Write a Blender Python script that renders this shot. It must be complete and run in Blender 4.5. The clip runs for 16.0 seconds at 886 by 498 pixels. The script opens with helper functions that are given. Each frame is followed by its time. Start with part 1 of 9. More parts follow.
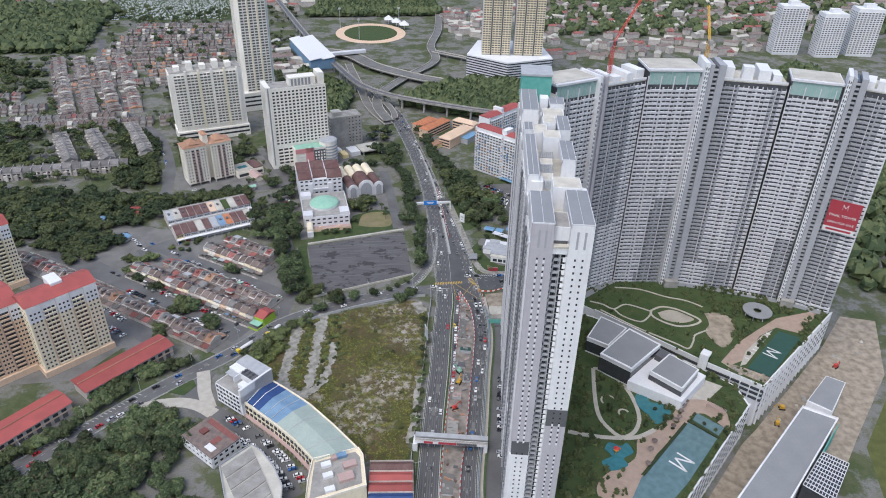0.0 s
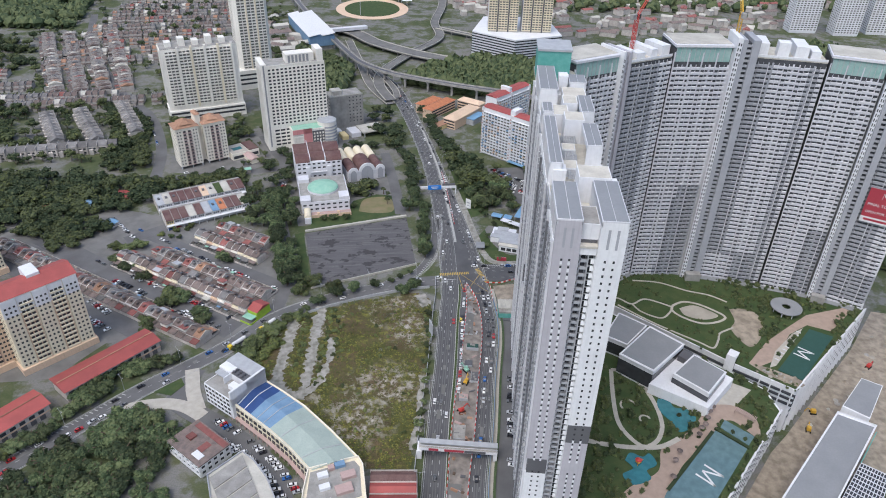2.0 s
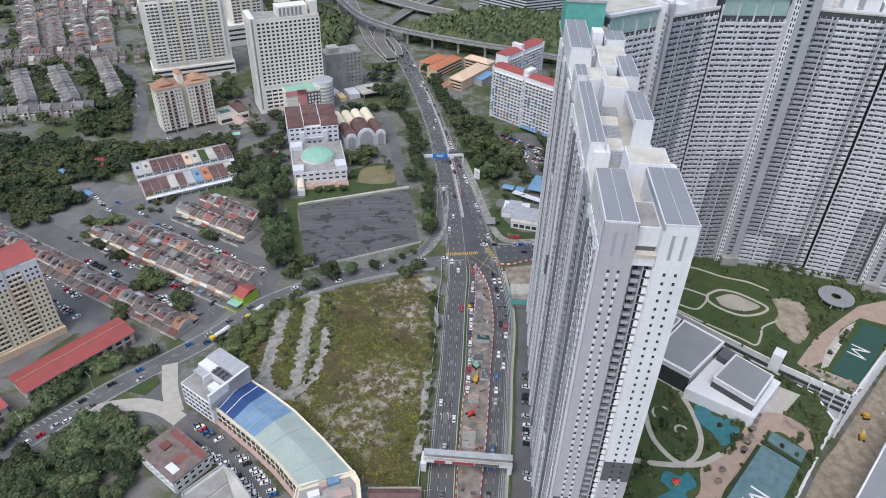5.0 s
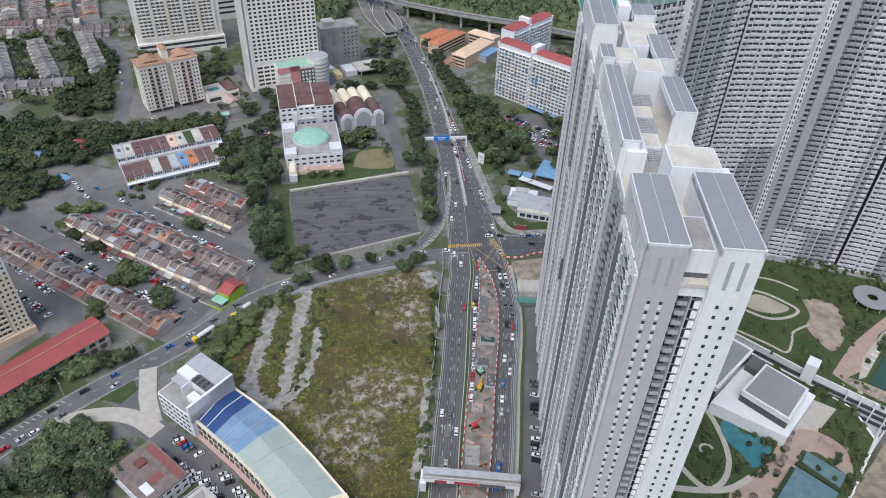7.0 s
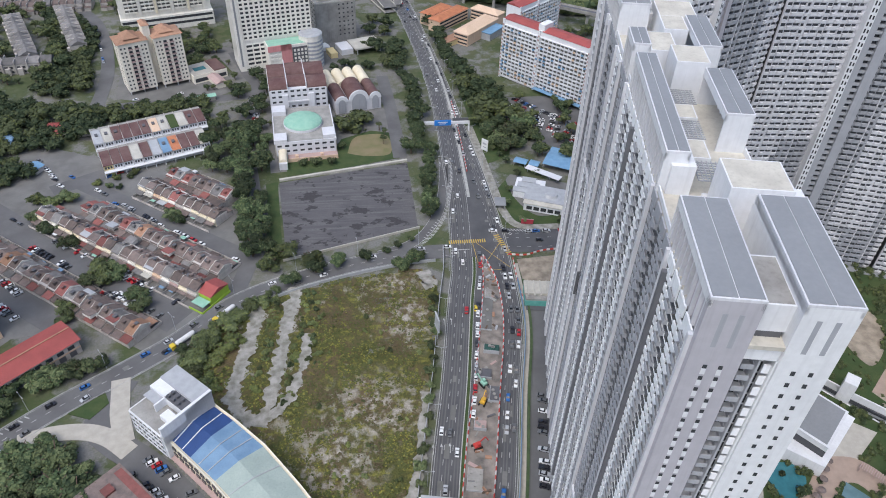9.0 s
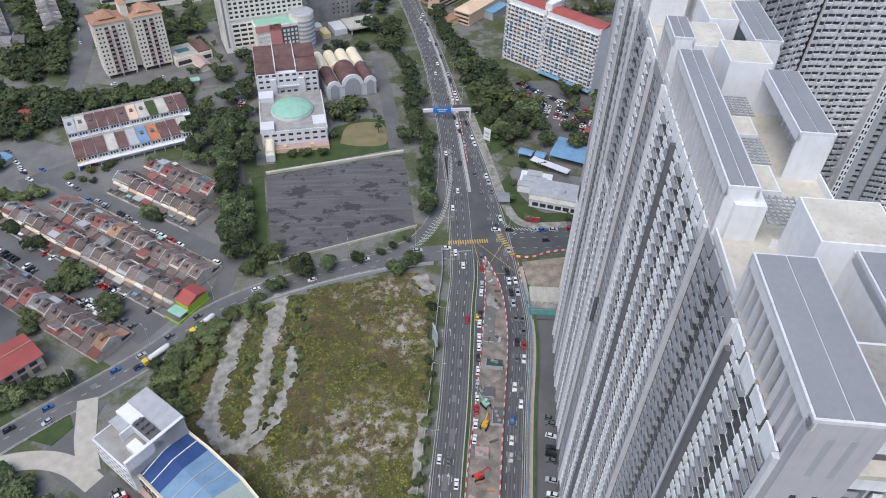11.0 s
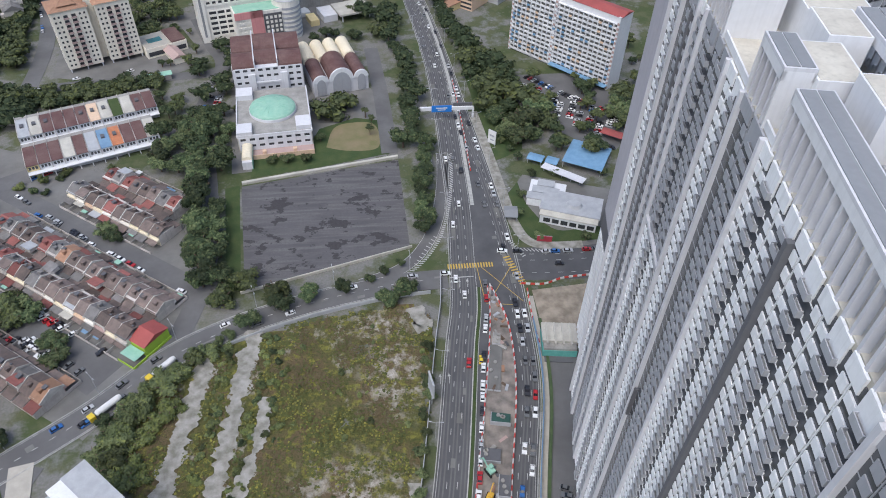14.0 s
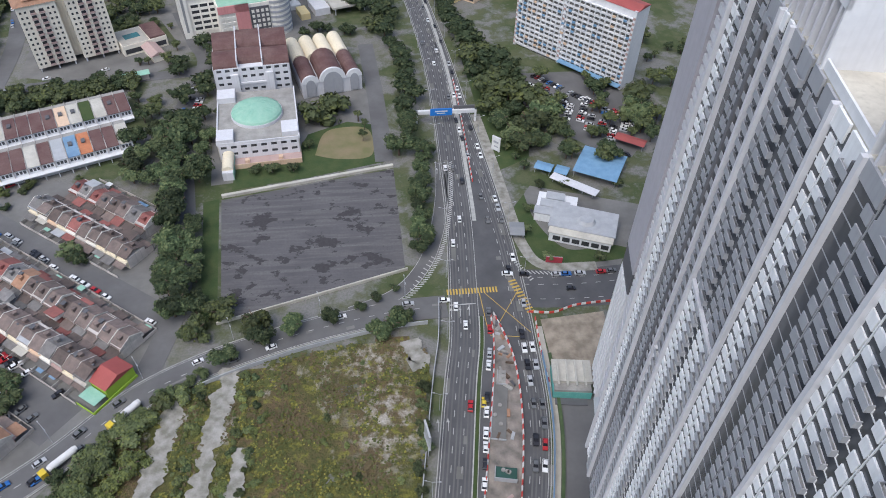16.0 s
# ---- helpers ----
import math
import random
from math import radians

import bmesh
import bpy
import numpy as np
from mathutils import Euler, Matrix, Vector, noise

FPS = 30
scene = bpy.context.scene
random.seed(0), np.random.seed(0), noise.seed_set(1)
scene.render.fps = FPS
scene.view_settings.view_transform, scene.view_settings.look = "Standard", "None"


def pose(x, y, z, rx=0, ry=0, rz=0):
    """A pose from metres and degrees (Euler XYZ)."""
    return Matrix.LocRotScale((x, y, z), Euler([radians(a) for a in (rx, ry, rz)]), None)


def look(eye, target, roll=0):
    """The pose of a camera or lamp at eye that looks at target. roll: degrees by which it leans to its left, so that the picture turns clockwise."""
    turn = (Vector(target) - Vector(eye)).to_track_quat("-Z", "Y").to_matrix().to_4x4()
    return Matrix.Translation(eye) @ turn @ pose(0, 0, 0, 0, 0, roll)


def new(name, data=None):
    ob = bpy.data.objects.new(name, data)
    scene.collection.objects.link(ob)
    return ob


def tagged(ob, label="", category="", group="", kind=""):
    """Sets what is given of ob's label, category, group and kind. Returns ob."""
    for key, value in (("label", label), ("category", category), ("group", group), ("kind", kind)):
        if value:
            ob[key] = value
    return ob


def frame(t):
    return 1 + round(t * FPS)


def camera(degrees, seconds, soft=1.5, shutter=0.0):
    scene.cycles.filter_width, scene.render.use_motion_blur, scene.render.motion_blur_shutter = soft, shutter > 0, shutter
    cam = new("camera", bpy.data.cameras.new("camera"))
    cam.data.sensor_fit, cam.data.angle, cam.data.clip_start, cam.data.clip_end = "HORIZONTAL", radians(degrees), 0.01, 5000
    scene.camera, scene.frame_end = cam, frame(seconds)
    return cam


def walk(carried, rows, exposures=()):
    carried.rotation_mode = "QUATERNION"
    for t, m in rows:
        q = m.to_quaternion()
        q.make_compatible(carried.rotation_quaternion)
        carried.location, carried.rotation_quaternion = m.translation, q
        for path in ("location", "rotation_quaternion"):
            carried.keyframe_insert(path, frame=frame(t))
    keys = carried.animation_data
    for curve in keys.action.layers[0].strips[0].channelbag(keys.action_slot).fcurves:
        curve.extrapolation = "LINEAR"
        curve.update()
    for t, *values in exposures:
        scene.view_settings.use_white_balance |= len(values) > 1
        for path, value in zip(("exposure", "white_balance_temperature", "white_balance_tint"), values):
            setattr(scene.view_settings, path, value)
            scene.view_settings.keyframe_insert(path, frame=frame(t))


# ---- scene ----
# camera and its flight
cam = camera(64.60, 16.0, soft=1.0)
ROWS = [
    (0, look((-43.48, -453.80, 295.49), (-31.095, -368.940, 244.046), 1.39)),
    (0.5, look((-43.18, -446.50, 292.62), (-30.849, -361.852, 240.833), 1.43)),
    (1, look((-42.85, -439.11, 289.76), (-30.606, -354.774, 237.448), 1.48)),
    (1.5, look((-42.50, -431.56, 286.96), (-30.364, -347.648, 233.937), 1.54)),
    (2, look((-42.15, -423.83, 284.24), (-30.113, -340.411, 230.420), 1.59)),
    (2.5, look((-41.76, -416.00, 281.58), (-29.818, -333.114, 226.917), 1.62)),
    (3, look((-41.27, -408.16, 278.94), (-29.441, -325.833, 223.427), 1.64)),
    (3.5, look((-40.67, -400.39, 276.29), (-28.965, -318.601, 219.951), 1.65)),
    (4, look((-39.99, -392.64, 273.64), (-28.401, -311.402, 216.499), 1.66)),
    (5, look((-38.45, -377.20, 268.38), (-27.067, -297.027, 209.702), 1.73)),
    (6, look((-36.75, -361.78, 263.17), (-25.523, -282.661, 203.046), 1.83)),
    (7, look((-34.93, -346.38, 258.01), (-23.842, -268.307, 196.516), 1.95)),
    (8, look((-32.98, -331.03, 252.93), (-22.028, -253.998, 190.108), 2.07)),
    (9, look((-30.83, -315.76, 247.96), (-20.025, -239.795, 183.827), 2.17)),
    (10, look((-28.46, -300.56, 243.12), (-17.800, -225.698, 177.683), 2.24)),
    (11, look((-25.94, -285.30, 238.30), (-15.433, -211.451, 171.694), 2.27)),
    (12, look((-23.36, -269.77, 233.39), (-13.025, -196.737, 165.872), 2.26)),
    (13, look((-20.75, -253.95, 228.32), (-10.605, -181.513, 160.130), 2.20)),
    (14, look((-18.06, -237.91, 223.08), (-8.133, -166.018, 154.291), 2.11)),
    (15, look((-15.27, -221.75, 217.71), (-5.594, -150.433, 148.278), 2.01)),
    (16, look((-12.42, -205.52, 212.26), (-3.016, -134.813, 142.173), 1.89)),
]
walk(cam, ROWS, exposures=((0, 0.47, 6080, 7.5), (16, 0.47, 6080, 7.5)))

# daylight: overcast sky with a weak wide sun
world = bpy.data.worlds.new("world")
scene.world = world
world.use_nodes = True
wn = world.node_tree
sky = wn.nodes.new("ShaderNodeTexSky")
sky.sky_type = "NISHITA"
sky.sun_disc = False
sky.sun_elevation, sky.sun_rotation = radians(60), radians(218)
sky.air_density, sky.dust_density, sky.ozone_density = 1.0, 4.0, 1.0
wn.links.new(sky.outputs["Color"], wn.nodes["Background"].inputs["Color"])
wn.nodes["Background"].inputs["Strength"].default_value = 0.15
sun = new("sun", bpy.data.lights.new("sun", "SUN"))
sun.data.energy, sun.data.angle, sun.data.color = 0.95, radians(60), (1.0, 0.97, 0.93)
sun.matrix_world = look((-140, -180, 395), (0, 0, 0))


# materials
def shader(name, rough=0.8, metal=0.0, spec=0.3):
    m = bpy.data.materials.new(name)
    m.use_nodes = True
    b = m.node_tree.nodes["Principled BSDF"]
    b.inputs["Roughness"].default_value = rough
    b.inputs["Metallic"].default_value = metal
    b.inputs["Specular IOR Level"].default_value = spec
    return m, m.node_tree, b


def node(nt, kind, **values):
    n = nt.nodes.new(kind)
    for k, v in values.items():
        if k in n.inputs:
            n.inputs[k].default_value = v
    return n


def coords(nt, scale=1.0, world_space=True):
    g = nt.nodes.new("ShaderNodeNewGeometry") if world_space else nt.nodes.new("ShaderNodeTexCoord")
    mp = nt.nodes.new("ShaderNodeMapping")
    mp.inputs["Scale"].default_value = (scale, scale, scale) if not isinstance(scale, tuple) else scale
    nt.links.new(g.outputs["Position" if world_space else "Object"], mp.inputs["Vector"])
    return mp.outputs["Vector"]


def noise_fac(nt, vec, scale, detail=4.0, lo=0.35, hi=0.65, rough=0.55):
    n = nt.nodes.new("ShaderNodeTexNoise")
    n.inputs["Scale"].default_value, n.inputs["Detail"].default_value, n.inputs["Roughness"].default_value = scale, detail, rough
    nt.links.new(vec, n.inputs["Vector"])
    r = nt.nodes.new("ShaderNodeMapRange")
    r.inputs["From Min"].default_value, r.inputs["From Max"].default_value = lo, hi
    nt.links.new(n.outputs["Fac"], r.inputs["Value"])
    return r.outputs["Result"]


def mix(nt, fac, a, b, blend="MIX"):
    m = nt.nodes.new("ShaderNodeMix")
    m.data_type, m.blend_type = "RGBA", blend
    for sock, val in ((m.inputs[0], fac), (m.inputs[6], a), (m.inputs[7], b)):
        if isinstance(val, bpy.types.NodeSocket):
            nt.links.new(val, sock)
        elif isinstance(val, (int, float)):
            sock.default_value = val
        else:
            sock.default_value = (*val, 1.0)
    return m.outputs[2]


def rough_paint(name, colour, second=None, scale=0.3, amount=0.5, rough=0.8, spec=0.25, grime=0.0, metal=0.0, bump=0.0, vary=0.0):
    """Painted, plastered or metal surface: two scales of variation, optional run-down streaks and a change from object to object."""
    m, nt, b = shader(name, rough, metal, spec)
    v = coords(nt)
    second = second or tuple(c * 0.8 for c in colour)
    f1 = noise_fac(nt, v, scale, 5.0)
    c = mix(nt, amount, colour, mix(nt, f1, colour, second))
    f2 = noise_fac(nt, v, scale * 9, 3.0)
    c = mix(nt, 0.25, c, mix(nt, f2, c, tuple(x * 0.72 for x in colour)))
    if grime > 0:
        vs = coords(nt, (1.1, 1.1, 0.05))
        f3 = noise_fac(nt, vs, 1.2, 4.0, 0.5, 0.75)
        gm = nt.nodes.new("ShaderNodeMath")
        gm.operation = "MULTIPLY"
        gm.inputs[1].default_value = grime
        nt.links.new(f3, gm.inputs[0])
        c = mix(nt, gm.outputs[0], c, tuple(x * 0.35 for x in colour))
    if vary > 0:
        oi = nt.nodes.new("ShaderNodeObjectInfo")
        hsv = nt.nodes.new("ShaderNodeHueSaturation")
        mr = nt.nodes.new("ShaderNodeMapRange")
        mr.inputs["To Min"].default_value, mr.inputs["To Max"].default_value = 1 - vary, 1 + vary
        nt.links.new(oi.outputs["Random"], mr.inputs["Value"])
        nt.links.new(mr.outputs["Result"], hsv.inputs["Value"])
        nt.links.new(c, hsv.inputs["Color"])
        c = hsv.outputs["Color"]
    nt.links.new(c, b.inputs["Base Color"])
    if bump > 0:
        bp = nt.nodes.new("ShaderNodeBump")
        bp.inputs["Strength"].default_value, bp.inputs["Distance"].default_value = bump, 0.1
        nt.links.new(f2, bp.inputs["Height"])
        nt.links.new(bp.outputs["Normal"], b.inputs["Normal"])
    return m


M = {}
def P(name, *a, **k):
    M[name] = rough_paint(name, *a, **k)


P("white_wall", (0.73, 0.735, 0.755), (0.63, 0.635, 0.66), 0.08, 0.8, 0.7, grime=0.14)
P("pale_wall", (0.64, 0.64, 0.67), (0.55, 0.55, 0.59), 0.05, 0.6, 0.7, grime=0.2)
P("grey_wall", (0.365, 0.374, 0.402), (0.315, 0.322, 0.35), 0.05, 0.6, 0.7, grime=0.15)
P("duct_grey", (0.15, 0.152, 0.165), (0.12, 0.122, 0.135), 0.1, 0.6, 0.6)
P("mid_wall", (0.41, 0.42, 0.448), (0.355, 0.363, 0.39), 0.08, 0.6, 0.7, grime=0.15)
P("facade_white", (0.84, 0.85, 0.87), (0.77, 0.78, 0.80), 0.1, 0.7, 0.65, grime=0.2)
P("mauve_wall", (0.45, 0.435, 0.47), (0.40, 0.385, 0.42), 0.05, 0.6, 0.7, grime=0.15)
# near-black core colour with the shade of the window recesses in it
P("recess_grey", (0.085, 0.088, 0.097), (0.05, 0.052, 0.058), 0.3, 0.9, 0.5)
P("dark_wall", (0.12, 0.12, 0.13), (0.09, 0.09, 0.10), 0.1, 0.6, 0.6)
P("slab_grey", (0.255, 0.262, 0.275), (0.225, 0.232, 0.243), 0.12, 0.8, 0.55)
P("concrete", (0.36, 0.35, 0.33), (0.22, 0.21, 0.20), 0.15, 0.9, 0.9, grime=0.3, bump=0.2)
P("pale_concrete", (0.52, 0.50, 0.45), (0.38, 0.36, 0.32), 0.12, 0.9, 0.9, grime=0.2, bump=0.2)
P("roof_terrace", (0.60, 0.57, 0.50), (0.44, 0.41, 0.36), 0.15, 0.9, 0.9, grime=0.25)
P("cream_wall", (0.74, 0.67, 0.52), (0.66, 0.58, 0.44), 0.1, 0.6, 0.8, grime=0.25)
P("butter_wall", (0.74, 0.67, 0.52), (0.65, 0.58, 0.44), 0.1, 0.6, 0.8, grime=0.2)
P("peach_wall", (0.66, 0.49, 0.36), (0.58, 0.42, 0.30), 0.1, 0.6, 0.8, grime=0.2)
P("yellow_wall", (0.70, 0.58, 0.32), (0.60, 0.49, 0.26), 0.1, 0.6, 0.8, grime=0.2)
P("pink_wall", (0.60, 0.27, 0.27), (0.5, 0.22, 0.22), 0.1, 0.6, 0.8, grime=0.2)
P("rose_wall", (0.45, 0.33, 0.31), (0.37, 0.27, 0.25), 0.1, 0.6, 0.8, grime=0.2)
P("red_roof", (0.34, 0.085, 0.078), (0.26, 0.07, 0.065), 0.12, 0.9, 0.6, vary=0.15)
P("orange_roof", (0.50, 0.20, 0.10), (0.36, 0.14, 0.08), 0.3, 0.9, 0.8, grime=0.2)
P("maroon_roof", (0.115, 0.06, 0.058), (0.17, 0.11, 0.10), 0.15, 0.9, 0.7, grime=0.3)
P("blue_roof", (0.036, 0.075, 0.215), (0.030, 0.06, 0.165), 0.2, 0.9, 0.65, grime=0.15)
P("sky_roof", (0.19, 0.30, 0.43), (0.14, 0.235, 0.36), 0.2, 0.9, 0.65, grime=0.15)
P("sage_roof", (0.36, 0.42, 0.385), (0.30, 0.36, 0.33), 0.15, 0.9, 0.65, grime=0.15)
P("tarp_blue", (0.15, 0.28, 0.43), (0.20, 0.34, 0.50), 0.4, 0.9, 0.5)
P("green_dome", (0.25, 0.46, 0.36), (0.33, 0.52, 0.42), 0.3, 0.9, 0.55)
P("dull_metal", (0.42, 0.43, 0.45), (0.32, 0.33, 0.35), 0.3, 0.8, 0.5)
P("net_pale", (0.25, 0.40, 0.37), (0.36, 0.47, 0.45), 0.3, 0.9, 0.8)
P("net_teal", (0.10, 0.33, 0.29), (0.16, 0.40, 0.36), 0.25, 0.9, 0.8)
P("sand", (0.38, 0.35, 0.30), (0.25, 0.225, 0.19), 0.06, 1.0, 0.95, bump=0.3)
P("works_dirt", (0.30, 0.265, 0.235), (0.115, 0.105, 0.098), 0.16, 1.0, 0.95, bump=0.5)
P("pale_track", (0.35, 0.335, 0.31), (0.17, 0.165, 0.135), 0.3, 1.0, 0.95, bump=0.4)
P("dirt", (0.37, 0.315, 0.25), (0.20, 0.17, 0.135), 0.22, 1.0, 0.95, bump=0.5)
P("paving", (0.38, 0.29, 0.235), (0.30, 0.23, 0.19), 0.3, 0.9, 0.85)
P("path", (0.45, 0.42, 0.37), (0.36, 0.34, 0.30), 0.3, 0.9, 0.9)
P("asphalt", (0.105, 0.105, 0.11), (0.075, 0.075, 0.08), 0.08, 1.0, 0.85, bump=0.1)
P("old_asphalt", (0.145, 0.143, 0.145), (0.105, 0.103, 0.105), 0.06, 1.0, 0.88, bump=0.1)
P("yard", (0.19, 0.186, 0.18), (0.13, 0.127, 0.122), 0.08, 1.0, 0.9, bump=0.1)
P("road_white", (0.50, 0.50, 0.49), (0.30, 0.30, 0.29), 0.5, 0.9, 0.8)
P("road_yellow", (0.55, 0.38, 0.08), (0.42, 0.29, 0.07), 0.5, 0.9, 0.8)
P("kerb", (0.42, 0.42, 0.40), (0.30, 0.30, 0.29), 0.5, 0.9, 0.9)
P("barrier_red", (0.52, 0.06, 0.05), (0.42, 0.05, 0.04), 0.5, 0.9, 0.5)
P("barrier_white", (0.70, 0.70, 0.70), (0.60, 0.60, 0.60), 0.5, 0.9, 0.5)
P("lawn", (0.042, 0.070, 0.026), (0.068, 0.088, 0.034), 0.18, 1.0, 0.95, bump=0.4)
P("dry_lawn", (0.22, 0.18, 0.11), (0.15, 0.15, 0.07), 0.1, 1.0, 0.95, bump=0.4)
P("leaf_dark", (0.056, 0.080, 0.036), (0.036, 0.056, 0.026), 0.25, 1.0, 0.75, vary=0.55)
# leaf_mid is lifted and greyed towards the haze over far trees
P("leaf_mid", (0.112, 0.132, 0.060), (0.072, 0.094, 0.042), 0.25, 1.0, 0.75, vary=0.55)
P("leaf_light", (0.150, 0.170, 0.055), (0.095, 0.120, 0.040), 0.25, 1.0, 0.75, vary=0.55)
P("weed_olive", (0.105, 0.115, 0.038), (0.075, 0.085, 0.03), 0.2, 1.0, 0.9)
P("weed_yellow", (0.24, 0.225, 0.05), (0.13, 0.125, 0.04), 0.2, 1.0, 0.9)
P("weed_brown", (0.125, 0.098, 0.055), (0.10, 0.08, 0.045), 0.2, 1.0, 0.9)
P("bark", (0.14, 0.10, 0.075), (0.09, 0.065, 0.05), 1.0, 0.9, 0.9)
P("tyre", (0.02, 0.02, 0.02), rough=0.8)
P("crane_red", (0.50, 0.06, 0.05), rough=0.5)
P("crane_yellow", (0.60, 0.36, 0.05), rough=0.5)
P("banner_red", (0.36, 0.05, 0.07), (0.32, 0.045, 0.06), rough=0.6)
P("sign_blue", (0.03, 0.20, 0.62), rough=0.4)
P("court_green", (0.03, 0.075, 0.062), (0.035, 0.085, 0.072), 0.3, 0.9, 0.7)
P("party_white", (0.66, 0.63, 0.59), (0.42, 0.40, 0.37), 0.5, 0.9, 0.85, grime=0.5, vary=0.25)
P("lime_wall", (0.36, 0.52, 0.06), (0.30, 0.45, 0.06), 0.4, 0.8, 0.8)
P("brown_tile", (0.185, 0.142, 0.128), (0.115, 0.096, 0.090), 0.4, 1.0, 0.85, grime=0.3, vary=0.35)
P("red_tile", (0.25, 0.095, 0.085), (0.19, 0.08, 0.072), 0.4, 1.0, 0.8, grime=0.25, vary=0.3)
P("grey_tile", (0.20, 0.19, 0.19), (0.14, 0.135, 0.13), 0.4, 1.0, 0.85, grime=0.3, vary=0.3)
P("orange_tile", (0.36, 0.21, 0.14), (0.28, 0.165, 0.11), 0.4, 1.0, 0.8, grime=0.2, vary=0.25)
P("house_wall", (0.54, 0.50, 0.47), (0.38, 0.355, 0.33), 0.3, 0.9, 0.85, grime=0.35, vary=0.2)
P("river", (0.06, 0.08, 0.07), (0.05, 0.07, 0.05), 0.1, 1.0, 0.2)


def glass(name, colour, rough=0.12, spec=0.6):
    M[name] = rough_paint(name, colour, tuple(c * 0.7 for c in colour), 0.35, 0.8, rough, spec)


# mid grey that holds the shade of recessed balconies, used instead of glass
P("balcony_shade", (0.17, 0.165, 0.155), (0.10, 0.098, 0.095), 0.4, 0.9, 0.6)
glass("window_glass", (0.055, 0.058, 0.066))
glass("tower_glass", (0.085, 0.09, 0.102), 0.2)
P("offwhite_wall", (0.77, 0.745, 0.69), (0.68, 0.65, 0.59), 0.08, 0.8, 0.75, grime=0.3)
P("ivory_wall", (0.80, 0.75, 0.65), (0.71, 0.65, 0.55), 0.1, 0.6, 0.8, grime=0.2)
glass("pool_water", (0.050, 0.187, 0.216), 0.06, 0.5)
glass("pool_deep", (0.13, 0.21, 0.23), 0.06, 0.5)
glass("car_glass", (0.02, 0.02, 0.025), 0.08)
for cname, col in (("white", (0.75, 0.75, 0.75)), ("silver", (0.42, 0.43, 0.45)), ("black", (0.025, 0.025, 0.03)), ("red", (0.38, 0.02, 0.025)), ("blue", (0.03, 0.12, 0.35)), ("yellow", (0.65, 0.48, 0.04)), ("grey", (0.13, 0.135, 0.14))):
    P("car_" + cname, col, rough=0.3, spec=0.5, amount=0.2)


# geometry helpers
class Shape:
    """Collects boxes, prisms and sheets, and gives one mesh."""

    def __init__(self):
        self.v, self.f, self.m = [], [], []

    def add(self, verts, faces, mat=0):
        n = len(self.v)
        self.v.extend(verts)
        self.f.extend([tuple(n + i for i in f) for f in faces])
        self.m.extend([mat] * len(faces))
        return self

    def box(self, x0, x1, y0, y1, z0, z1, mat=0):
        return self.add([(x0, y0, z0), (x1, y0, z0), (x1, y1, z0), (x0, y1, z0), (x0, y0, z1), (x1, y0, z1), (x1, y1, z1), (x0, y1, z1)],
                        [(3, 2, 1, 0), (4, 5, 6, 7), (0, 1, 5, 4), (1, 2, 6, 5), (2, 3, 7, 6), (3, 0, 4, 7)], mat)

    def obox(self, cx, cy, z0, z1, lx, ly, yaw, mat=0):
        c, s = math.cos(yaw), math.sin(yaw)
        p = [(cx + c * a - s * b, cy + s * a + c * b) for a, b in ((-lx / 2, -ly / 2), (lx / 2, -ly / 2), (lx / 2, ly / 2), (-lx / 2, ly / 2))]
        return self.prism(p, z0, z1, mat)

    def prism(self, poly, z0, z1, mat=0):
        n = len(poly)
        area = sum(poly[i][0] * poly[(i + 1) % n][1] - poly[(i + 1) % n][0] * poly[i][1] for i in range(n))
        if area < 0:
            poly = poly[::-1]
        v = [(x, y, z0) for x, y in poly] + [(x, y, z1) for x, y in poly]
        f = [tuple(range(n - 1, -1, -1)), tuple(range(n, 2 * n))] + [(i, (i + 1) % n, n + (i + 1) % n, n + i) for i in range(n)]
        return self.add(v, f, mat)

    def beam(self, a, b, w, h, mat=0):
        """A bar of section w x h from a to b."""
        a, b = Vector(a), Vector(b)
        d = (b - a).normalized()
        side = d.cross(Vector((0, 0, 1)))
        side = side.normalized() if side.length > 1e-4 else Vector((1, 0, 0))
        up = side.cross(d)
        v = [tuple(p + side * (sx * w / 2) + up * (sz * h / 2)) for p in (a, b) for sx, sz in ((-1, -1), (1, -1), (1, 1), (-1, 1))]
        return self.add(v, [(0, 1, 2, 3), (7, 6, 5, 4), (1, 0, 4, 5), (2, 1, 5, 6), (3, 2, 6, 7), (0, 3, 7, 4)], mat)

    def cyl(self, cx, cy, z0, z1, r0, r1=None, n=12, mat=0):
        r1 = r0 if r1 is None else r1
        v = [(cx + r * math.cos(6.28319 * i / n), cy + r * math.sin(6.28319 * i / n), z) for r, z in ((r0, z0), (r1, z1)) for i in range(n)]
        return self.add(v, [tuple(range(n - 1, -1, -1)), tuple(range(n, 2 * n))] + [(i, (i + 1) % n, n + (i + 1) % n, n + i) for i in range(n)], mat)

    def strip(self, line, width, z, thick=0.06, mat=0, offset=0.0):
        """A ribbon of constant width along a line."""
        left, right = rail(line, offset + width / 2), rail(line, offset - width / 2)
        v = [(x, y, z) for x, y in left] + [(x, y, z) for x, y in right]
        n = len(line)
        v += [(x, y, z - thick) for x, y in left] + [(x, y, z - thick) for x, y in right]
        f = [(i, n + i, n + i + 1, i + 1) for i in range(n - 1)]
        f += [(2 * n + i, i, i + 1, 2 * n + i + 1) for i in range(n - 1)] + [(n + i, 3 * n + i, 3 * n + i + 1, n + i + 1) for i in range(n - 1)]
        return self.add(v, f, mat)

    def mesh(self, name, *mats):
        me = bpy.data.meshes.new(name)
        me.from_pydata(self.v, [], self.f)
        for m in mats:
            me.materials.append(M[m])
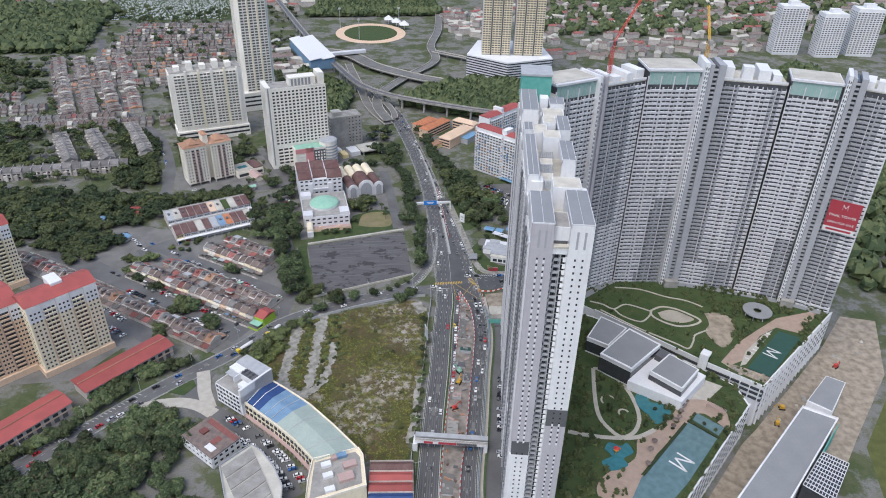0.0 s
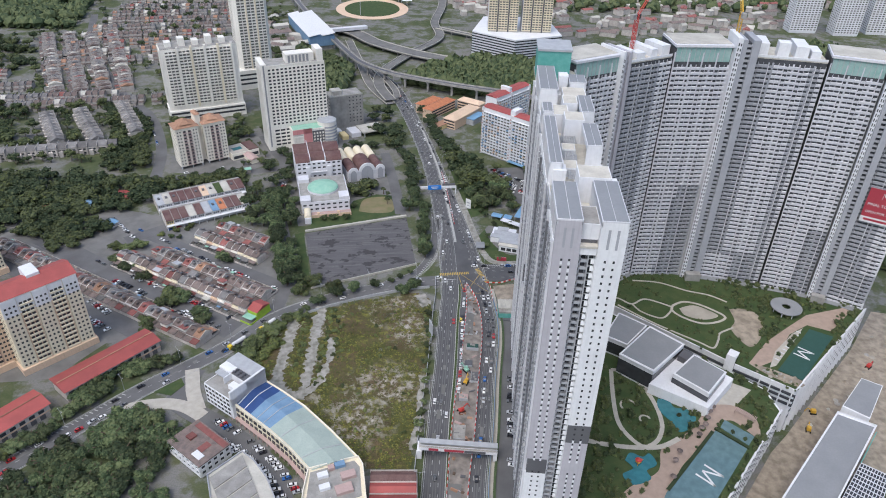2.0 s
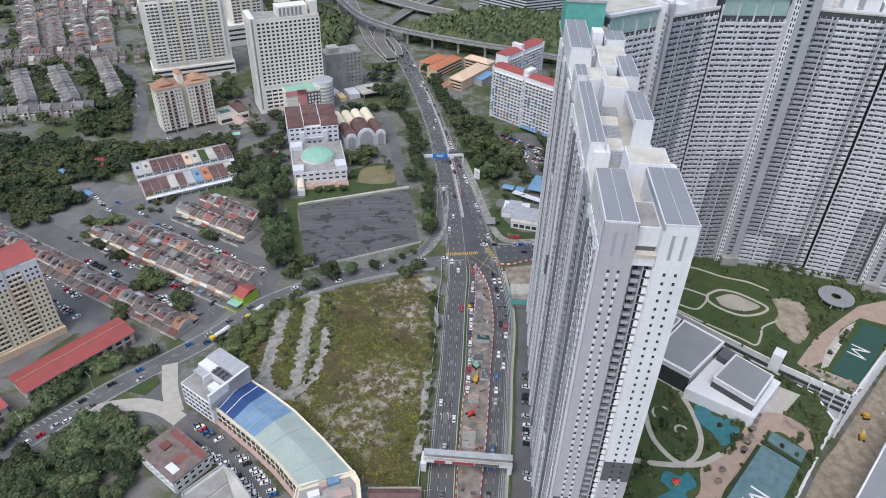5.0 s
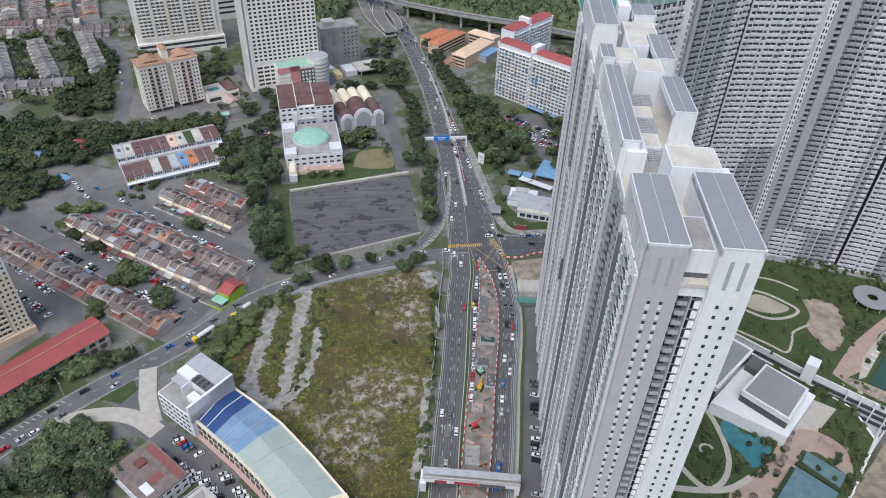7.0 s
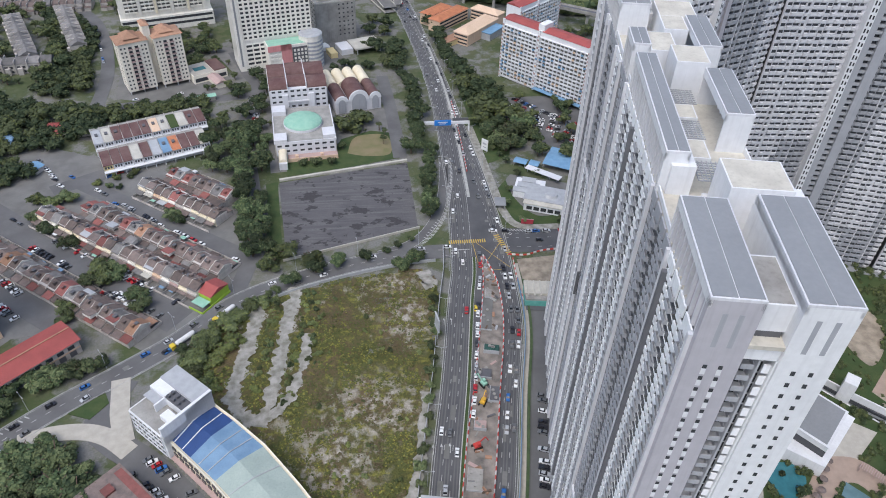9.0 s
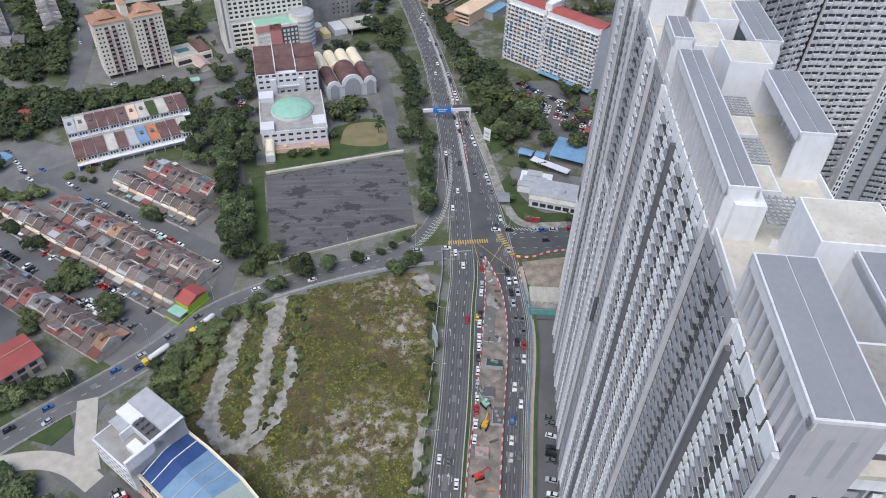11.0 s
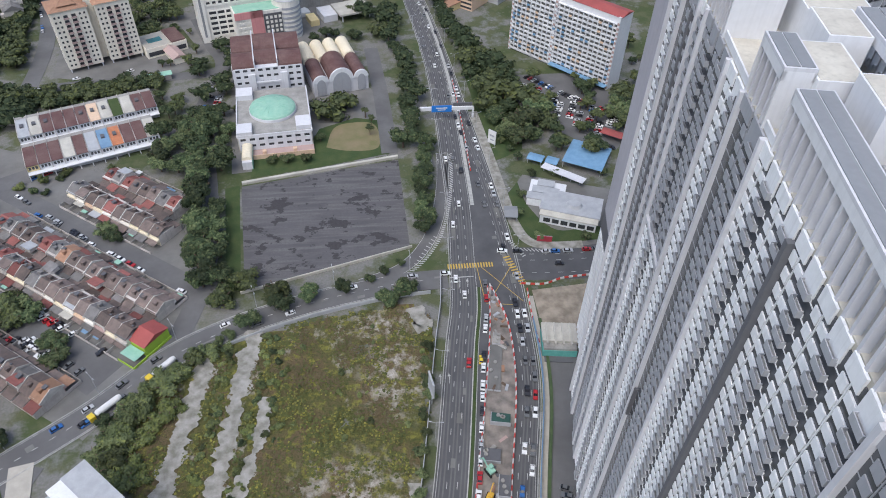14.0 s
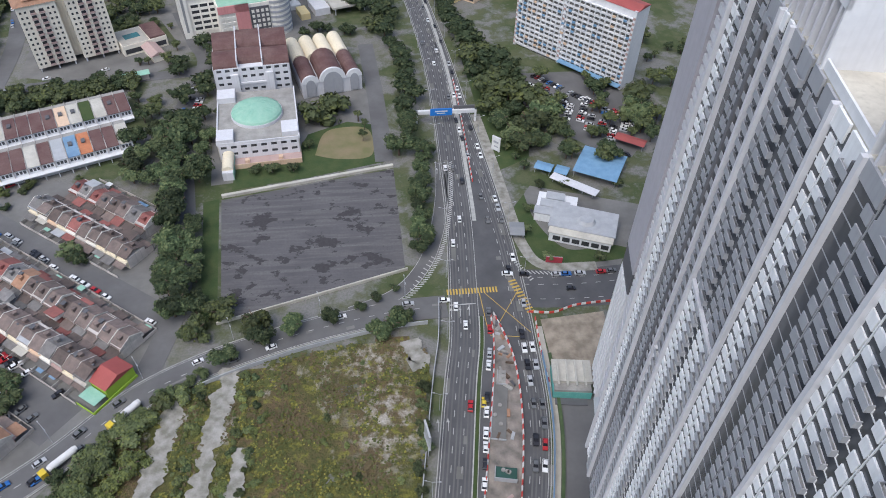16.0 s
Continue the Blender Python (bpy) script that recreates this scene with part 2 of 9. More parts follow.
        if len(mats) > 1:
            me.polygons.foreach_set("material_index", self.m)
        me.update()
        return me


def rail(line, d):
    """The line moved sideways by d to its left."""
    out = []
    for i, p in enumerate(line):
        a, b = line[max(i - 1, 0)], line[min(i + 1, len(line) - 1)]
        l = math.hypot(b[0] - a[0], b[1] - a[1])
        out.append((p[0] - (b[1] - a[1]) / l * d, p[1] + (b[0] - a[0]) / l * d))
    return out


def smooth(line, n=6):
    """A Catmull-Rom curve through the points."""
    pts = [line[0]] + list(line) + [line[-1]]
    out = []
    for i in range(1, len(pts) - 2):
        p0, p1, p2, p3 = pts[i - 1:i + 3]
        for k in range(n):
            t = k / n
            out.append(tuple(0.5 * (2 * b + (c - a) * t + (2 * a - 5 * b + 4 * c - d) * t * t + (3 * b - a - 3 * c + d) * t ** 3) for a, b, c, d in zip(p0, p1, p2, p3)))
    out.append(tuple(line[-1]))
    return out


def along(line, step, start=0.0):
    """Places every step metres along a line: x, y, heading."""
    out, rest = [], start
    for (x0, y0), (x1, y1) in zip(line, line[1:]):
        l = math.hypot(x1 - x0, y1 - y0)
        while rest < l:
            k = rest / l
            out.append((x0 + (x1 - x0) * k, y0 + (y1 - y0) * k, math.atan2(y1 - y0, x1 - x0)))
            rest += step
        rest -= l
    return out


def inside(p, poly):
    x, y, ok = p[0], p[1], False
    for (x0, y0), (x1, y1) in zip(poly, poly[1:] + poly[:1]):
        if (y0 > y) != (y1 > y) and x < (x1 - x0) * (y - y0) / (y1 - y0) + x0:
            ok = not ok
    return ok


def part(name, shape, mats, parent, label="", kind=""):
    """One mesh object under a thing or a part. shape: a Shape or a ready mesh."""
    if isinstance(mats, str):
        mats = (mats,)
    me = shape.mesh(name, *mats) if isinstance(shape, Shape) else shape
    ob = new(name, me)
    ob.parent = parent
    return tagged(ob, label, kind=kind)


def thing(name, x, y, z, yaw, label, category, group="", kind=""):
    """An Empty at a thing's base; yaw in degrees."""
    ob = new(name)
    ob.empty_display_size = 0.5
    ob.matrix_world = pose(x, y, z, 0, 0, yaw)
    return tagged(ob, label, category, group, kind)


def structure(name, shape, mats, label, category, kind="structure"):
    if isinstance(mats, str):
        mats = (mats,)
    return tagged(new(name, shape.mesh(name, *mats)), label, category, kind=kind)


# ---- ground and roads ----
def ground_material():
    m, nt, b = shader("town_ground", 0.95, 0, 0.15)
    v = coords(nt)
    f = noise_fac(nt, v, 0.03, 9.0, 0.46, 0.54, 0.68)
    c = mix(nt, f, (0.19, 0.185, 0.18), (0.065, 0.085, 0.035))
    c = mix(nt, noise_fac(nt, v, 0.12, 5.0, 0.45, 0.6), c, mix(nt, 0.5, c, (0.13, 0.13, 0.08)))
    c = mix(nt, 0.3, c, mix(nt, noise_fac(nt, v, 1.2, 3.0), (0.05, 0.06, 0.04), c))
    nt.links.new(c, b.inputs["Base Color"])
    M["town_ground"] = m


def blob(nt, place, r0, r1, stretch=(1.0, 1.0, 0.0)):
    """1 inside r0 metres of a place, 0 beyond r1."""
    g = nt.nodes.new("ShaderNodeNewGeometry")
    sub = nt.nodes.new("ShaderNodeVectorMath")
    sub.operation, sub.inputs[1].default_value = "SUBTRACT", (*place, 0.0)
    mul = nt.nodes.new("ShaderNodeVectorMath")
    mul.operation, mul.inputs[1].default_value = "MULTIPLY", stretch
    ln = nt.nodes.new("ShaderNodeVectorMath")
    ln.operation = "LENGTH"
    mr = nt.nodes.new("ShaderNodeMapRange")
    mr.inputs["From Min"].default_value, mr.inputs["From Max"].default_value = r1, r0
    nt.links.new(g.outputs["Position"], sub.inputs[0])
    nt.links.new(sub.outputs[0], mul.inputs[0])
    nt.links.new(mul.outputs[0], ln.inputs[0])
    nt.links.new(ln.outputs["Value"], mr.inputs["Value"])
    return mr.outputs["Result"]


def times(nt, a, b, kind="MULTIPLY"):
    m = nt.nodes.new("ShaderNodeMath")
    m.operation = kind
    for sock, val in zip(m.inputs, (a, b)):
        if isinstance(val, bpy.types.NodeSocket):
            nt.links.new(val, sock)
        else:
            sock.default_value = val
    return m.outputs[0]


BARE = (((-12, -74), 8, 22, (1.3, 0.8, 0.0)), ((-30, -126), 10, 30, (0.9, 1.2, 0.0)), ((-20, -48), 4, 16, (0.7, 1.4, 0.0)), ((-48, -150), 8, 26, (1.0, 1.0, 0.0)))


def lot_material():
    """Rank grass with yellow weeds, rusty patches and bare sand."""
    m, nt, b = shader("lot_ground", 0.95, 0, 0.15)
    v = coords(nt)
    c = mix(nt, noise_fac(nt, v, 0.035, 6.0, 0.40, 0.58), (0.118, 0.088, 0.052), (0.084, 0.087, 0.030))
    c = mix(nt, noise_fac(nt, v, 0.30, 6.0, 0.50, 0.62, 0.65), c, (0.175, 0.166, 0.042))
    c = mix(nt, noise_fac(nt, v, 0.75, 4.0, 0.50, 0.70), c, (0.060, 0.070, 0.026))
    spots = None
    for place, r0, r1, stretch in BARE:
        q = blob(nt, place, r0, r1, stretch)
        spots = q if spots is None else times(nt, spots, q, "MAXIMUM")
    speck = noise_fac(nt, v, 0.20, 9.0, 0.47, 0.60, 0.70)
    n2 = times(nt, speck, spots)
    thin = times(nt, noise_fac(nt, coords(nt, (1.3, 0.8, 1.0)), 0.06, 9.0, 0.57, 0.63, 0.68), 0.6)
    n2 = times(nt, n2, thin, "MAXIMUM")
    c = mix(nt, n2, c, mix(nt, noise_fac(nt, v, 0.6, 4.0), (0.44, 0.41, 0.37), (0.27, 0.24, 0.20)))
    nt.links.new(c, b.inputs["Base Color"])
    bp = nt.nodes.new("ShaderNodeBump")
    bp.inputs["Strength"].default_value, bp.inputs["Distance"].default_value = 0.8, 0.5
    nt.links.new(noise_fac(nt, v, 1.5, 4.0, 0.2, 0.8), bp.inputs["Height"])
    nt.links.new(bp.outputs["Normal"], b.inputs["Normal"])
    M["lot_ground"] = m


def court_material():
    """Grey asphalt with dark torn patches and faint drag marks."""
    m, nt, b = shader("court_asphalt", 0.85, 0, 0.25)
    v = coords(nt)
    c = mix(nt, noise_fac(nt, v, 0.05, 5.0), (0.115, 0.111, 0.117), (0.088, 0.084, 0.090))
    c = mix(nt, noise_fac(nt, coords(nt, (0.35, 2.2, 1)), 0.12, 3.0, 0.5, 0.65), c, (0.135, 0.13, 0.132))
    n2 = noise_fac(nt, coords(nt, (0.8, 1.2, 1)), 0.085, 11.0, 0.548, 0.558, 0.66)
    c = mix(nt, noise_fac(nt, coords(nt, (0.12, 3.0, 1)), 0.16, 6.0, 0.50, 0.68), c, (0.15, 0.146, 0.148))
    c = mix(nt, n2, c, (0.045, 0.041, 0.045))
    c = mix(nt, 0.5, c, mix(nt, noise_fac(nt, v, 0.9, 8.0, 0.35, 0.65, 0.7), c, (0.075, 0.073, 0.075)))
    nt.links.new(c, b.inputs["Base Color"])
    M["court_asphalt"] = m


ground_material()
lot_material()
court_material()
ground = structure("ground", Shape().box(-6000, 6000, -6000, 6000, -1.0, 0.0), "town_ground", "town ground of paved yards and patchy grass", "ground")

ROAD_W = smooth([(-33, -300), (-19, -212), (-9, -156), (0, -112), (9, -62), (13.5, -40), (16, -16), (19.5, 26), (21, 68), (22, 105), (22, 155), (19.5, 207), (15, 260), (8, 320), (-4, 380), (-30, 450)])
ROAD_E = smooth([(1, -300), (12, -215), (24, -165), (33, -125), (43, -83), (46, -44), (47, -4), (46, 33), (44, 71), (41, 115), (38, 168), (34, 220), (30, 262), (24, 322), (12, 388), (-14, 455)])
structure("road_main", Shape().prism(ROAD_W + ROAD_E[::-1], -0.3, 0.04), "asphalt", "dark asphalt dual carriageway with white lane markings", "road")
SIDE = smooth([(14, -24), (-6, -25), (-28, -29), (-51, -35), (-78, -45), (-100, -58), (-122, -80), (-146, -99), (-172, -119), (-212, -156), (-260, -196), (-330, -250)])
structure("road_west", Shape().strip(SIDE, 11.5, 0.25, 0.5), "old_asphalt", "grey asphalt side road past the houses", "road")
SLIP = smooth([(-24, -24), (-6, -16), (6, -2), (14, 18), (19.5, 45), (22, 70)])
structure("slip_road", Shape().strip(SLIP, 6.5, 0.05, 0.3), "old_asphalt", "grey asphalt slip lane round the corner", "road")
EAST = smooth([(40, -16), (60, -18), (85, -18), (120, -14), (160, 0), (230, 30)])
structure("road_east", Shape().strip(EAST, 21, 0.035, 0.3), "asphalt", "dark asphalt side road at the junction", "road")
SERVICE = smooth([(6, -300), (16, -232), (27, -185), (36, -145), (43, -112), (49, -84), (52, -70)])
structure("service_road", Shape().strip(rail(SERVICE, -3.5), 15.5, 0.05, 0.3), "old_asphalt", "narrow grey service lane beside the tower", "road")
STREETS = {
    "street_1": ([(-205, 61), (-150, 20), (-90, -25)], 11.0), "street_2": ([(-280, 62), (-200, -5), (-122, -66)], 17.0), "street_3": ([(-330, 60), (-250, -8), (-175, -66)], 13.0),
    "street_4": ([(-215, 50), (-180, 72), (-118, 108), (-106, 140)], 12.0), "street_5": ([(-100, -55), (-92, -10), (-100, 60), (-112, 108), (-105, 170), (-115, 200), (-130, 240)], 9.0),
    "street_6": ([(-290, 120), (-215, 150), (-140, 160), (-105, 165)], 9.0), "street_7": ([(-215, 150), (-222, 215), (-250, 300), (-300, 380), (-380, 560), (-420, 720)], 10.0),
    "street_8": ([(-86, -185), (-98, -170), (-120, -147), (-138, -133), (-146, -122), (-140, -100)], 12.0), "street_9": ([(-82, -205), (-96, -174)], 12.0),
    "street_10": ([(-6, 72), (-8, 130), (-12, 190)], 9.0), "street_11": ([(-300, -120), (-190, -190), (-150, -235)], 8.0)}
for k, (n, (line, w)) in enumerate(STREETS.items()):
    structure(n, Shape().strip(smooth(line), w, 0.10 + 0.012 * k, 0.4), "old_asphalt", "worn grey asphalt street", "road")
YARDS = {
    "yard_1": [(-215, 95), (-240, 40), (-212, 40), (-190, 70)], "yard_2": [(66, 112), (74, 150), (110, 150), (150, 105), (118, 66), (100, 76)], "yard_3": [(50, 30), (62, 48), (112, 30), (90, -8), (60, -4)],
    "yard_4": [(-260, 10), (-300, -60), (-205, -72), (-170, -66)], "yard_5": [(-88, 60), (-100, 175), (-40, 190), (-8, 128), (-8, 70)], "yard_6": [(-280, -100), (-220, -100), (-190, -60), (-240, -30)],
    "yard_7": [(-145, 240), (-120, 190), (-50, 205), (-20, 290), (-70, 320)], "yard_8": [(-205, 165), (-150, 150), (-120, 175), (-150, 215), (-210, 200)], "yard_9": [(-46, -230), (-46, -188), (-18, -190), (-22, -235)],
    "yard_11": [(-330, 90), (-230, 100), (-140, 60), (-92, 20), (-92, -50), (-124, -92), (-215, -30), (-300, 40)],
    "yard_10": [(116, -244), (168, -196), (182, -186), (262, -123), (300, -88), (322, -96), (290, -150), (262, -176), (236, -200), (205, -230), (190, -205), (120, -260)]}
for k, (n, poly) in enumerate(YARDS.items()):
    structure(n, Shape().prism(poly, -0.2 - 0.01 * k, 0.012 + 0.006 * k), "old_asphalt" if n == "yard_2" else "dirt" if n == "yard_10" else "yard", "paved concrete yard" if n != "yard_10" else "bare sandy building site with tracks", "yard")
structure("plaza", Shape().strip(smooth([(-176, -130), (-164, -127), (-151, -127), (-140, -131), (-130, -139)]), 8, 0.32, 0.5).strip(smooth([(-142, -100), (-140, -110), (-138, -120), (-133, -134)]), 8, 0.36, 0.5), "path", "pale concrete forecourt drives", "pavement")
structure("grass_verge", Shape().prism([(-160, -117), (-147, -107), (-144, -113), (-150, -121)], -0.2, 0.42), "lawn", "clipped grass triangle beside the drive", "lawn")
structure("training_yard", Shape().prism([(-74, -24), (-1, -1), (-2, 66), (-82, 49)], -0.3, 0.05), "court_asphalt", "stained grey asphalt training yard with dark patches", "yard")
structure("grass_field", Shape().prism([(238, -206), (292, -156), (328, -112), (420, -150), (320, -320), (215, -262)], -0.3, 0.03), "weed_olive", "rough green field beside the building site", "field")
structure("yard_wall", Shape().strip([(-82, 51), (-2, 68)], 1.6, 1.4, 1.4).strip([(-75.5, -25.5), (0, -2.5)], 0.5, 1.5, 1.5), "pale_concrete", "low concrete wall along the yard", "wall")
structure("grass_strip", Shape().prism([(-82, -22), (-75.5, -24), (-83, 50), (-90, 48)], -0.2, 0.06), "lawn", "grass strip beside the yard", "lawn")
structure("school_lawn", Shape().prism([(-78, 56), (-45, 62), (-6, 72), (-9, 104), (-24, 108), (-44, 98), (-50, 80), (-78, 74)], -0.2, 0.06), "lawn", "green lawn behind the yard", "lawn")
structure("dry_patch", Shape().prism(smooth([(-40, 80), (-28, 76), (-12, 78), (-13, 100), (-26, 103), (-36, 98), (-40, 80)]), -0.2, 0.08), "dry_lawn", "worn brown patch in the lawn", "lawn")
structure("police_lawn", Shape().prism(smooth([(49, 30), (50, 10), (54, -3), (75, -5), (100, -2), (90, 5), (70, 4), (60, 22), (58, 42)]), -0.2, 0.06), "lawn", "green lawn round the white building", "lawn")
structure("park_lawn", Shape().prism([(46, 125), (48, 60), (66, 70), (74, 110), (66, 160), (44, 185)], -0.2, 0.05), "lawn", "shady grass under roadside trees", "lawn")
structure("verge_sand", Shape().strip(smooth([(44.5, 110), (47, 71), (49, 33), (51, 8), (58, -5), (80, -7)]), 5, 0.07, 0.3), "pale_track", "bare sandy road verge", "ground")
structure("works_sand", Shape().prism([(50, -34), (76, -32), (74, -60), (62, -66), (50, -52)], -0.2, 0.08), "dirt", "sandy excavated construction plot", "ground")

# vacant lot: an uneven sheet
LOT = [(-84, -54), (-44, -43), (-4, -36), (3, -42), (5, -55), (-3, -105), (-11, -150), (-22, -190), (-52, -182), (-74, -150), (-98, -124), (-112, -96), (-104, -72)]
s = Shape()
nx, ny, st = 62, 80, 2.0
vals = {}
for i in range(nx):
    for j in range(ny):
        x, y = -116 + i * st, -194 + j * st
        if inside((x, y), LOT):
            vals[i, j] = len(s.v)
            s.v.append((x, y, 0.35 + 0.45 * noise.fractal(Vector((x * 0.06, y * 0.06, 0)), 0.8, 2.0, 4)))
for (i, j), a in vals.items():
    q = [vals.get(k) for k in ((i, j), (i + 1, j), (i + 1, j + 1), (i, j + 1))]
    if None not in q:
        s.f.append(tuple(q))
        s.m.append(0)
lot = structure("vacant_lot", s, "lot_ground", "overgrown vacant lot with weeds and bare sand", "ground")
TRACK_POINTS = []
s = Shape()
for line, w in (([(-84, -55), (-86, -70), (-89, -92), (-92, -110), (-89, -122), (-81, -129)], 7.5), ([(-67.5, -47), (-70, -66), (-73, -93), (-76, -118), (-79, -132)], 7.0), ([(-60.5, -80), (-62, -95), (-65.5, -110), (-70, -121), (-77, -128)], 4.5), ([(-8, -120), (-13, -150), (-19, -175)], 4), ([(-2, -40), (0, -50), (-3, -52)], 7)):
    ln = smooth(line)
    ln = [p[:2] for p in smooth(ln, 6)]
    TRACK_POINTS.extend(ln[::4])
    left, right = rail(ln, w / 2), rail(ln, -w / 2)
    ph = len(s.v) * 0.7
    n0, n = len(s.v), len(ln)
    for k in range(n):
        for side, q in ((left, 0.0), (right, 7.0)):
            j = 0.5 + 0.9 * noise.fractal(Vector((ln[k][0] * 0.22, ln[k][1] * 0.22, q + ph)), 0.7, 2.0, 4)
            cx, cy = ln[k]
            s.v.append((cx + (side[k][0] - cx) * (0.55 + 0.85 * j), cy + (side[k][1] - cy) * (0.55 + 0.85 * j), 0.80 + 0.00004 * n0))
    s.f += [(n0 + 2 * k, n0 + 2 * k + 1, n0 + 2 * k + 3, n0 + 2 * k + 2) for k in range(n - 1)]
    s.m += [0] * (n - 1)
structure("sand_tracks", s, "pale_track", "pale bare sand tracks through the weeds", "ground")

# carriageway works strip and markings
WORK_W = smooth([(-21, -300), (-6.5, -212), (4.5, -156), (15.5, -112), (26, -66), (30, -44), (31, -30)])
WORK_E = smooth([(-8, -300), (3, -215), (15, -165), (24, -125), (33.5, -83), (36, -52), (32, -30)])
structure("works_strip", Shape().prism(WORK_W + WORK_E[::-1], -0.3, 0.10), "works_dirt", "dug-up sandy strip between the carriageways", "ground")
s = Shape()
for off in (4.1, 7.7):
    for x, y, h in along(rail(ROAD_W, -off), 7.0):
        s.obox(x, y, 0.04, 0.06, 2.6, 0.22, h)
for off in (3.4, 6.6):
    for x, y, h in along(rail(ROAD_E, off), 7.0):
        s.obox(x, y, 0.04, 0.06, 2.6, 0.22, h)
for off in (0.6, 11.2):
    s.strip(rail(ROAD_W, -off), 0.2, 0.06, 0.02)
s.strip(rail(ROAD_E, 0.6), 0.2, 0.06, 0.02)
for x, y, h in along(SIDE, 6.0, 12):
    s.obox(x, y, 0.25, 0.27, 2.2, 0.2, h)
for off in (5.3, -5.3):
    s.strip(rail(SIDE[8:], off), 0.16, 0.27, 0.02)
for off in (2.0, -6.0, 6.0):
    for x, y, h in along(rail(EAST, off), 6.0, 8):
        s.obox(x, y, 0.04, 0.06, 2.2, 0.2, h)
for k in range(9):
    s.obox(1 + k * 1.3, -14 + k * 2.2, 0.06, 0.08, 2.2, 0.45, 2.4)
    s.obox(-3 + k * 1.6, -21 - k * 0.4, 0.06, 0.08, 0.45, 2.0, 0.5)
    s.obox(49 + k * 1.7, -8 - k * 0.25, 0.06, 0.08, 0.5, 2.4, 0.6)
    s.obox(46 + k * 0.6, -2 - k * 1.3, 0.06, 0.08, 2.0, 0.5, 0.6)
for x in (15.5, 19, 22.5):
    for y in (-28, 62, -150, -78):
        dx = 0 if y > -50 else (-14 if y == -78 else -23.5)
        s.obox(x + dx, y, 0.05, 0.07, 0.25, 3.5, -0.15)
        s.add([(x + dx - 0.6, y + 1.6, 0.07), (x + dx + 0.6, y + 1.6, 0.07), (x + dx + 0.1, y + 3.2, 0.07)], [(0, 1, 2)])
s.obox(20.5, -23.5, 0.04, 0.065, 10.5, 0.5, 0.0)
for k in range(22):
    s.obox(-176 - k * 2.0, -117.5 - k * 1.78, 0.25, 0.275, 0.5, 2.4, -2.0)
road_marks = structure("lane_markings", s, "road_white", "white painted lane lines and arrows", "road marking", "stuff")
s = Shape()
for k in range(17):
    s.obox(15.2 + k * 1.25, -16.6, 0.05, 0.075, 0.65, 3.0, 0.0)
for k in range(11):
    s.obox(42.5 + k * 0.45, -12.5 - k * 1.7, 0.05, 0.075, 3.2, 0.8, 0.25)
for a, b in (((30, -18), (45, -40)), ((44, -18), (31, -38)), ((28, -18), (28.6, -38)), ((29, -40), (42, -42))):
    s.strip([a, b], 0.25, 0.07, 0.02)
structure("yellow_crossing", s, "road_yellow", "yellow painted pedestrian crossings and box lines", "road marking", "stuff")
s = Shape()
for off in (3.0, -3.0):
    s.strip(rail(SLIP, off), 0.2, 0.075, 0.02)
for x, y, h in along(rail(SLIP, -4.4)[6:], 1.5):
    s.obox(x, y, 0.06, 0.08, 0.5, 2.2, h + 0.7)
structure("slip_markings", s, "road_white", "white hatched markings along the slip lane", "road marking", "stuff")
# worn wheel tracks and repair patches
s = Shape()
for off in (1.6, 3.0, 5.3, 6.6, 8.9, 10.2):
    s.strip(rail(ROAD_W, -off), 0.55, 0.050, 0.01)
for off in (1.3, 2.6, 4.4, 5.7):
    s.strip(rail(ROAD_E, off), 0.55, 0.050, 0.01)
structure("wheel_tracks", s, "old_asphalt", "paler worn wheel tracks on the asphalt", "road marking", "stuff")
s = Shape()
pr2 = random.Random(44)
for line, z in ((rail(ROAD_W, -5), 0.053), (rail(ROAD_E, 4), 0.053), (SIDE, 0.255)):
    for x, y, h in along(line, 17, 3):
        s.obox(x + pr2.uniform(-4, 4), y + pr2.uniform(-4, 4), z - 0.01, z, pr2.uniform(2, 9), pr2.uniform(0.8, 2.6), h)
structure("road_patches", s, "yard", "square asphalt repair patches", "road patch", "stuff")
# medians and kerbs
s = Shape()
s.strip(rail(ROAD_W, -12.2)[:34], 1.3, 0.25, 0.3)
structure("median_planting", s, "lawn", "narrow planted median strip", "median")
s = Shape()
s.strip(rail(ROAD_W, -12.6)[42:72], 1.8, 0.3, 0.4)
s.strip(rail(ROAD_W, -11.4)[:34], 0.25, 0.3, 0.4).strip(rail(ROAD_W, -13.0)[:34], 0.25, 0.3, 0.4)
s.strip(rail(ROAD_W, 0.3), 0.3, 0.22, 0.4).strip(rail(ROAD_E, -0.3), 0.3, 0.22, 0.4)
s.strip(rail(SIDE[8:], 6.0), 0.3, 0.42, 0.5).strip(rail(SIDE[14:], -6.0), 0.3, 0.42, 0.5)
structure("kerb", s, "kerb", "raised pale concrete kerbs", "kerb")
structure("footpath", Shape().strip(rail(ROAD_E, -2.2)[:32], 2.6, 0.2, 0.4), "path", "pale concrete footpath by the road", "pavement")
structure("hoarding", Shape().strip(rail(ROAD_E, -1.2)[4:30], 0.25, 2.2, 2.2), "sky_roof", "pale blue site hoarding panels", "hoarding")
structure("hedge_strip", Shape().strip(rail(ROAD_E, -4.2)[4:30], 1.2, 0.7, 0.7), "leaf_dark", "clipped hedge strip by the service lane", "hedge")
structure("lot_fence", Shape().strip(rail(ROAD_W, 4.5)[4:36], 0.3, 2.0, 2.0).strip([(x, y) for x, y in rail(SIDE, 8.0)[3:26]], 0.3, 2.0, 2.0), "dull_metal", "weathered metal site fence", "fence")
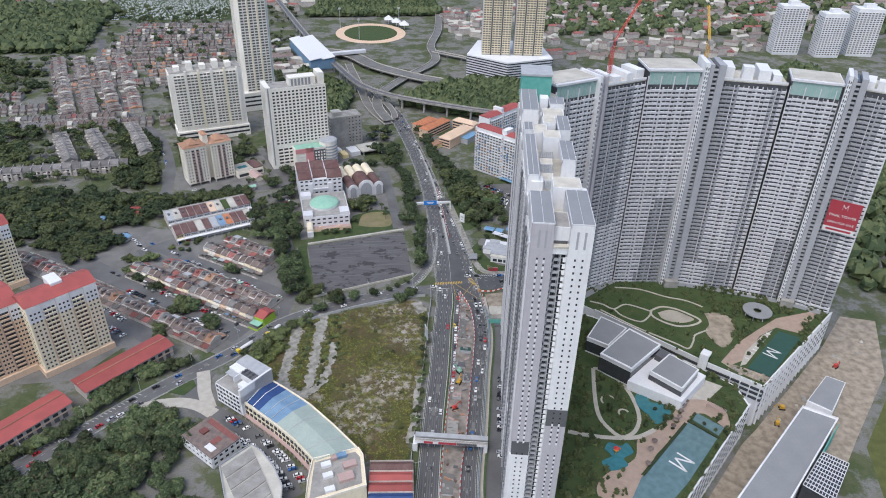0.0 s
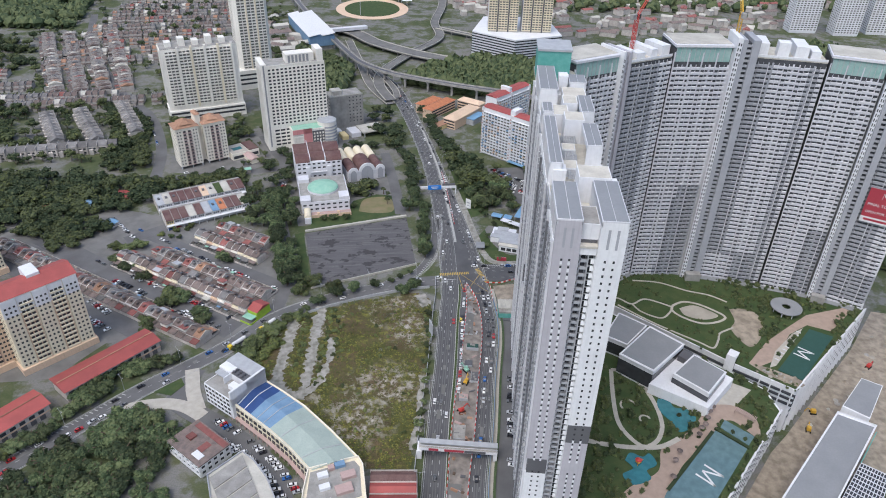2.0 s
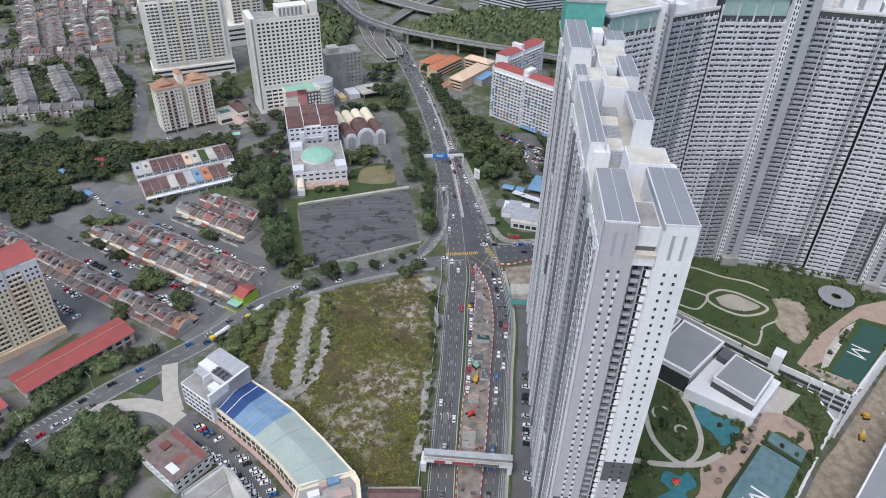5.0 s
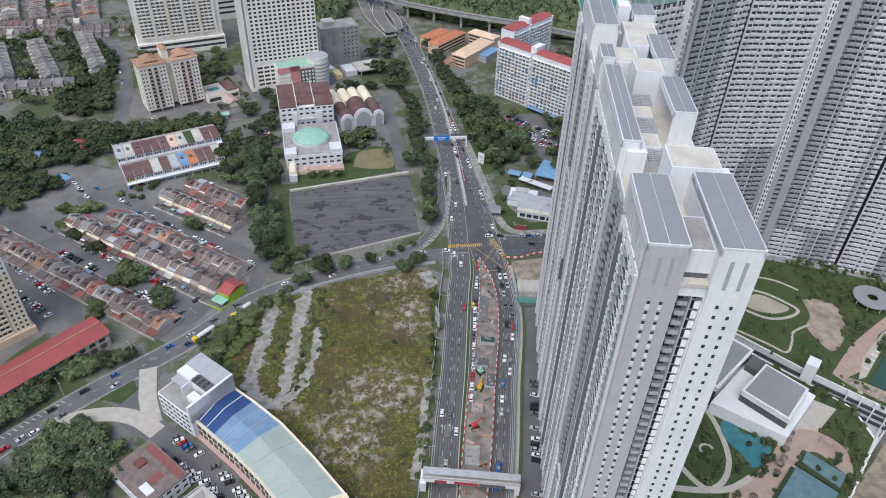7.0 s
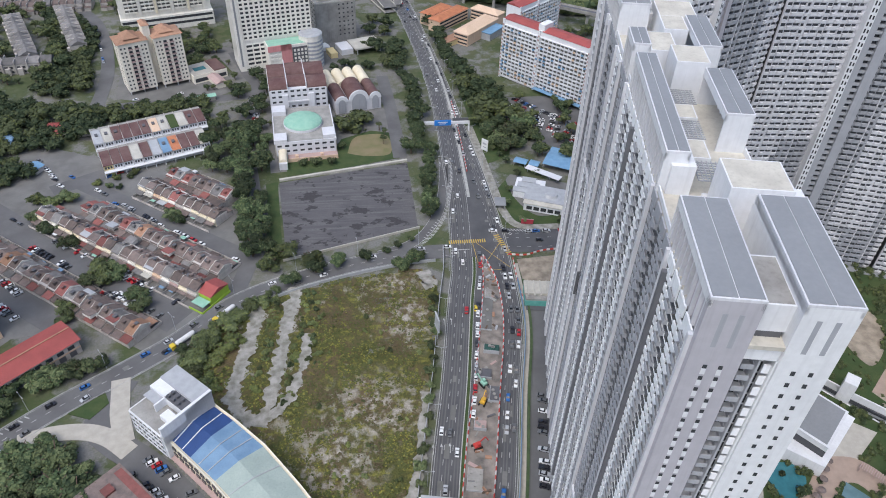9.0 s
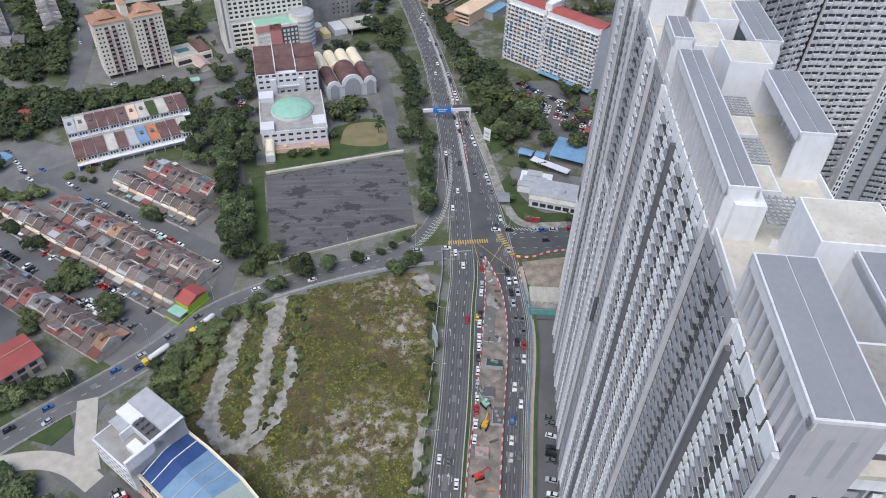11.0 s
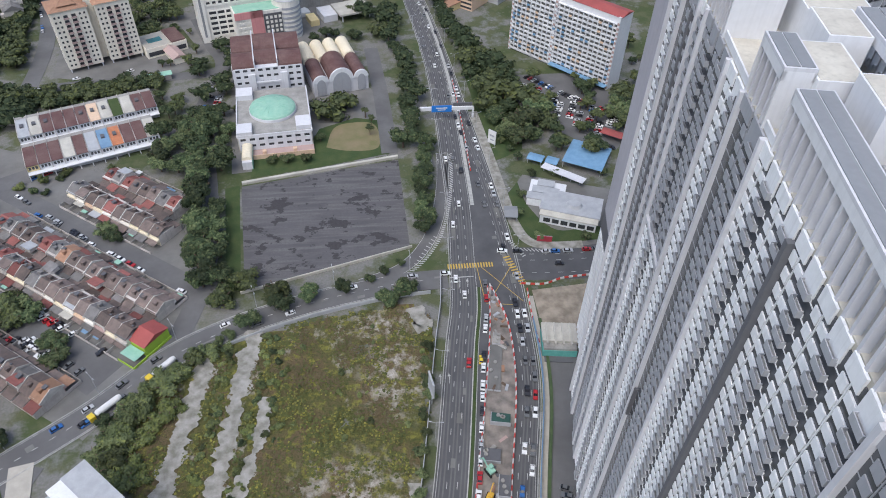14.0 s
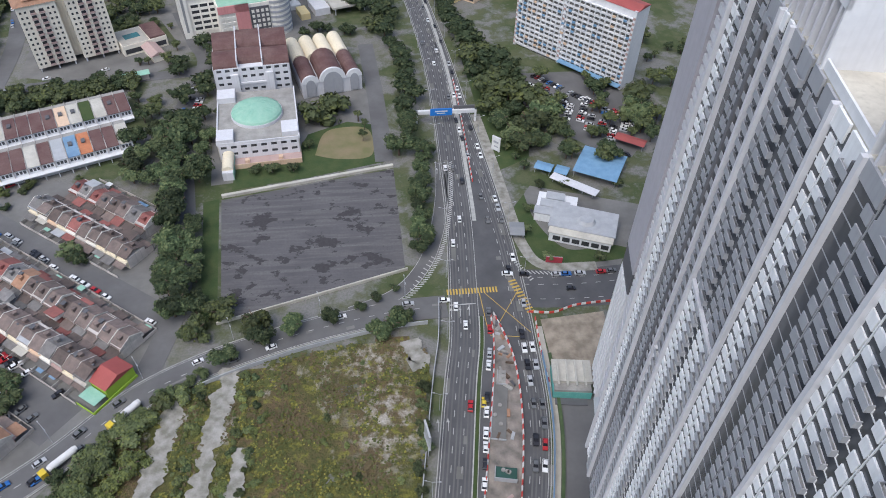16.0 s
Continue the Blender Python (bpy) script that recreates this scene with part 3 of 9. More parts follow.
# ---- trees ----
def leaf_cloud(rng, lobes, per, size, core=0.78):
    """A crown: lumpy dark cores and many small leaf sprays on and round them."""
    s = Shape()
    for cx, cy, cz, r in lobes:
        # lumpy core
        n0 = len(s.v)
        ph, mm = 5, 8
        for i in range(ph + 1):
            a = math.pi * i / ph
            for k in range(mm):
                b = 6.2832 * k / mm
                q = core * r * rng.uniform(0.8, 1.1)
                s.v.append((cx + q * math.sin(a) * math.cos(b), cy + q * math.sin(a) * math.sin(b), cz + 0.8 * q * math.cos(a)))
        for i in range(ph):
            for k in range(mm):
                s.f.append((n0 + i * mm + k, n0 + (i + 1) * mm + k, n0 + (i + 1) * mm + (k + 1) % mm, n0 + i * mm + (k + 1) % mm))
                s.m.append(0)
        for _ in range(per):
            d = Vector((rng.gauss(0, 1), rng.gauss(0, 1), rng.gauss(0.35, 0.9))).normalized()
            q = r * rng.uniform(0.72, 1.12)
            p = Vector((cx, cy, cz)) + Vector((d.x * q, d.y * q, d.z * q * 0.8))
            nrm = (d + Vector((rng.uniform(-0.7, 0.7), rng.uniform(-0.7, 0.7), rng.uniform(-0.2, 0.9)))).normalized()
            t1 = nrm.orthogonal().normalized()
            t1.rotate(Matrix.Rotation(rng.uniform(0, 6.28), 3, nrm))
            t2 = nrm.cross(t1)
            w, h = size * rng.uniform(0.6, 1.3), size * rng.uniform(0.6, 1.3)
            c = p + nrm * size * 0.3
            s.add([tuple(p - t1 * w), tuple(c - t2 * h), tuple(p + t1 * w), tuple(c + t2 * h)], [(0, 1, 2), (0, 2, 3)], rng.choice((0, 0, 1)))
    return s


def crown_mesh(seed, mats, flat=1.0):
    rng = random.Random(seed)
    lobes = [(0, 0, 0, 0.55)]
    for k in range(9):
        a, d = rng.uniform(0, 6.28), rng.uniform(0.35, 0.68)
        lobes.append((d * math.cos(a), d * math.sin(a), rng.uniform(-0.25, 0.32) * flat, rng.uniform(0.26, 0.42)))
    s = leaf_cloud(rng, lobes, 75, 0.085)
    return s, s.mesh("crown", *mats)


def trunk_mesh(seed):
    rng = random.Random(seed)
    s = Shape()
    s.cyl(0, 0, 0, 0.62, 0.055, 0.035, 7)
    for k in range(5):
        a = k * 1.256 + rng.uniform(-0.3, 0.3)
        s.beam((0, 0, rng.uniform(0.4, 0.58)), (0.42 * math.cos(a), 0.42 * math.sin(a), rng.uniform(0.8, 1.0)), 0.028, 0.028)
    return s.mesh("trunk", "bark")


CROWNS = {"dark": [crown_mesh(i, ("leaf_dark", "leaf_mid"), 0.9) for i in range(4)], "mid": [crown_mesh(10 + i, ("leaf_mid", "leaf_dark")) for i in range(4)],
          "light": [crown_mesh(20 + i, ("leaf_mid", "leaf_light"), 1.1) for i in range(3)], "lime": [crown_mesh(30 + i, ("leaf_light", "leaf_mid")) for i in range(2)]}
TRUNKS = [trunk_mesh(i) for i in range(3)]
TREE_LABEL = {"dark": "broad dark green roadside tree with dense crown", "mid": "green leafy tree with a rounded crown", "light": "light green leafy tree among houses", "lime": "bright yellow-green young tree"}
tree_rng = random.Random(11)


FAR_TREES = Shape()
light_rng = random.Random(41)
LIGHT_SRC = [leaf_cloud(light_rng, [(0, 0, 0, 0.6)] + [(0.52 * math.cos(k * 1.25 + i), 0.52 * math.sin(k * 1.25 + i), light_rng.uniform(-0.25, 0.3), light_rng.uniform(0.3, 0.46)) for k in range(5)], 30, 0.12) for i in range(6)]


def tree(x, y, r, h, kind="mid", group="town trees", z=0.0):
    r *= 1.18
    if y > 105 or x < -225:
        src = tree_rng.choice(LIGHT_SRC)
        a = tree_rng.uniform(0, 6.28)
        c, sn = r * math.cos(a), r * math.sin(a)
        FAR_TREES.add([(x + c * p - sn * q, y + sn * p + c * q, z + h - r * 0.72 + 0.85 * r * w) for p, q, w in src.v], src.f)
        FAR_TREES.m[-len(src.f):] = [m + (0 if kind == "dark" else 1) for m in src.m]
        FAR_TREES.cyl(x, y, 0, h * 0.6, 0.4, 0.25, 6, 3)
        return
    t = thing("tree", x, y, z, tree_rng.uniform(0, 360), TREE_LABEL[kind], "tree", group)
    o = part("trunk", tree_rng.choice(TRUNKS), (), t)
    o.scale = (r * 1.3, r * 1.3, h * 0.75)
    o = part("crown", tree_rng.choice(CROWNS[kind])[1], (), t)
    o.location = (0, 0, h - r * 0.72)
    o.scale = (r, r * tree_rng.uniform(0.85, 1.1), r * tree_rng.uniform(0.75, 1.0))


SHRUBS, SHRUB_SRC = {}, {}
for k, mats in (("dark", ("leaf_dark", "leaf_mid")), ("mid", ("leaf_mid", "leaf_light")), ("lime", ("leaf_light", "leaf_mid"))):
    rr = random.Random(hash(len(k)) + 5)
    SHRUB_SRC[k] = [leaf_cloud(rr, [(rr.uniform(-0.5, 0.5), rr.uniform(-0.5, 0.5), rr.uniform(0.2, 0.5), rr.uniform(0.35, 0.55)) for _ in range(4)], 60, 0.13) for _ in range(3)]
    SHRUBS[k] = [q.mesh("shrub", *mats) for q in SHRUB_SRC[k]]


def shrub(x, y, r, kind="mid", z=0.0, group="shrubs"):
    o = tagged(new("shrub", tree_rng.choice(SHRUBS[kind])), "leafy green shrub growing on the ground", "shrub", group)
    o.matrix_world = pose(x, y, z - 0.1, 0, 0, tree_rng.uniform(0, 360)) @ Matrix.Diagonal((r, r, r * tree_rng.uniform(0.7, 1.1), 1))


def row_of_trees(line, step, r, h, kind, jit=1.5, group="roadside trees"):
    for x, y, _ in along(line, step):
        k = tree_rng.uniform(0.75, 1.2)
        tree(x + tree_rng.uniform(-jit, jit), y + tree_rng.uniform(-jit, jit), r * k, h * k, kind, group)


def grove(poly, n, r, h, kinds, group):
    xs, ys = [p[0] for p in poly], [p[1] for p in poly]
    got, tries = [], 0
    while len(got) < n and tries < n * 30:
        tries += 1
        p = (tree_rng.uniform(min(xs), max(xs)), tree_rng.uniform(min(ys), max(ys)))
        if inside(p, poly) and all((p[0] - q[0]) ** 2 + (p[1] - q[1]) ** 2 > (r * 1.15) ** 2 for q in got):
            got.append(p)
            k = tree_rng.uniform(0.7, 1.3)
            tree(p[0], p[1], r * k, h * k, tree_rng.choice(kinds), group)


# avenue west of the yard and along the main road
row_of_trees([(-92, -22), (-97, 20), (-106, 70), (-112, 110)], 6.0, 6.5, 12, "dark", 2.5)
row_of_trees([(-84, -30), (-88, 10), (-92, 40)], 9, 5.0, 10, "dark", 1.5)
grove([(-128, 62), (-108, 58), (-90, 62), (-94, 120), (-128, 100)], 20, 6.0, 12, ("dark", "mid", "dark"), "avenue trees")
row_of_trees([(7, 6), (8, 30), (12, 62), (14, 78)], 7.0, 5.2, 10, "dark", 1.0)
row_of_trees([(2, 78), (10, 120), (8, 170), (2, 210)], 11, 6.0, 11, "dark", 4)
for x, y, r, h in ((-58, -36, 5.5, 9), (-46, -31, 4.5, 8), (-31, -27.5, 4, 7), (-8, -33, 5.5, 8), (-4, -30, 4, 7), (-14, -36, 4.5, 6.5), (-70, -44, 4.8, 8), (-20, -22, 2.5, 4), (-14, -18, 2.5, 4), (-6, -14, 2.2, 4)):
    tree(x, y, r, h, "dark", "roadside trees")
for x, y, r, h in ((-38, 112, 11, 13), (-30, 120, 9, 12), (-43, 86, 3, 6), (-60, 68, 3.6, 6), (-50, 68, 3.2, 5.5), (-68, 68, 3, 5), (-18, 108, 2.4, 7), (-15, 100, 2.2, 7), (-16, 90, 2.2, 7)):
    tree(x, y, r, h, "mid", "school trees")
# east of the main road
grove([(50, 110), (66, 72), (88, 94), (80, 118), (66, 165), (48, 195), (44, 150)], 26, 8.0, 13, ("dark", "mid"), "park trees")
grove([(118, 96), (128, 84), (146, 104), (138, 124)], 5, 6.5, 11, ("dark", "mid"), "park trees")
row_of_trees([(44, 200), (40, 250), (34, 290)], 10, 6.5, 11, "dark", 4)
grove([(-10, 205), (10, 220), (4, 300), (-26, 300), (-28, 240)], 12, 6.5, 11, ("dark", "mid"), "park trees")
row_of_trees([(-50, 205), (-10, 205)], 8, 4.5, 8, "dark", 3)
for x, y in ((58, 30), (54, 16), (60, -2), (82, -4), (98, 2), (104, 44), (78, 46), (66, 46)):
    tree(x, y, 2.6, 5, "mid", "garden trees")
# trees by the lot
row_of_trees([(-86, -60), (-104, -78), (-114, -96), (-104, -118)], 5.0, 4.6, 6.5, "light", 3.0, "lot trees")
row_of_trees([(-96, -84), (-106, -100), (-100, -116)], 4.5, 4.4, 5.5, "lime", 2.5, "lot trees")
row_of_trees([(-108, -82), (-118, -100), (-112, -112)], 5.0, 4.6, 6.0, "mid", 2.5, "lot trees")
row_of_trees([(-78, -50), (-93, -62)], 4.0, 2.6, 4.5, "mid", 1.5, "lot trees")
row_of_trees([(2, -62), (-2, -96), (-7, -120), (-12, -150), (-18, -180)], 8, 2.6, 4.5, "mid", 1.2, "lot trees")
for line, w in (([(-76, -54), (-78, -72), (-81, -92), (-84, -112)], 2.4), ([(-76, -52), (-78, -72), (-81, -92)], 2.4), ([(-62, -50), (-64, -70), (-67, -98), (-70, -122)], 1.6), ([(-57, -54), (-56, -80), (-58, -100)], 3.0)):
    for x, y, _ in along(line, 2.4):
        shrub(x + tree_rng.uniform(-w, w), y + tree_rng.uniform(-w, w), tree_rng.uniform(1.0, 2.6), tree_rng.choice(("mid", "mid", "lime", "lime", "dark")), 0.3, "lot shrubs")
for _ in range(80):
    p = (tree_rng.uniform(-70, 4), tree_rng.uniform(-185, -42))
    if inside(p, LOT) and noise.noise(Vector((p[0] * 0.06, p[1] * 0.06, 9))) > -0.15:
        shrub(p[0], p[1], tree_rng.uniform(0.8, 2.0), tree_rng.choice(("mid", "lime", "lime")), 0.3, "lot shrubs")
# low weeds over the lot, too many to count
wr = random.Random(3)
s = Shape()
for _ in range(9000):
    x, y = wr.uniform(-112, 4), wr.uniform(-190, -38)
    if not inside((x, y), LOT) or noise.noise(Vector((x * 0.09, y * 0.09, 2))) < -0.12 or any((x - p[0]) ** 2 + (y - p[1]) ** 2 < 12 for p in TRACK_POINTS) or (wr.random() < 0.7 and any(math.hypot((x - q[0]) * e[0], (y - q[1]) * e[1]) < 0.6 * r1 for q, r0, r1, e in BARE)):
        continue
    for _k in range(6):
        a, r = wr.uniform(0, 6.28), wr.uniform(0.25, 0.6)
        px, py, pz = x + wr.gauss(0, 0.5), y + wr.gauss(0, 0.5), 0.45 + wr.uniform(0, 0.5)
        dx, dy = r * math.cos(a), r * math.sin(a)
        s.add([(px - dx, py - dy, pz), (px + dy, py - dx, pz + wr.uniform(-0.1, 0.3)), (px + dx, py + dy, pz + 0.15), (px - dy, py + dx, pz + wr.uniform(-0.1, 0.3))], [(0, 1, 2, 3)], wr.choice((0, 0, 0, 1) if noise.noise(Vector((x * 0.05, y * 0.05, 5))) > -0.1 else (0, 2, 2)))
tagged(new("weeds", s.mesh("weeds", "weed_olive", "weed_yellow", "weed_brown")), "rank green and yellow weeds over the lot", "weeds", kind="stuff")
grove([(-305, 62), (-250, 98), (-228, 66), (-262, 42)], 16, 5.5, 8.5, ("mid", "light", "dark"), "town trees")
grove([(-226, 40), (-206, 58), (-196, 40), (-214, 26)], 5, 4.0, 6.5, ("mid", "light"), "town trees")
# wood south-west
grove([(-250, -165), (-215, -178), (-165, -130), (-150, -140), (-140, -160), (-150, -182), (-120, -215), (-180, -260), (-270, -230)], 115, 6.8, 10, ("dark", "dark", "mid"), "wood by the road")
row_of_trees([(-188, -117), (-214, -150), (-250, -178)], 7, 5.0, 8, "mid", 2.0)
for x, y, r in ((-185, -103, 5.5), (-178, -99, 6), (-170, -97.5, 6), (-163, -96, 5.5), (-156, -93.5, 5), (-151, -90, 3.5), (-194, -112, 6.5), (-187, -114, 5), (-200, -119, 5.5), (-168, -100, 4.5), (-175, -103, 5)):
    tree(x, y, r, r * 1.55, tree_rng.choice(("dark", "mid")), "roadside trees")
for x, y, r in ((-169, -28, 6.5), (-165, -35, 5), (-178, -54, 4.5), (-174, -57, 4), (-142, -56, 5), (-145, -47, 4.5), (-82, -31, 6), (-73, -22, 6), (-60, -28, 6.5), (-168, -20, 4)):
    tree(x, y, r, r * 1.5, tree_rng.choice(("dark", "mid", "light")), "street trees")
# street trees among the houses
for x, y, r in ((-140, 18, 5), (-136, 14, 4.5), (-158, -33, 6), (-166, -27, 6), (-172, -35, 5), (-143, -48, 4.5), (-148, -46, 4.0), (-190, -4, 5.5), (-205, 10, 5), (-215, 22, 5), (-196, 12, 5), (-235, -4, 4), (-176, -62, 4), (-250, 44, 5), (-262, 40, 5), (-120, -30, 2.5), (-108, -80, 3), (-118, -86, 3), (-172, 62, 2.5), (-182, 52, 2.5), (-176, 50, 2.2)):
    tree(x, y, r, r * 1.5, tree_rng.choice(("mid", "dark")), "street trees")
for x, y, r in ((-190, 56, 3), (-180, 60, 3), (-170, 66, 3)):
    tree(x, y, r, 4, "lime", "street trees")
# river belt and woods to the north-west
grove([(-420, 190), (-300, 160), (-225, 150), (-200, 130), (-215, 100), (-260, 90), (-330, 110), (-430, 130)], 120, 6.8, 10, ("mid", "dark", "dark", "light"), "river belt trees")
grove([(-260, 168), (-226, 175), (-240, 240), (-250, 290), (-300, 330), (-268, 240)], 60, 6.2, 9, ("dark", "mid"), "river belt trees")
grove([(-380, 60), (-300, 130), (-235, 60), (-270, 50), (-330, 80)], 50, 6.0, 9, ("mid", "dark"), "river belt trees")
grove([(-225, 142), (-140, 160), (-136, 148), (-215, 124)], 30, 5.0, 8, ("dark", "mid", "light"), "river belt trees")
grove([(-120, 130), (-96, 126), (-96, 190), (-118, 196)], 9, 5.5, 10, ("dark",), "avenue trees")
grove([(-235, 250), (-215, 262), (-150, 290), (-120, 240), (-140, 225), (-200, 215)], 12, 5.0, 8, ("dark", "mid"), "town trees")
grove([(-540, 420), (-440, 440), (-400, 470), (-440, 560), (-620, 640)], 40, 9, 12, ("dark", "mid"), "far wood")

tagged(new("far_trees", FAR_TREES.mesh("far_trees", "leaf_dark", "leaf_mid", "leaf_light", "bark")), "green leafy trees of the town further off", "trees", kind="stuff")


def far_wood(name, polys, n, r, label, seed):
    rng = random.Random(seed)
    s = Shape()
    for poly in polys:
        xs, ys = [p[0] for p in poly], [p[1] for p in poly]
        for _ in range(n):
            x, y = rng.uniform(min(xs), max(xs)), rng.uniform(min(ys), max(ys))
            if not inside((x, y), poly):
                continue
            q = r * rng.uniform(0.6, 1.3)
            n0, m = len(s.v), 6
            for i, (zz, rr) in enumerate(((0.0, 0.75), (0.45, 1.0), (0.85, 0.7), (1.1, 0.15))):
                for k in range(m):
                    a = 6.2832 * (k + 0.5 * (i % 2)) / m
                    w = q * rr * rng.uniform(0.7, 1.25)
                    s.v.append((x + w * math.cos(a), y + w * math.sin(a), 2 + q * zz * rng.uniform(0.85, 1.2) * 1.3))
            for i in range(3):
                for k in range(m):
                    s.f.append((n0 + i * m + k, n0 + i * m + (k + 1) % m, n0 + (i + 1) * m + (k + 1) % m, n0 + (i + 1) * m + k))
                    s.m.append(rng.choice((0, 0, 1)))
    # mid green leads the mix: its paler tone puts haze into the wood
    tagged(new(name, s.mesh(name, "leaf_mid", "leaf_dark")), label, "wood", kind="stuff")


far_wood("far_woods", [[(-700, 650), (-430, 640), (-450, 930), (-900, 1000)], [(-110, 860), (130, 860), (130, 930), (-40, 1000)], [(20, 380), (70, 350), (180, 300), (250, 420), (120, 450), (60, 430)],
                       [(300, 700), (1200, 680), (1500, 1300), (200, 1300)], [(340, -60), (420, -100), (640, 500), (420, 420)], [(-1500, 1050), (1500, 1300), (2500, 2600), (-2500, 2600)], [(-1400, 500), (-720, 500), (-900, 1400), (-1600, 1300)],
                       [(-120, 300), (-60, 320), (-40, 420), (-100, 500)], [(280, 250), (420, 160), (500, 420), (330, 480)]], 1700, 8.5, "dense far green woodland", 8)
# ---- cars ----
FAR_CARS, CAR_SRC = Shape(), []
COLOUR_NAMES = ["white", "silver", "black", "red", "blue", "yellow", "grey"]


def car_meshes():
    out = {}
    body = Shape()
    prof = [(-2.15, 0.28), (2.15, 0.28), (2.2, 0.55), (2.1, 0.78), (1.1, 0.93), (-1.75, 0.98), (-2.12, 0.85), (-2.2, 0.5)]
    n = len(prof)
    v = [(x, -0.86, z) for x, z in prof] + [(x, 0.86, z) for x, z in prof]
    f = [tuple(range(n)), tuple(range(2 * n - 1, n - 1, -1))] + [(i, n + i, n + (i + 1) % n, (i + 1) % n) for i in range(n)]
    body.add(v, f)
    body.add([(-1.35, -0.64, 1.46), (0.15, -0.64, 1.46), (0.15, 0.64, 1.46), (-1.35, 0.64, 1.46), (-1.35, -0.64, 1.42), (0.15, -0.64, 1.42), (0.15, 0.64, 1.42), (-1.35, 0.64, 1.42)],
             [(0, 1, 2, 3), (7, 6, 5, 4), (0, 4, 5, 1), (1, 5, 6, 2), (2, 6, 7, 3), (3, 7, 4, 0)])
    cab = Shape().add([(-1.85, -0.78, 0.94), (0.95, -0.78, 0.92), (0.95, 0.78, 0.92), (-1.85, 0.78, 0.94), (-1.38, -0.65, 1.43), (0.18, -0.65, 1.43), (0.18, 0.65, 1.43), (-1.38, 0.65, 1.43)],
                      [(4, 5, 6, 7), (0, 1, 5, 4), (1, 2, 6, 5), (2, 3, 7, 6), (3, 0, 4, 7)])
    wheel = Shape()
    m = 10
    wheel.v = [(0.31 * math.cos(6.2832 * k / m), y, 0.31 * math.sin(6.2832 * k / m)) for y in (-0.1, 0.1) for k in range(m)]
    wheel.f = [tuple(range(m)), tuple(range(2 * m - 1, m - 1, -1))] + [(k, m + k, m + (k + 1) % m, (k + 1) % m) for k in range(m)]
    wheel.m = [0] * len(wheel.f)
    CAR_SRC.extend((body, cab))
    out["cab"], out["wheel"] = cab.mesh("glasshouse", "car_glass"), wheel.mesh("wheel", "tyre")
    for c in ("white", "silver", "black", "red", "blue", "yellow", "grey"):
        out[c] = body.mesh("body", "car_" + c)
    return out


CAR = car_meshes()
car_rng = random.Random(21)
COLOURS = ["white"] * 7 + ["silver"] * 4 + ["black"] * 4 + ["grey"] * 3 + ["red"] * 2 + ["blue"] * 1 + ["yellow"] * 0


def car(x, y, heading, colour=None, where="on the road", big=1.0, z=0.06):
    colour = colour or car_rng.choice(COLOURS)
    if y > 62 or x < -215:
        c, sn = math.cos(heading), math.sin(heading)
        for src, k in ((CAR_SRC[0], COLOUR_NAMES.index(colour)), (CAR_SRC[1], 7)):
            FAR_CARS.add([(x + c * p - sn * q, y + sn * p + c * q, z + w) for p, q, w in src.v], src.f, k)
        return
    t = thing("car", x, y, z, math.degrees(heading), "%s car %s" % ({"white": "white compact", "silver": "silver grey", "black": "glossy black", "red": "dark red", "blue": "bright blue", "yellow": "yellow taxi", "grey": "dark grey"}[colour], where), "car", "cars " + where)
    part("body", CAR[colour], (), t)
    part("glasshouse", CAR["cab"], (), t)
    for wx in (-1.35, 1.35):
        for wy in (-0.8, 0.8):
            o = part("wheel", CAR["wheel"], (), t)
            o.location = (wx, wy, 0.31)
    k = car_rng.uniform(0.95, 1.1) * big
    t.scale = (k, k, k * car_rng.uniform(1.0, 1.15))


def traffic(line, step, keep, where, y0=-1e9, y1=1e9, flip=False, jit=1.5):
    for x, y, h in along(line, step):
        if y0 < y < y1 and car_rng.random() < keep:
            d = car_rng.uniform(-jit, jit)
            car(x + d * math.cos(h), y + d * math.sin(h), h + (math.pi if flip else 0) + car_rng.uniform(-0.03, 0.03), None, where)


for off in (2.3, 5.9, 9.5):
    traffic(rail(ROAD_W, -off), 9, 0.14, "on the northbound road", -230, 400)
traffic(rail(ROAD_W, -15.2), 6.6, 0.85, "queuing beside the works", -135, -28)
for off in (1.9, 5.0):
    traffic(rail(ROAD_E, off), 8.0, 0.5, "on the southbound road", -230, 0, True)
for off in (2.0, 5.1, 8.3):
    traffic(rail(ROAD_E, off), 8.0, 0.45, "on the southbound road", 5, 130, True)
for off in (2.0, 5.1):
    traffic(rail(ROAD_E, off), 9.0, 0.35, "on the southbound road", 130, 420, True)
traffic(rail(SIDE, -2.7), 14, 0.5, "on the side road", flip=True)
traffic(rail(SIDE, 2.7), 14, 0.3, "on the side road")
traffic(rail(EAST, 7.2), 6.5, 0.8, "waiting at the junction")
traffic(rail(EAST, -1.0), 9, 0.5, "waiting at the junction")
car(22, -70, 1.4, "yellow", "on the northbound road")


def parked(a, b, step, keep, where, turn=math.pi / 2):
    h = math.atan2(b[1] - a[1], b[0] - a[0])
    for x, y, _ in along([a, b], step):
        if car_rng.random() < keep:
            car(x + car_rng.uniform(-0.2, 0.2), y + car_rng.uniform(-0.2, 0.2), h + turn + car_rng.choice((0, math.pi)), None, where, z=0.05)


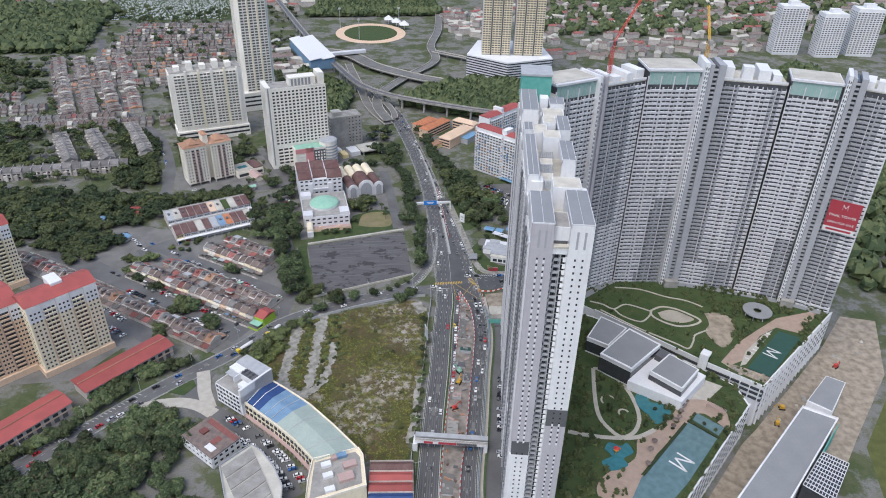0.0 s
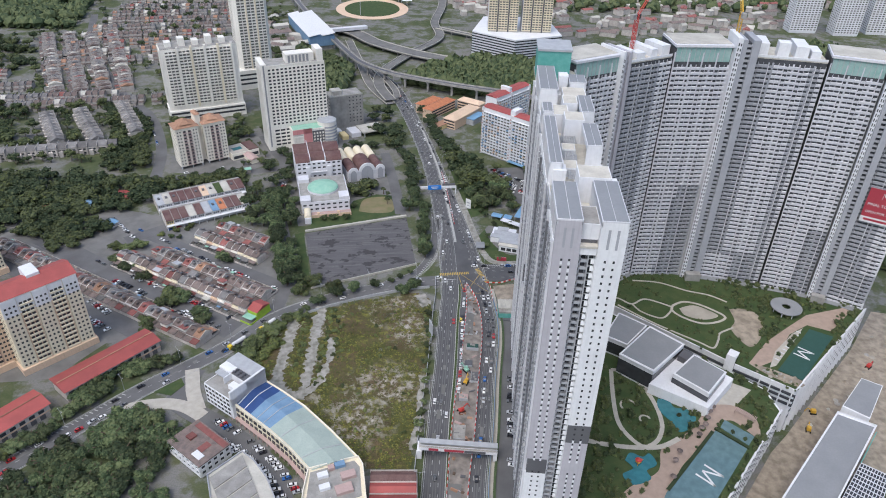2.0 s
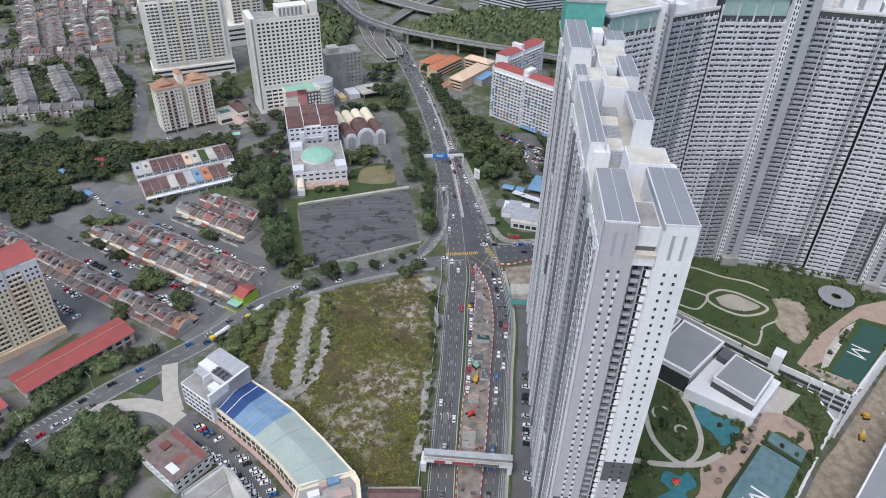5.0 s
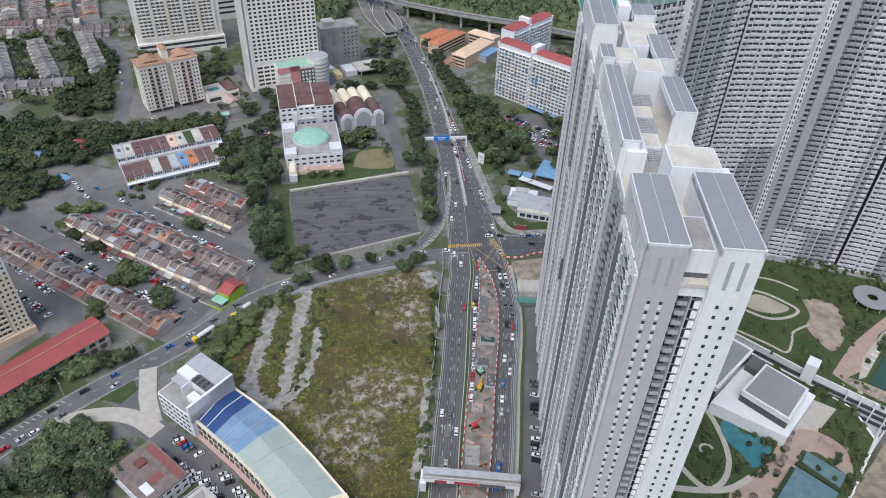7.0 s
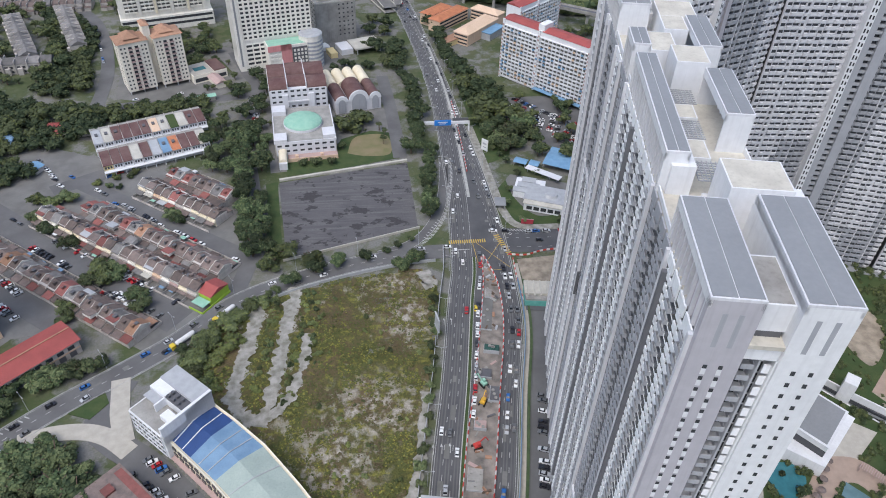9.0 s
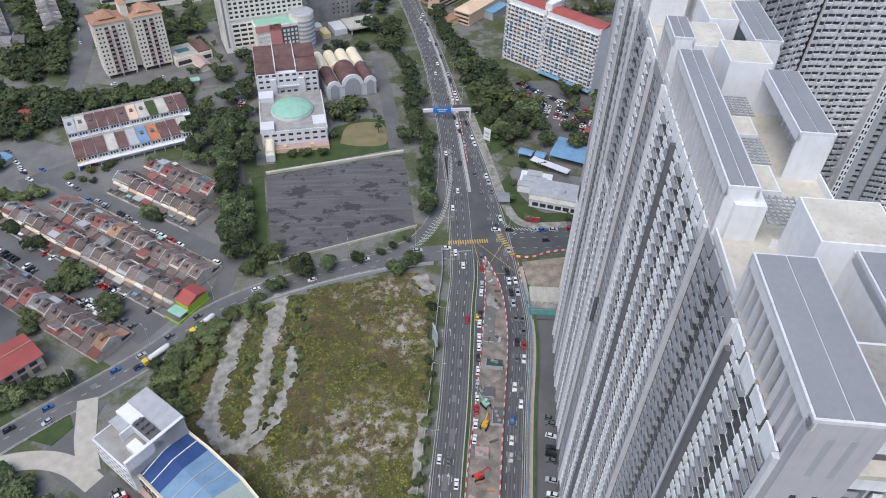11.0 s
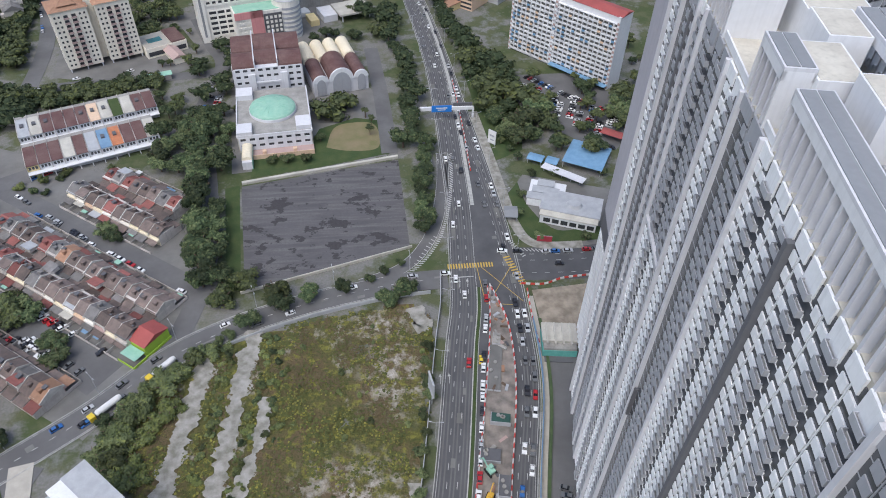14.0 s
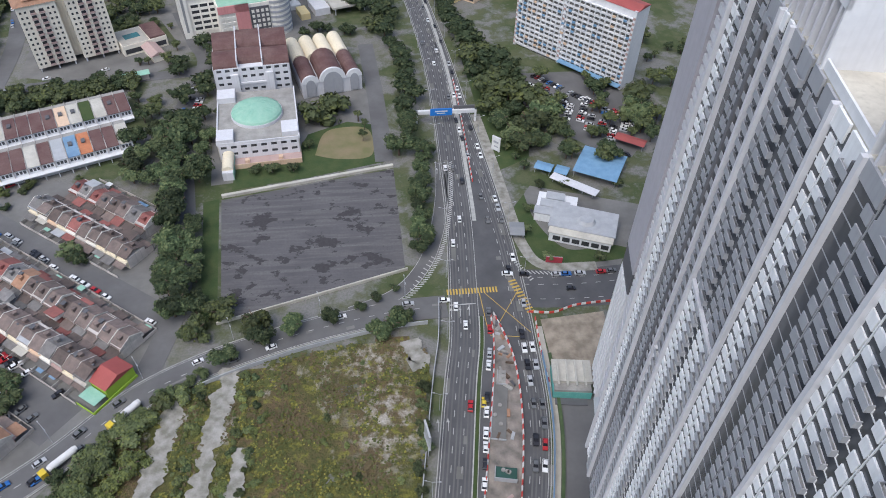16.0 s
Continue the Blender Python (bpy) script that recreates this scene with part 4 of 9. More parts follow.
for a, b in (((-122, -143), (-104, -158)), ((-104, -158), (-88, -177)), ((-88, -177), (-76, -196)), ((-115, -160), (-99, -176)), ((-127, -150), (-110, -164)), ((-109, -163), (-94, -181)), ((-94, -181), (-83, -199))):
    parked(a, b, 2.6, 0.9, "parked before the shops", 1.2)
for a, b in (((-236, -10), (-198, -46)), ((-224, -36), (-200, -58)), ((-184, -40), (-160, -44)), ((-158, -44), (-141, -62)), ((-262, 20), (-190, -42)), ((-275, 6), (-205, -54)), ((-262, -10), (-232, -38)), ((-250, -30), (-222, -56))):
    parked(a, b, 2.9, 0.7, "parked by the flats", 1.4)
for k in range(4):
    parked((84 + k * 12, 146 - k * 13), (100 + k * 10, 128 - k * 13), 2.7, 0.8, "in the car park", 1.5)
for k in range(5):
    parked((80 + k * 9, 136 - k * 11), (74 + k * 9, 122 - k * 11), 2.7, 0.9, "in the car park", 1.5)
    parked((88 + k * 9, 132 - k * 9), (82 + k * 8.6, 116 - k * 9), 2.7, 0.85, "in the car park", 1.5)
for a, b, tn in (((-202.8, 4.6), (-123.6, -54.8), 1.3), ((-209, -4), (-130, -63.6), 1.5), ((-212, 68), (-150, 16), 0.05), ((-175, 33.6), (-98, -24), 0.05), ((-190, 60), (-124, 104), 0.05), ((-280, 66), (-210, 8), 0.05), ((-104, 120), (-100, 170), 1.5), ((-110, 110), (-106, 165), 1.5),
                 ((-112, -72), (-128, -88), 0.05), ((-150, -106), (-200, -148), 0.05), ((-226, 220), (-252, 300), 0.05), ((-196, 160), (-150, 172), 0.05), ((-210, 150), (-150, 158), 0.05)):
    parked(a, b, 2.9 if tn > 1 else 6.2, 0.55, "parked in the street", tn)
parked((-232, 84), (-208, 50), 3.0, 0.5, "parked in the yard", 0.4)
parked((43.5, -124), (30, -190), 2.8, 0.55, "parked beside the tower", 1.4)
parked((96, 50), (118, 70), 3.0, 0.8, "parked by the stalls", 1.2)
tagged(new("far_cars", FAR_CARS.mesh("far_cars", *["car_" + c for c in COLOUR_NAMES], "car_glass")), "parked and moving cars further off", "cars", kind="stuff")
# ---- the residential complex ----
FLOOR = 2.7


def ledge_mesh(mat, w=2.7, h=1.15, d=0.7):
    """A trough-shaped air-conditioner ledge: front, two ends and a floor."""
    s = Shape()
    s.box(-w / 2, w / 2, -d, -d + 0.12, -h / 2, h / 2)
    s.box(-w / 2, -w / 2 + 0.1, -d + 0.12, 0, -h / 2, h / 2)
    s.box(w / 2 - 0.1, w / 2, -d + 0.12, 0, -h / 2, h / 2)
    s.box(-w / 2 + 0.1, w / 2 - 0.1, -d + 0.12, 0, -h / 2, -h / 2 + 0.12)
    return s


LEDGE = {m: ledge_mesh(m).mesh("ledge", m) for m in ("mid_wall", "grey_wall")}


def main_tower():
    """The near slab tower. Local x runs along it, local -y is its west face turned outward."""
    t = thing("apartment_tower", 17, -249.5, 0, 78.5, "tall pale grey slab apartment tower with white ledges", "apartment tower")
    B = lambda s, u0, u1, v0, v1, z0, z1, m=0: s.box(u0, u1, -v1, -v0, z0, z1, m)
    # dark glazed core behind the facade, with solid party walls
    core = Shape()
    B(core, 1.2, 149.6, 0.12, 7.5, 24, 170.5)
    B(core, 8.0, 149.6, 7.5, 21.0, 0, 170.5)
    part("core", core, "tower_glass", t, "dark glazed window recesses")
    # set-back parking levels under the flats
    s, g = Shape(), Shape()
    B(s, 8.0, 149.6, 5.5, 7.5, 0, 24)
    B(s, 1.2, 149.6, 0.3, 7.5, 23.2, 24)
    # dark glass strips on the wall stand for shade inside open slots
    for k in range(5):
        B(g, 10, 148, 5.4, 5.5, 3.0 + k * 4.2, 4.6 + k * 4.2)
    part("parking_wall", s, "pale_wall", t, "set-back pale parking levels")
    part("parking_slot", g, "window_glass", t, "long dark parking slots")
    s = Shape()
    B(s, 0, 8.0, 0.6, 8.0, 96, 180)
    B(s, 0, 1.2, 0, 0.6, 96, 180)
    part("south_wing", s, "mauve_wall", t, "mauve grey rendered end wing")
    s = Shape()
    B(s, 0.1, 8.0, 0.6, 7.9, 68, 76.0)
    part("band", s, "dark_wall", t, "dark brown cladding band")
    s = Shape()
    B(s, -0.05, 8.0, 13.45, 21.75, 86, 95.0)
    part("band", s, "dark_wall", t, "dark brown cladding band")
    s = Shape()
    B(s, 0, 8.0, 0.6, 8.0, 0, 68)
    B(s, 0, 1.2, 0, 0.6, 0, 68)
    part("south_wing_base", s, "white_wall", t)
    s = Shape()
    B(s, 0, 8.0, 0.6, 8.0, 76, 96)
    B(s, 0, 1.2, 0, 0.6, 76, 96)
    part("south_wing_middle", s, "mauve_wall", t)
    s = Shape()
    B(s, 0, 30, 13.5, 21.7, 95, 180)
    part("east_wing", s, "white_wall", t, "white rendered end wing with small square windows")
    s = Shape()
    B(s, 0, 30, 13.5, 21.7, 0, 86)
    part("east_wing_base", s, "mauve_wall", t)
    # recess between the wings: a framed stack of balconies, screens and small windows
    s = Shape()
    B(s, 3.4, 8.5, 8.0, 13.5, 0, 171)
    part("recess_wall", s, "pale_wall", t)
    s = Shape()
    B(s, 0.5, 3.4, 7.9, 8.25, 0, 170.5)
    B(s, 0.5, 3.4, 13.25, 13.55, 0, 170.5)
    B(s, 0.5, 0.85, 8.0, 13.5, 168.0, 171.0)
    part("recess_frame", s, "white_wall", t, "white frame round the recess")
    s = Shape()
    B(s, 2.2, 13.5, 8.0, 13.5, 172.6, 178.0)
    part("tank_room", s, "white_wall", t, "white tank room between the roof slabs")
    s = Shape()
    B(s, 2.6, 13.1, 8.3, 13.3, 178.0, 178.08)
    part("tank_room_roof", s, "concrete", t, "stained grey concrete roof")
    # solid dark box stands for the shade in the opening under the tank room
    s = Shape()
    B(s, 2.3, 3.4, 8.4, 13.2, 170.9, 172.6)
    part("shadow_gap", s, "dark_wall", t)
    bal, win, scr = Shape(), Shape(), Shape()
    for j in range(1, 62):
        z = j * FLOOR
        B(bal, 1.5, 3.4, 9.0, 11.0, z - 0.1, z + 0.16)
        B(bal, 1.5, 1.62, 9.0, 11.0, z + 0.16, z + 1.05)
        B(bal, 1.62, 3.4, 10.88, 11.0, z + 0.16, z + 1.05)
        B(scr, 1.0, 1.2, 12.1, 13.2, z - 0.2, z + 1.7)
        B(win, 3.3, 3.45, 8.4, 8.9, z + 1.0, z + 2.0)
        B(win, 3.3, 3.45, 9.3, 10.7, z + 0.2, z + 2.3)
        B(win, 3.3, 3.45, 11.4, 13.1, z + 0.4, z + 2.6)
    B(bal, 1.0, 3.4, 11.05, 11.4, 0, 168)
    part("balcony", bal, "mid_wall", t, "stacked open balconies", "stuff")
    part("screen", scr, "facade_white", t, "white privacy screens", "stuff")
    part("recess_window", win, "window_glass", t, "small dark windows", "stuff")
    # end windows, one by one
    pane_w = Shape().box(-0.05, 0.05, -0.33, 0.33, -0.4, 0.4).mesh("end_window", "window_glass")
    strip_w = Shape().box(-0.06, 0.05, -0.36, 0.36, -0.85, 0.85).mesh("white_panel", "white_wall")
    for j in range(2, 62):
        z = j * FLOOR + 1.4
        if 70 < z < 76 or z > 168:
            continue
        for v in (2.9, 5.3):
            o = part("end_window", pane_w, (), t)
            o.location = (-0.02, -v, z)
            if z > 76:
                o = part("white_panel", strip_w, (), t)
                o.location = (-0.02, -v, z - 1.15)
                o.scale = (1, 1, 0.75)
        for v in (16.2, 18.9):
            o = part("end_window", pane_w, (), t)
            o.location = (-0.02, -v, z)
            o.scale = (1, 1.0, 1.15) if 88 > z or z > 97 else (3, 1, 1)
            if z < 88:
                o = part("white_panel", strip_w, (), t)
                o.location = (-0.02, -v, z - 1.15)
                o.scale = (1, 1, 0.75)
    # tall slots under the roof slabs
    for v in (2.9, 5.3, 16.2, 18.9):
        s = Shape()
        B(s, -0.03, 0.1, v - 0.4, v + 0.4, 170.5, 177.5)
        part("slot", s, "grey_wall", t)
    # west facade: panels, spandrels, ledges, ribs
    zones = {"white": Shape(), "grey": Shape()}
    leds = {"mid_wall": Shape(), "grey_wall": Shape()}
    # each strip: start, end, white inside the height range (or grey, where the flag is off)
    strips = ((1.6, 21.6, True, 0, 200), (21.6, 41.0, False, 67, 200), (41.0, 84.5, True, 0, 200), (84.5, 96.5, False, 0, 200), (96.5, 106.0, True, 0, 200),
              (106.0, 123.5, False, 126, 200), (123.5, 128.5, True, 0, 101), (128.5, 140.0, False, 24, 200), (140.0, 149.3, True, 0, 200))
    base = 9 * FLOOR - 0.5
    for x0, x1, main, lo, hi in strips:
        n = max(1, round((x1 - x0) / 8.7))
        m = (x1 - x0) / n
        for k in range(n):
            x = x0 + k * m
            c1, c2, c3, hw = 2.1, 4.85, 7.55, 1.2
            if m < 7:
                c1, c2, hw = 1.9, m - 1.1, 0.6
            for j in range(9, 63):
                z = j * FLOOR
                w = main == (lo <= z + 0.3 < hi)
                zs = zones["white" if w else "grey"]
                y = 0.0 if w else -0.04
                f = lambda a, b, d0, d1, c, e: zs.box(x + a, x + b, y - d1, y - d0, z + c, z + e)
                f(0, m, 0.05, 0.3, -0.06, 0.10)
                # low wall behind the ledge and a slim pier
                f(c1 - 1.4, c1 + 1.4, 0.0, 0.3, 0.10 if w else -0.50, 0.75)
                if m > 4.5:
                    # spandrel panel under a dark window
                    f(c2 - hw, c2 + hw, -0.12, 0.2, -0.45 if w else -0.60, 0.90)
                if m > 7:
                    f(6.32, 6.46, -0.04, 0.3, -0.06, FLOOR - 0.06)
                    # tall panel with a small window over it
                    f(c3 - 0.9, min(c3 + 0.9, m - 0.45), -0.08, 0.25, -0.60, 1.05)
                mat = "mid_wall" if w else "grey_wall"
                if z > 122:
                    o = part("ledge", LEDGE[mat], (), t)
                    o.matrix_local = Matrix.Translation((x + c1, y, z + 0.68)) @ Matrix.Rotation(math.pi, 4, "Z")
                else:
                    leds[mat].add([(x + c1 - p, y - q, z + 0.68 + r) for p, q, r in LEDGE_SRC.v], LEDGE_SRC.f)
        # tall closing panels under the roof edge
        s = Shape()
        for k in range(2 * n):
            s.box(x0 + 0.55 + k * m / 2, x0 - 0.35 + (k + 1) * m / 2, -0.2, 0.14, 168.2 + 0.9 * (k % 2), 171.5)
        part("top_panel", s, "facade_white" if main else "grey_wall", t, "tall panels closing the top floor", "stuff")
        part("rib", Shape().box(x0 - 0.42, x0 + 0.42, -0.5, 0.7, base, 171.5), "pale_wall", t, "projecting pale vertical rib")
        for lim in (lo, hi):
            if 25 < lim < 180:
                part("rib", Shape().box(x0 + 0.42, x1 - 0.42, -0.4, 0.55, lim - 1.1, lim - 0.4), "pale_wall", t)
    part("rib", Shape().box(149.0, 149.8, -0.5, 0.7, base, 171.5), "pale_wall", t, "projecting pale vertical rib")
    part("facade_panels_white", zones["white"], "facade_white", t, "white facade panels", "stuff")
    part("facade_panels_grey", zones["grey"], "grey_wall", t, "grey facade panels", "stuff")
    part("ledge_rest", leds["mid_wall"], "mid_wall", t, "mid grey air-conditioner ledges", "stuff")
    part("ledge_rest", leds["grey_wall"], "grey_wall", t, "grey air-conditioner ledges", "stuff")
    for u, z0, z1 in ((19.8, 25, 168), (67.3, 30, 169), (95.4, 91, 100.5), (97.4, 60, 170), (131, 70, 168)):
        s = Shape()
        h = 0.5 if u < 90 or u > 100 else 0.25
        B(s, u - h, u + h, -0.4 - h, 0.2, z0, z1)
        part("duct", s, "duct_grey" if h > 0.3 else "dark_wall", t, "dark grey vertical duct")
    # far end wing
    s = Shape()
    B(s, 171.5, 184.5, 4.6, 18.6, 76, 176)
    part("north_wing", s, "mauve_wall", t)
    s = Shape()
    B(s, 171.6, 184.4, 4.7, 18.5, 68, 76)
    part("north_band", s, "dark_wall", t, "dark brown cladding band")
    s = Shape()
    B(s, 171.5, 184.5, 4.6, 18.6, 18, 68)
    B(s, 173.5, 183, 8, 17, 0, 18)
    part("north_base", s, "white_wall", t, "white ribbed cladding")
    for k in range(5):
        s = Shape()
        B(s, 172.7 + k * 2.4, 173.4 + k * 2.4, 4.3, 4.6, 18, 67.5)
        part("cladding_rib", s, "white_wall", t)
    s = Shape()
    B(s, 149.6, 171.5, 8.5, 19, 0, 171)
    for j in range(8, 62):
        B(s, 166.5, 171.4, 5.2, 8.5, j * FLOOR, j * FLOOR + 1.7)
        B(s, 152, 164, 6.5, 8.5, j * FLOOR, j * FLOOR + 1.2)
    part("north_recess", s, "pale_wall", t, "recess with stacked slatted screens")
    s = Shape()
    B(s, 150, 171.3, 8.4, 8.5, 20, 171)
    part("recess_glass", s, "window_glass", t)
    # roof terrace
    s = Shape()
    B(s, 8, 171, 0.3, 20.6, 170.5, 171.6)
    B(s, 0.2, 8, 8, 13.5, 170.5, 171.3)
    part("terrace", s, "roof_terrace", t, "weathered pale roof terrace")
    s = Shape()
    for u0, u1, v0, v1, z in ((27.5, 37, 9, 19.8, 181), (46, 53, 6, 11, 175.2), (62, 68, 6.5, 11.5, 175.2), (76, 85, 8, 15.5, 181.5), (86, 97, 4.2, 10.5, 179.5), (98, 107, 9, 15, 180), (108, 122, 10, 20, 178.5), (118, 123, 5, 10, 176), (38, 43.5, 1.5, 6, 178), (38, 46, 14, 19.6, 174), (126, 132, 9, 13, 182)):
        s = Shape()
        B(s, u0, u1, v0, v1, 171.5, z)
        part("stair_head", s, "white_wall", t, "white rendered stair head")
    for u0, u1, v0, v1, z in ((27.5, 37, 9, 19.8, 181), (46, 53, 6, 11, 175.2), (62, 68, 6.5, 11.5, 175.2), (76, 85, 8, 15.5, 181.5), (86, 97, 4.2, 10.5, 179.5), (98, 107, 9, 15, 180), (108, 122, 10, 20, 178.5)):
        s = Shape()
        B(s, u0 + 0.3, u1 - 0.3, v0 + 0.3, v1 - 0.3, z, z + 0.06)
        part("stair_head_top", s, "roof_terrace", t, "stained cream roof screed")
    s = Shape()
    for u0, u1, v0, v1 in ((8, 171, 20.3, 20.6), (25, 39, 0.3, 0.6), (82, 87, 0.3, 0.6), (97, 113, 0.3, 0.6), (37, 37.3, 8, 20)):
        B(s, u0, u1, v0, v1, 171.6, 172.9)
    part("parapet", s, "white_wall", t)
    s = Shape()
    for u0, u1, v0, v1 in ((53.5, 61, 6.3, 11.5), (68.5, 75, 6.3, 12.5), (38, 45, 7, 12.5), (85, 90, 10.8, 14)):
        k = u0
        while k < u1:
            B(s, k, k + 0.18, v0, v1, 175.0, 175.25)
            k += 0.9
        k = v0
        while k < v1:
            B(s, u0, u1, k, k + 0.18, 175.0, 175.25)
            k += 0.9
    part("pergola_grid", s, "dull_metal", t, "open steel trellis over the services", "stuff")
    # roof slabs on columns
    slab_list = ((0, 25, 0, 8), (0, 27, 13.5, 21.7), (39, 82, 0, 4.6), (55, 76, 14.5, 20.3), (87, 97, 0, 4.2), (88, 107, 15.5, 21), (113, 145, 0, 8), (123, 134, 13.5, 21))
    for n, (u0, u1, v0, v1) in enumerate(slab_list):
        s = Shape()
        B(s, u0, u1, v0, v1, 180, 180.5)
        o = part("roof_slab", s, "pale_wall", t)
        s = Shape()
        vm = (v0 + v1) / 2
        B(s, u0 + 0.35, u1 - 0.35, v0 + 0.3, vm - 0.1, 180.5, 180.62)
        B(s, u0 + 0.35, u1 - 0.35, vm + 0.1, v1 - 0.3, 180.5, 180.62)
        part("roof_sheet", s, "slab_grey", o, "dark grey metal roof sheets")
        s = Shape()
        B(s, u0, u1, v0, v0 + 0.5, 178.6, 180)
        B(s, u0, u1, v1 - 0.5, v1, 178.6, 180)
        part("edge_beam", s, "white_wall", o)
        k = u0 + 1.2
        while k < u1 - 0.5:
            if n not in (1,):
                col = Shape()
                B(col, k, k + 0.5, v0 + 0.05 if v0 < 1 else v1 - 1.2, v0 + 1.1 if v0 < 1 else v1 - 0.1, 171.2, 178.8)
                part("column", col, "pale_wall", o)
            k += 2.2
        s = Shape()
        if n != 1:
            if n:
                B(s, u0, u0 + 0.4, v0, v1, 171.3, 180)
                part("end_wall", s, "white_wall", o)
                s = Shape()
            B(s, u1 - 0.4, u1, v0, v1, 171.3, 180)
            part("end_wall", s, "white_wall", o)
    # netted crown at the far end
    s = Shape()
    B(s, 149.5, 166, 0.4, 16, 171, 186)
    part("crown", s, "net_teal", t, "crown wrapped in teal safety netting")
    s = Shape()
    B(s, 149, 166.5, 0, 16.5, 186, 187)
    part("crown_slab", s, "dull_metal", t)


LEDGE_SRC = ledge_mesh("")
main_tower()


def wing(name, a, b, depth, z0, z1, light, dark, crown=False, split=0.5, seed=1, label=""):
    """A tower of the far curved block: facade from a to b, seen from the south."""
    l = math.hypot(b[0] - a[0], b[1] - a[1])
    yaw = math.degrees(math.atan2(b[1] - a[1], b[0] - a[0]))
    t = thing("apartment_tower", a[0], a[1], 0, yaw, label or "tall grey apartment tower with banded white parapets", "apartment tower", "towers of the curved block")
    rng = random.Random(seed)
    # one dark box: window glass and recess shade in a single colour
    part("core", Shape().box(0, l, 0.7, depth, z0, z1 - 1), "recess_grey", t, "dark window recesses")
    n = max(2, round(l / 2.7))
    bw = l / n
    floors = int((z1 - z0 - (8 if crown else 1)) / FLOOR)
    lights, darks = Shape(), Shape()
    ledges = Shape()
    for i in range(n):
        for j in range(floors):
            z = z0 + j * FLOOR
            lit = light(i / n, j / floors)
            s = lights if lit else darks
            x = i * bw
            s.box(x, x + bw, 0.3, 0.9, z - 0.25, z + 0.3)
            s.box(x + (0.05 if i % 3 else 0.5), x + bw - 0.05, -0.2 if i % 3 else 0.15, 0.45, z + 0.25, z + (1.5 if i % 3 else 1.15))
            if i % 2 == j % 2:
                s.box(x + 0.2, x + 1.3, -0.75, -0.1, z + 0.3, z + 1.45)
            if i % 4 == 3:
                s.box(x + bw - 0.9, x + bw, 0.1, 0.9, z + 0.2, z + FLOOR)
            else:
                s.box(x + bw - 0.22, x + bw, 0.35, 0.8, z + 1.0, z + FLOOR)
    part("parapets_light", lights, "pale_wall", t, "white parapets and ledges", "stuff")
    part("parapets_grey", darks, "grey_wall", t, "grey parapets and ledges", "stuff")
    s = Shape()
    for i in range(0, n + 1, 3):
        s.box(i * bw - 0.2, i * bw + 0.2, -0.2, 0.9, z0, z1 - 3)
    part("rib", s, "pale_wall", t, "thin vertical ribs")
    if crown:
        part("crown", Shape().box(0.5, l - 0.5, 0.5, depth - 2, z1 - 8, z1), "net_pale", t, "crown behind pale teal netting")
        s = Shape()
        for k in range(int(l / 2.6)):
            s.box(k * 2.6 + 0.6, k * 2.6 + 0.8, 0.25, 0.5, z1 - 8, z1)
        part("scaffold_pole", s, "dull_metal", t)
        s = Shape().box(-0.5, l + 0.5, -0.4, depth - 1, z1, z1 + 1.2)
        part("roof_slab", s, "pale_wall", t)
        part("roof_sheet", Shape().box(0.3, l - 0.3, 2, depth - 2, z1 + 1.2, z1 + 1.5), "pale_concrete", t)
    else:
        s = Shape().box(0, l, 0.4, depth, z1 - 1, z1 - 0.2)
        part("roof_slab", s, "roof_terrace", t)
        s = Shape()
        k = 1.0
        while k < l - 5:
            w, h = rng.uniform(3, 7), rng.uniform(3, 8)
            s.box(k, min(k + w, l), 3, rng.uniform(9, depth - 1), z1 - 0.3, z1 - 0.3 + h)
            k += w + rng.uniform(1, 5)
        s.box(0, l, 0.2, 0.5, z1 - 0.3, z1 + 1)
        part("stair_head", s, "white_wall", t)
    return t


def pylon(a, b, z1, mats, depth=16):
    l = math.hypot(b[0] - a[0], b[1] - a[1])
    yaw = math.degrees(math.atan2(b[1] - a[1], b[0] - a[0]))
    t = thing("stair_tower", a[0], a[1], 0, yaw, "tall grey stair tower with slot windows", "stair tower", "stair towers of the curved block")
    part("wall", Shape().box(l * 0.25, l * 0.45, -1.6, depth, 0, z1).box(l * 0.68, l, -1.6, depth, 0, z1), mats[0], t)
    part("white_fin", Shape().box(0, l * 0.22, -2.2, depth, 0, z1 + 1), mats[1], t, "white corner fin")
    part("recess", Shape().box(l * 0.45, l * 0.68, 0.5, depth, 0, z1 - 2), "window_glass", t)
    s, w = Shape(), Shape()
    for j in range(3, int(z1 / FLOOR)):
        s.box(l * 0.45, l * 0.68, -0.9, 0.4, j * FLOOR, j * FLOOR + 1.1)
        w.box(l * 0.04, l * 0.09, -2.25, -2.1, j * FLOOR + 0.6, j * FLOOR + 2.4)
        w.box(l * 0.14, l * 0.19, -2.25, -2.1, j * FLOOR + 0.6, j * FLOOR + 2.0)
    part("landing", s, "grey_wall", t, "", "stuff")
    part("slot_window", w, "window_glass", t, "", "stuff")
    part("porch", Shape().box(l * 0.2, l * 0.95, -6, -1.6, 30, 35), "concrete", t)


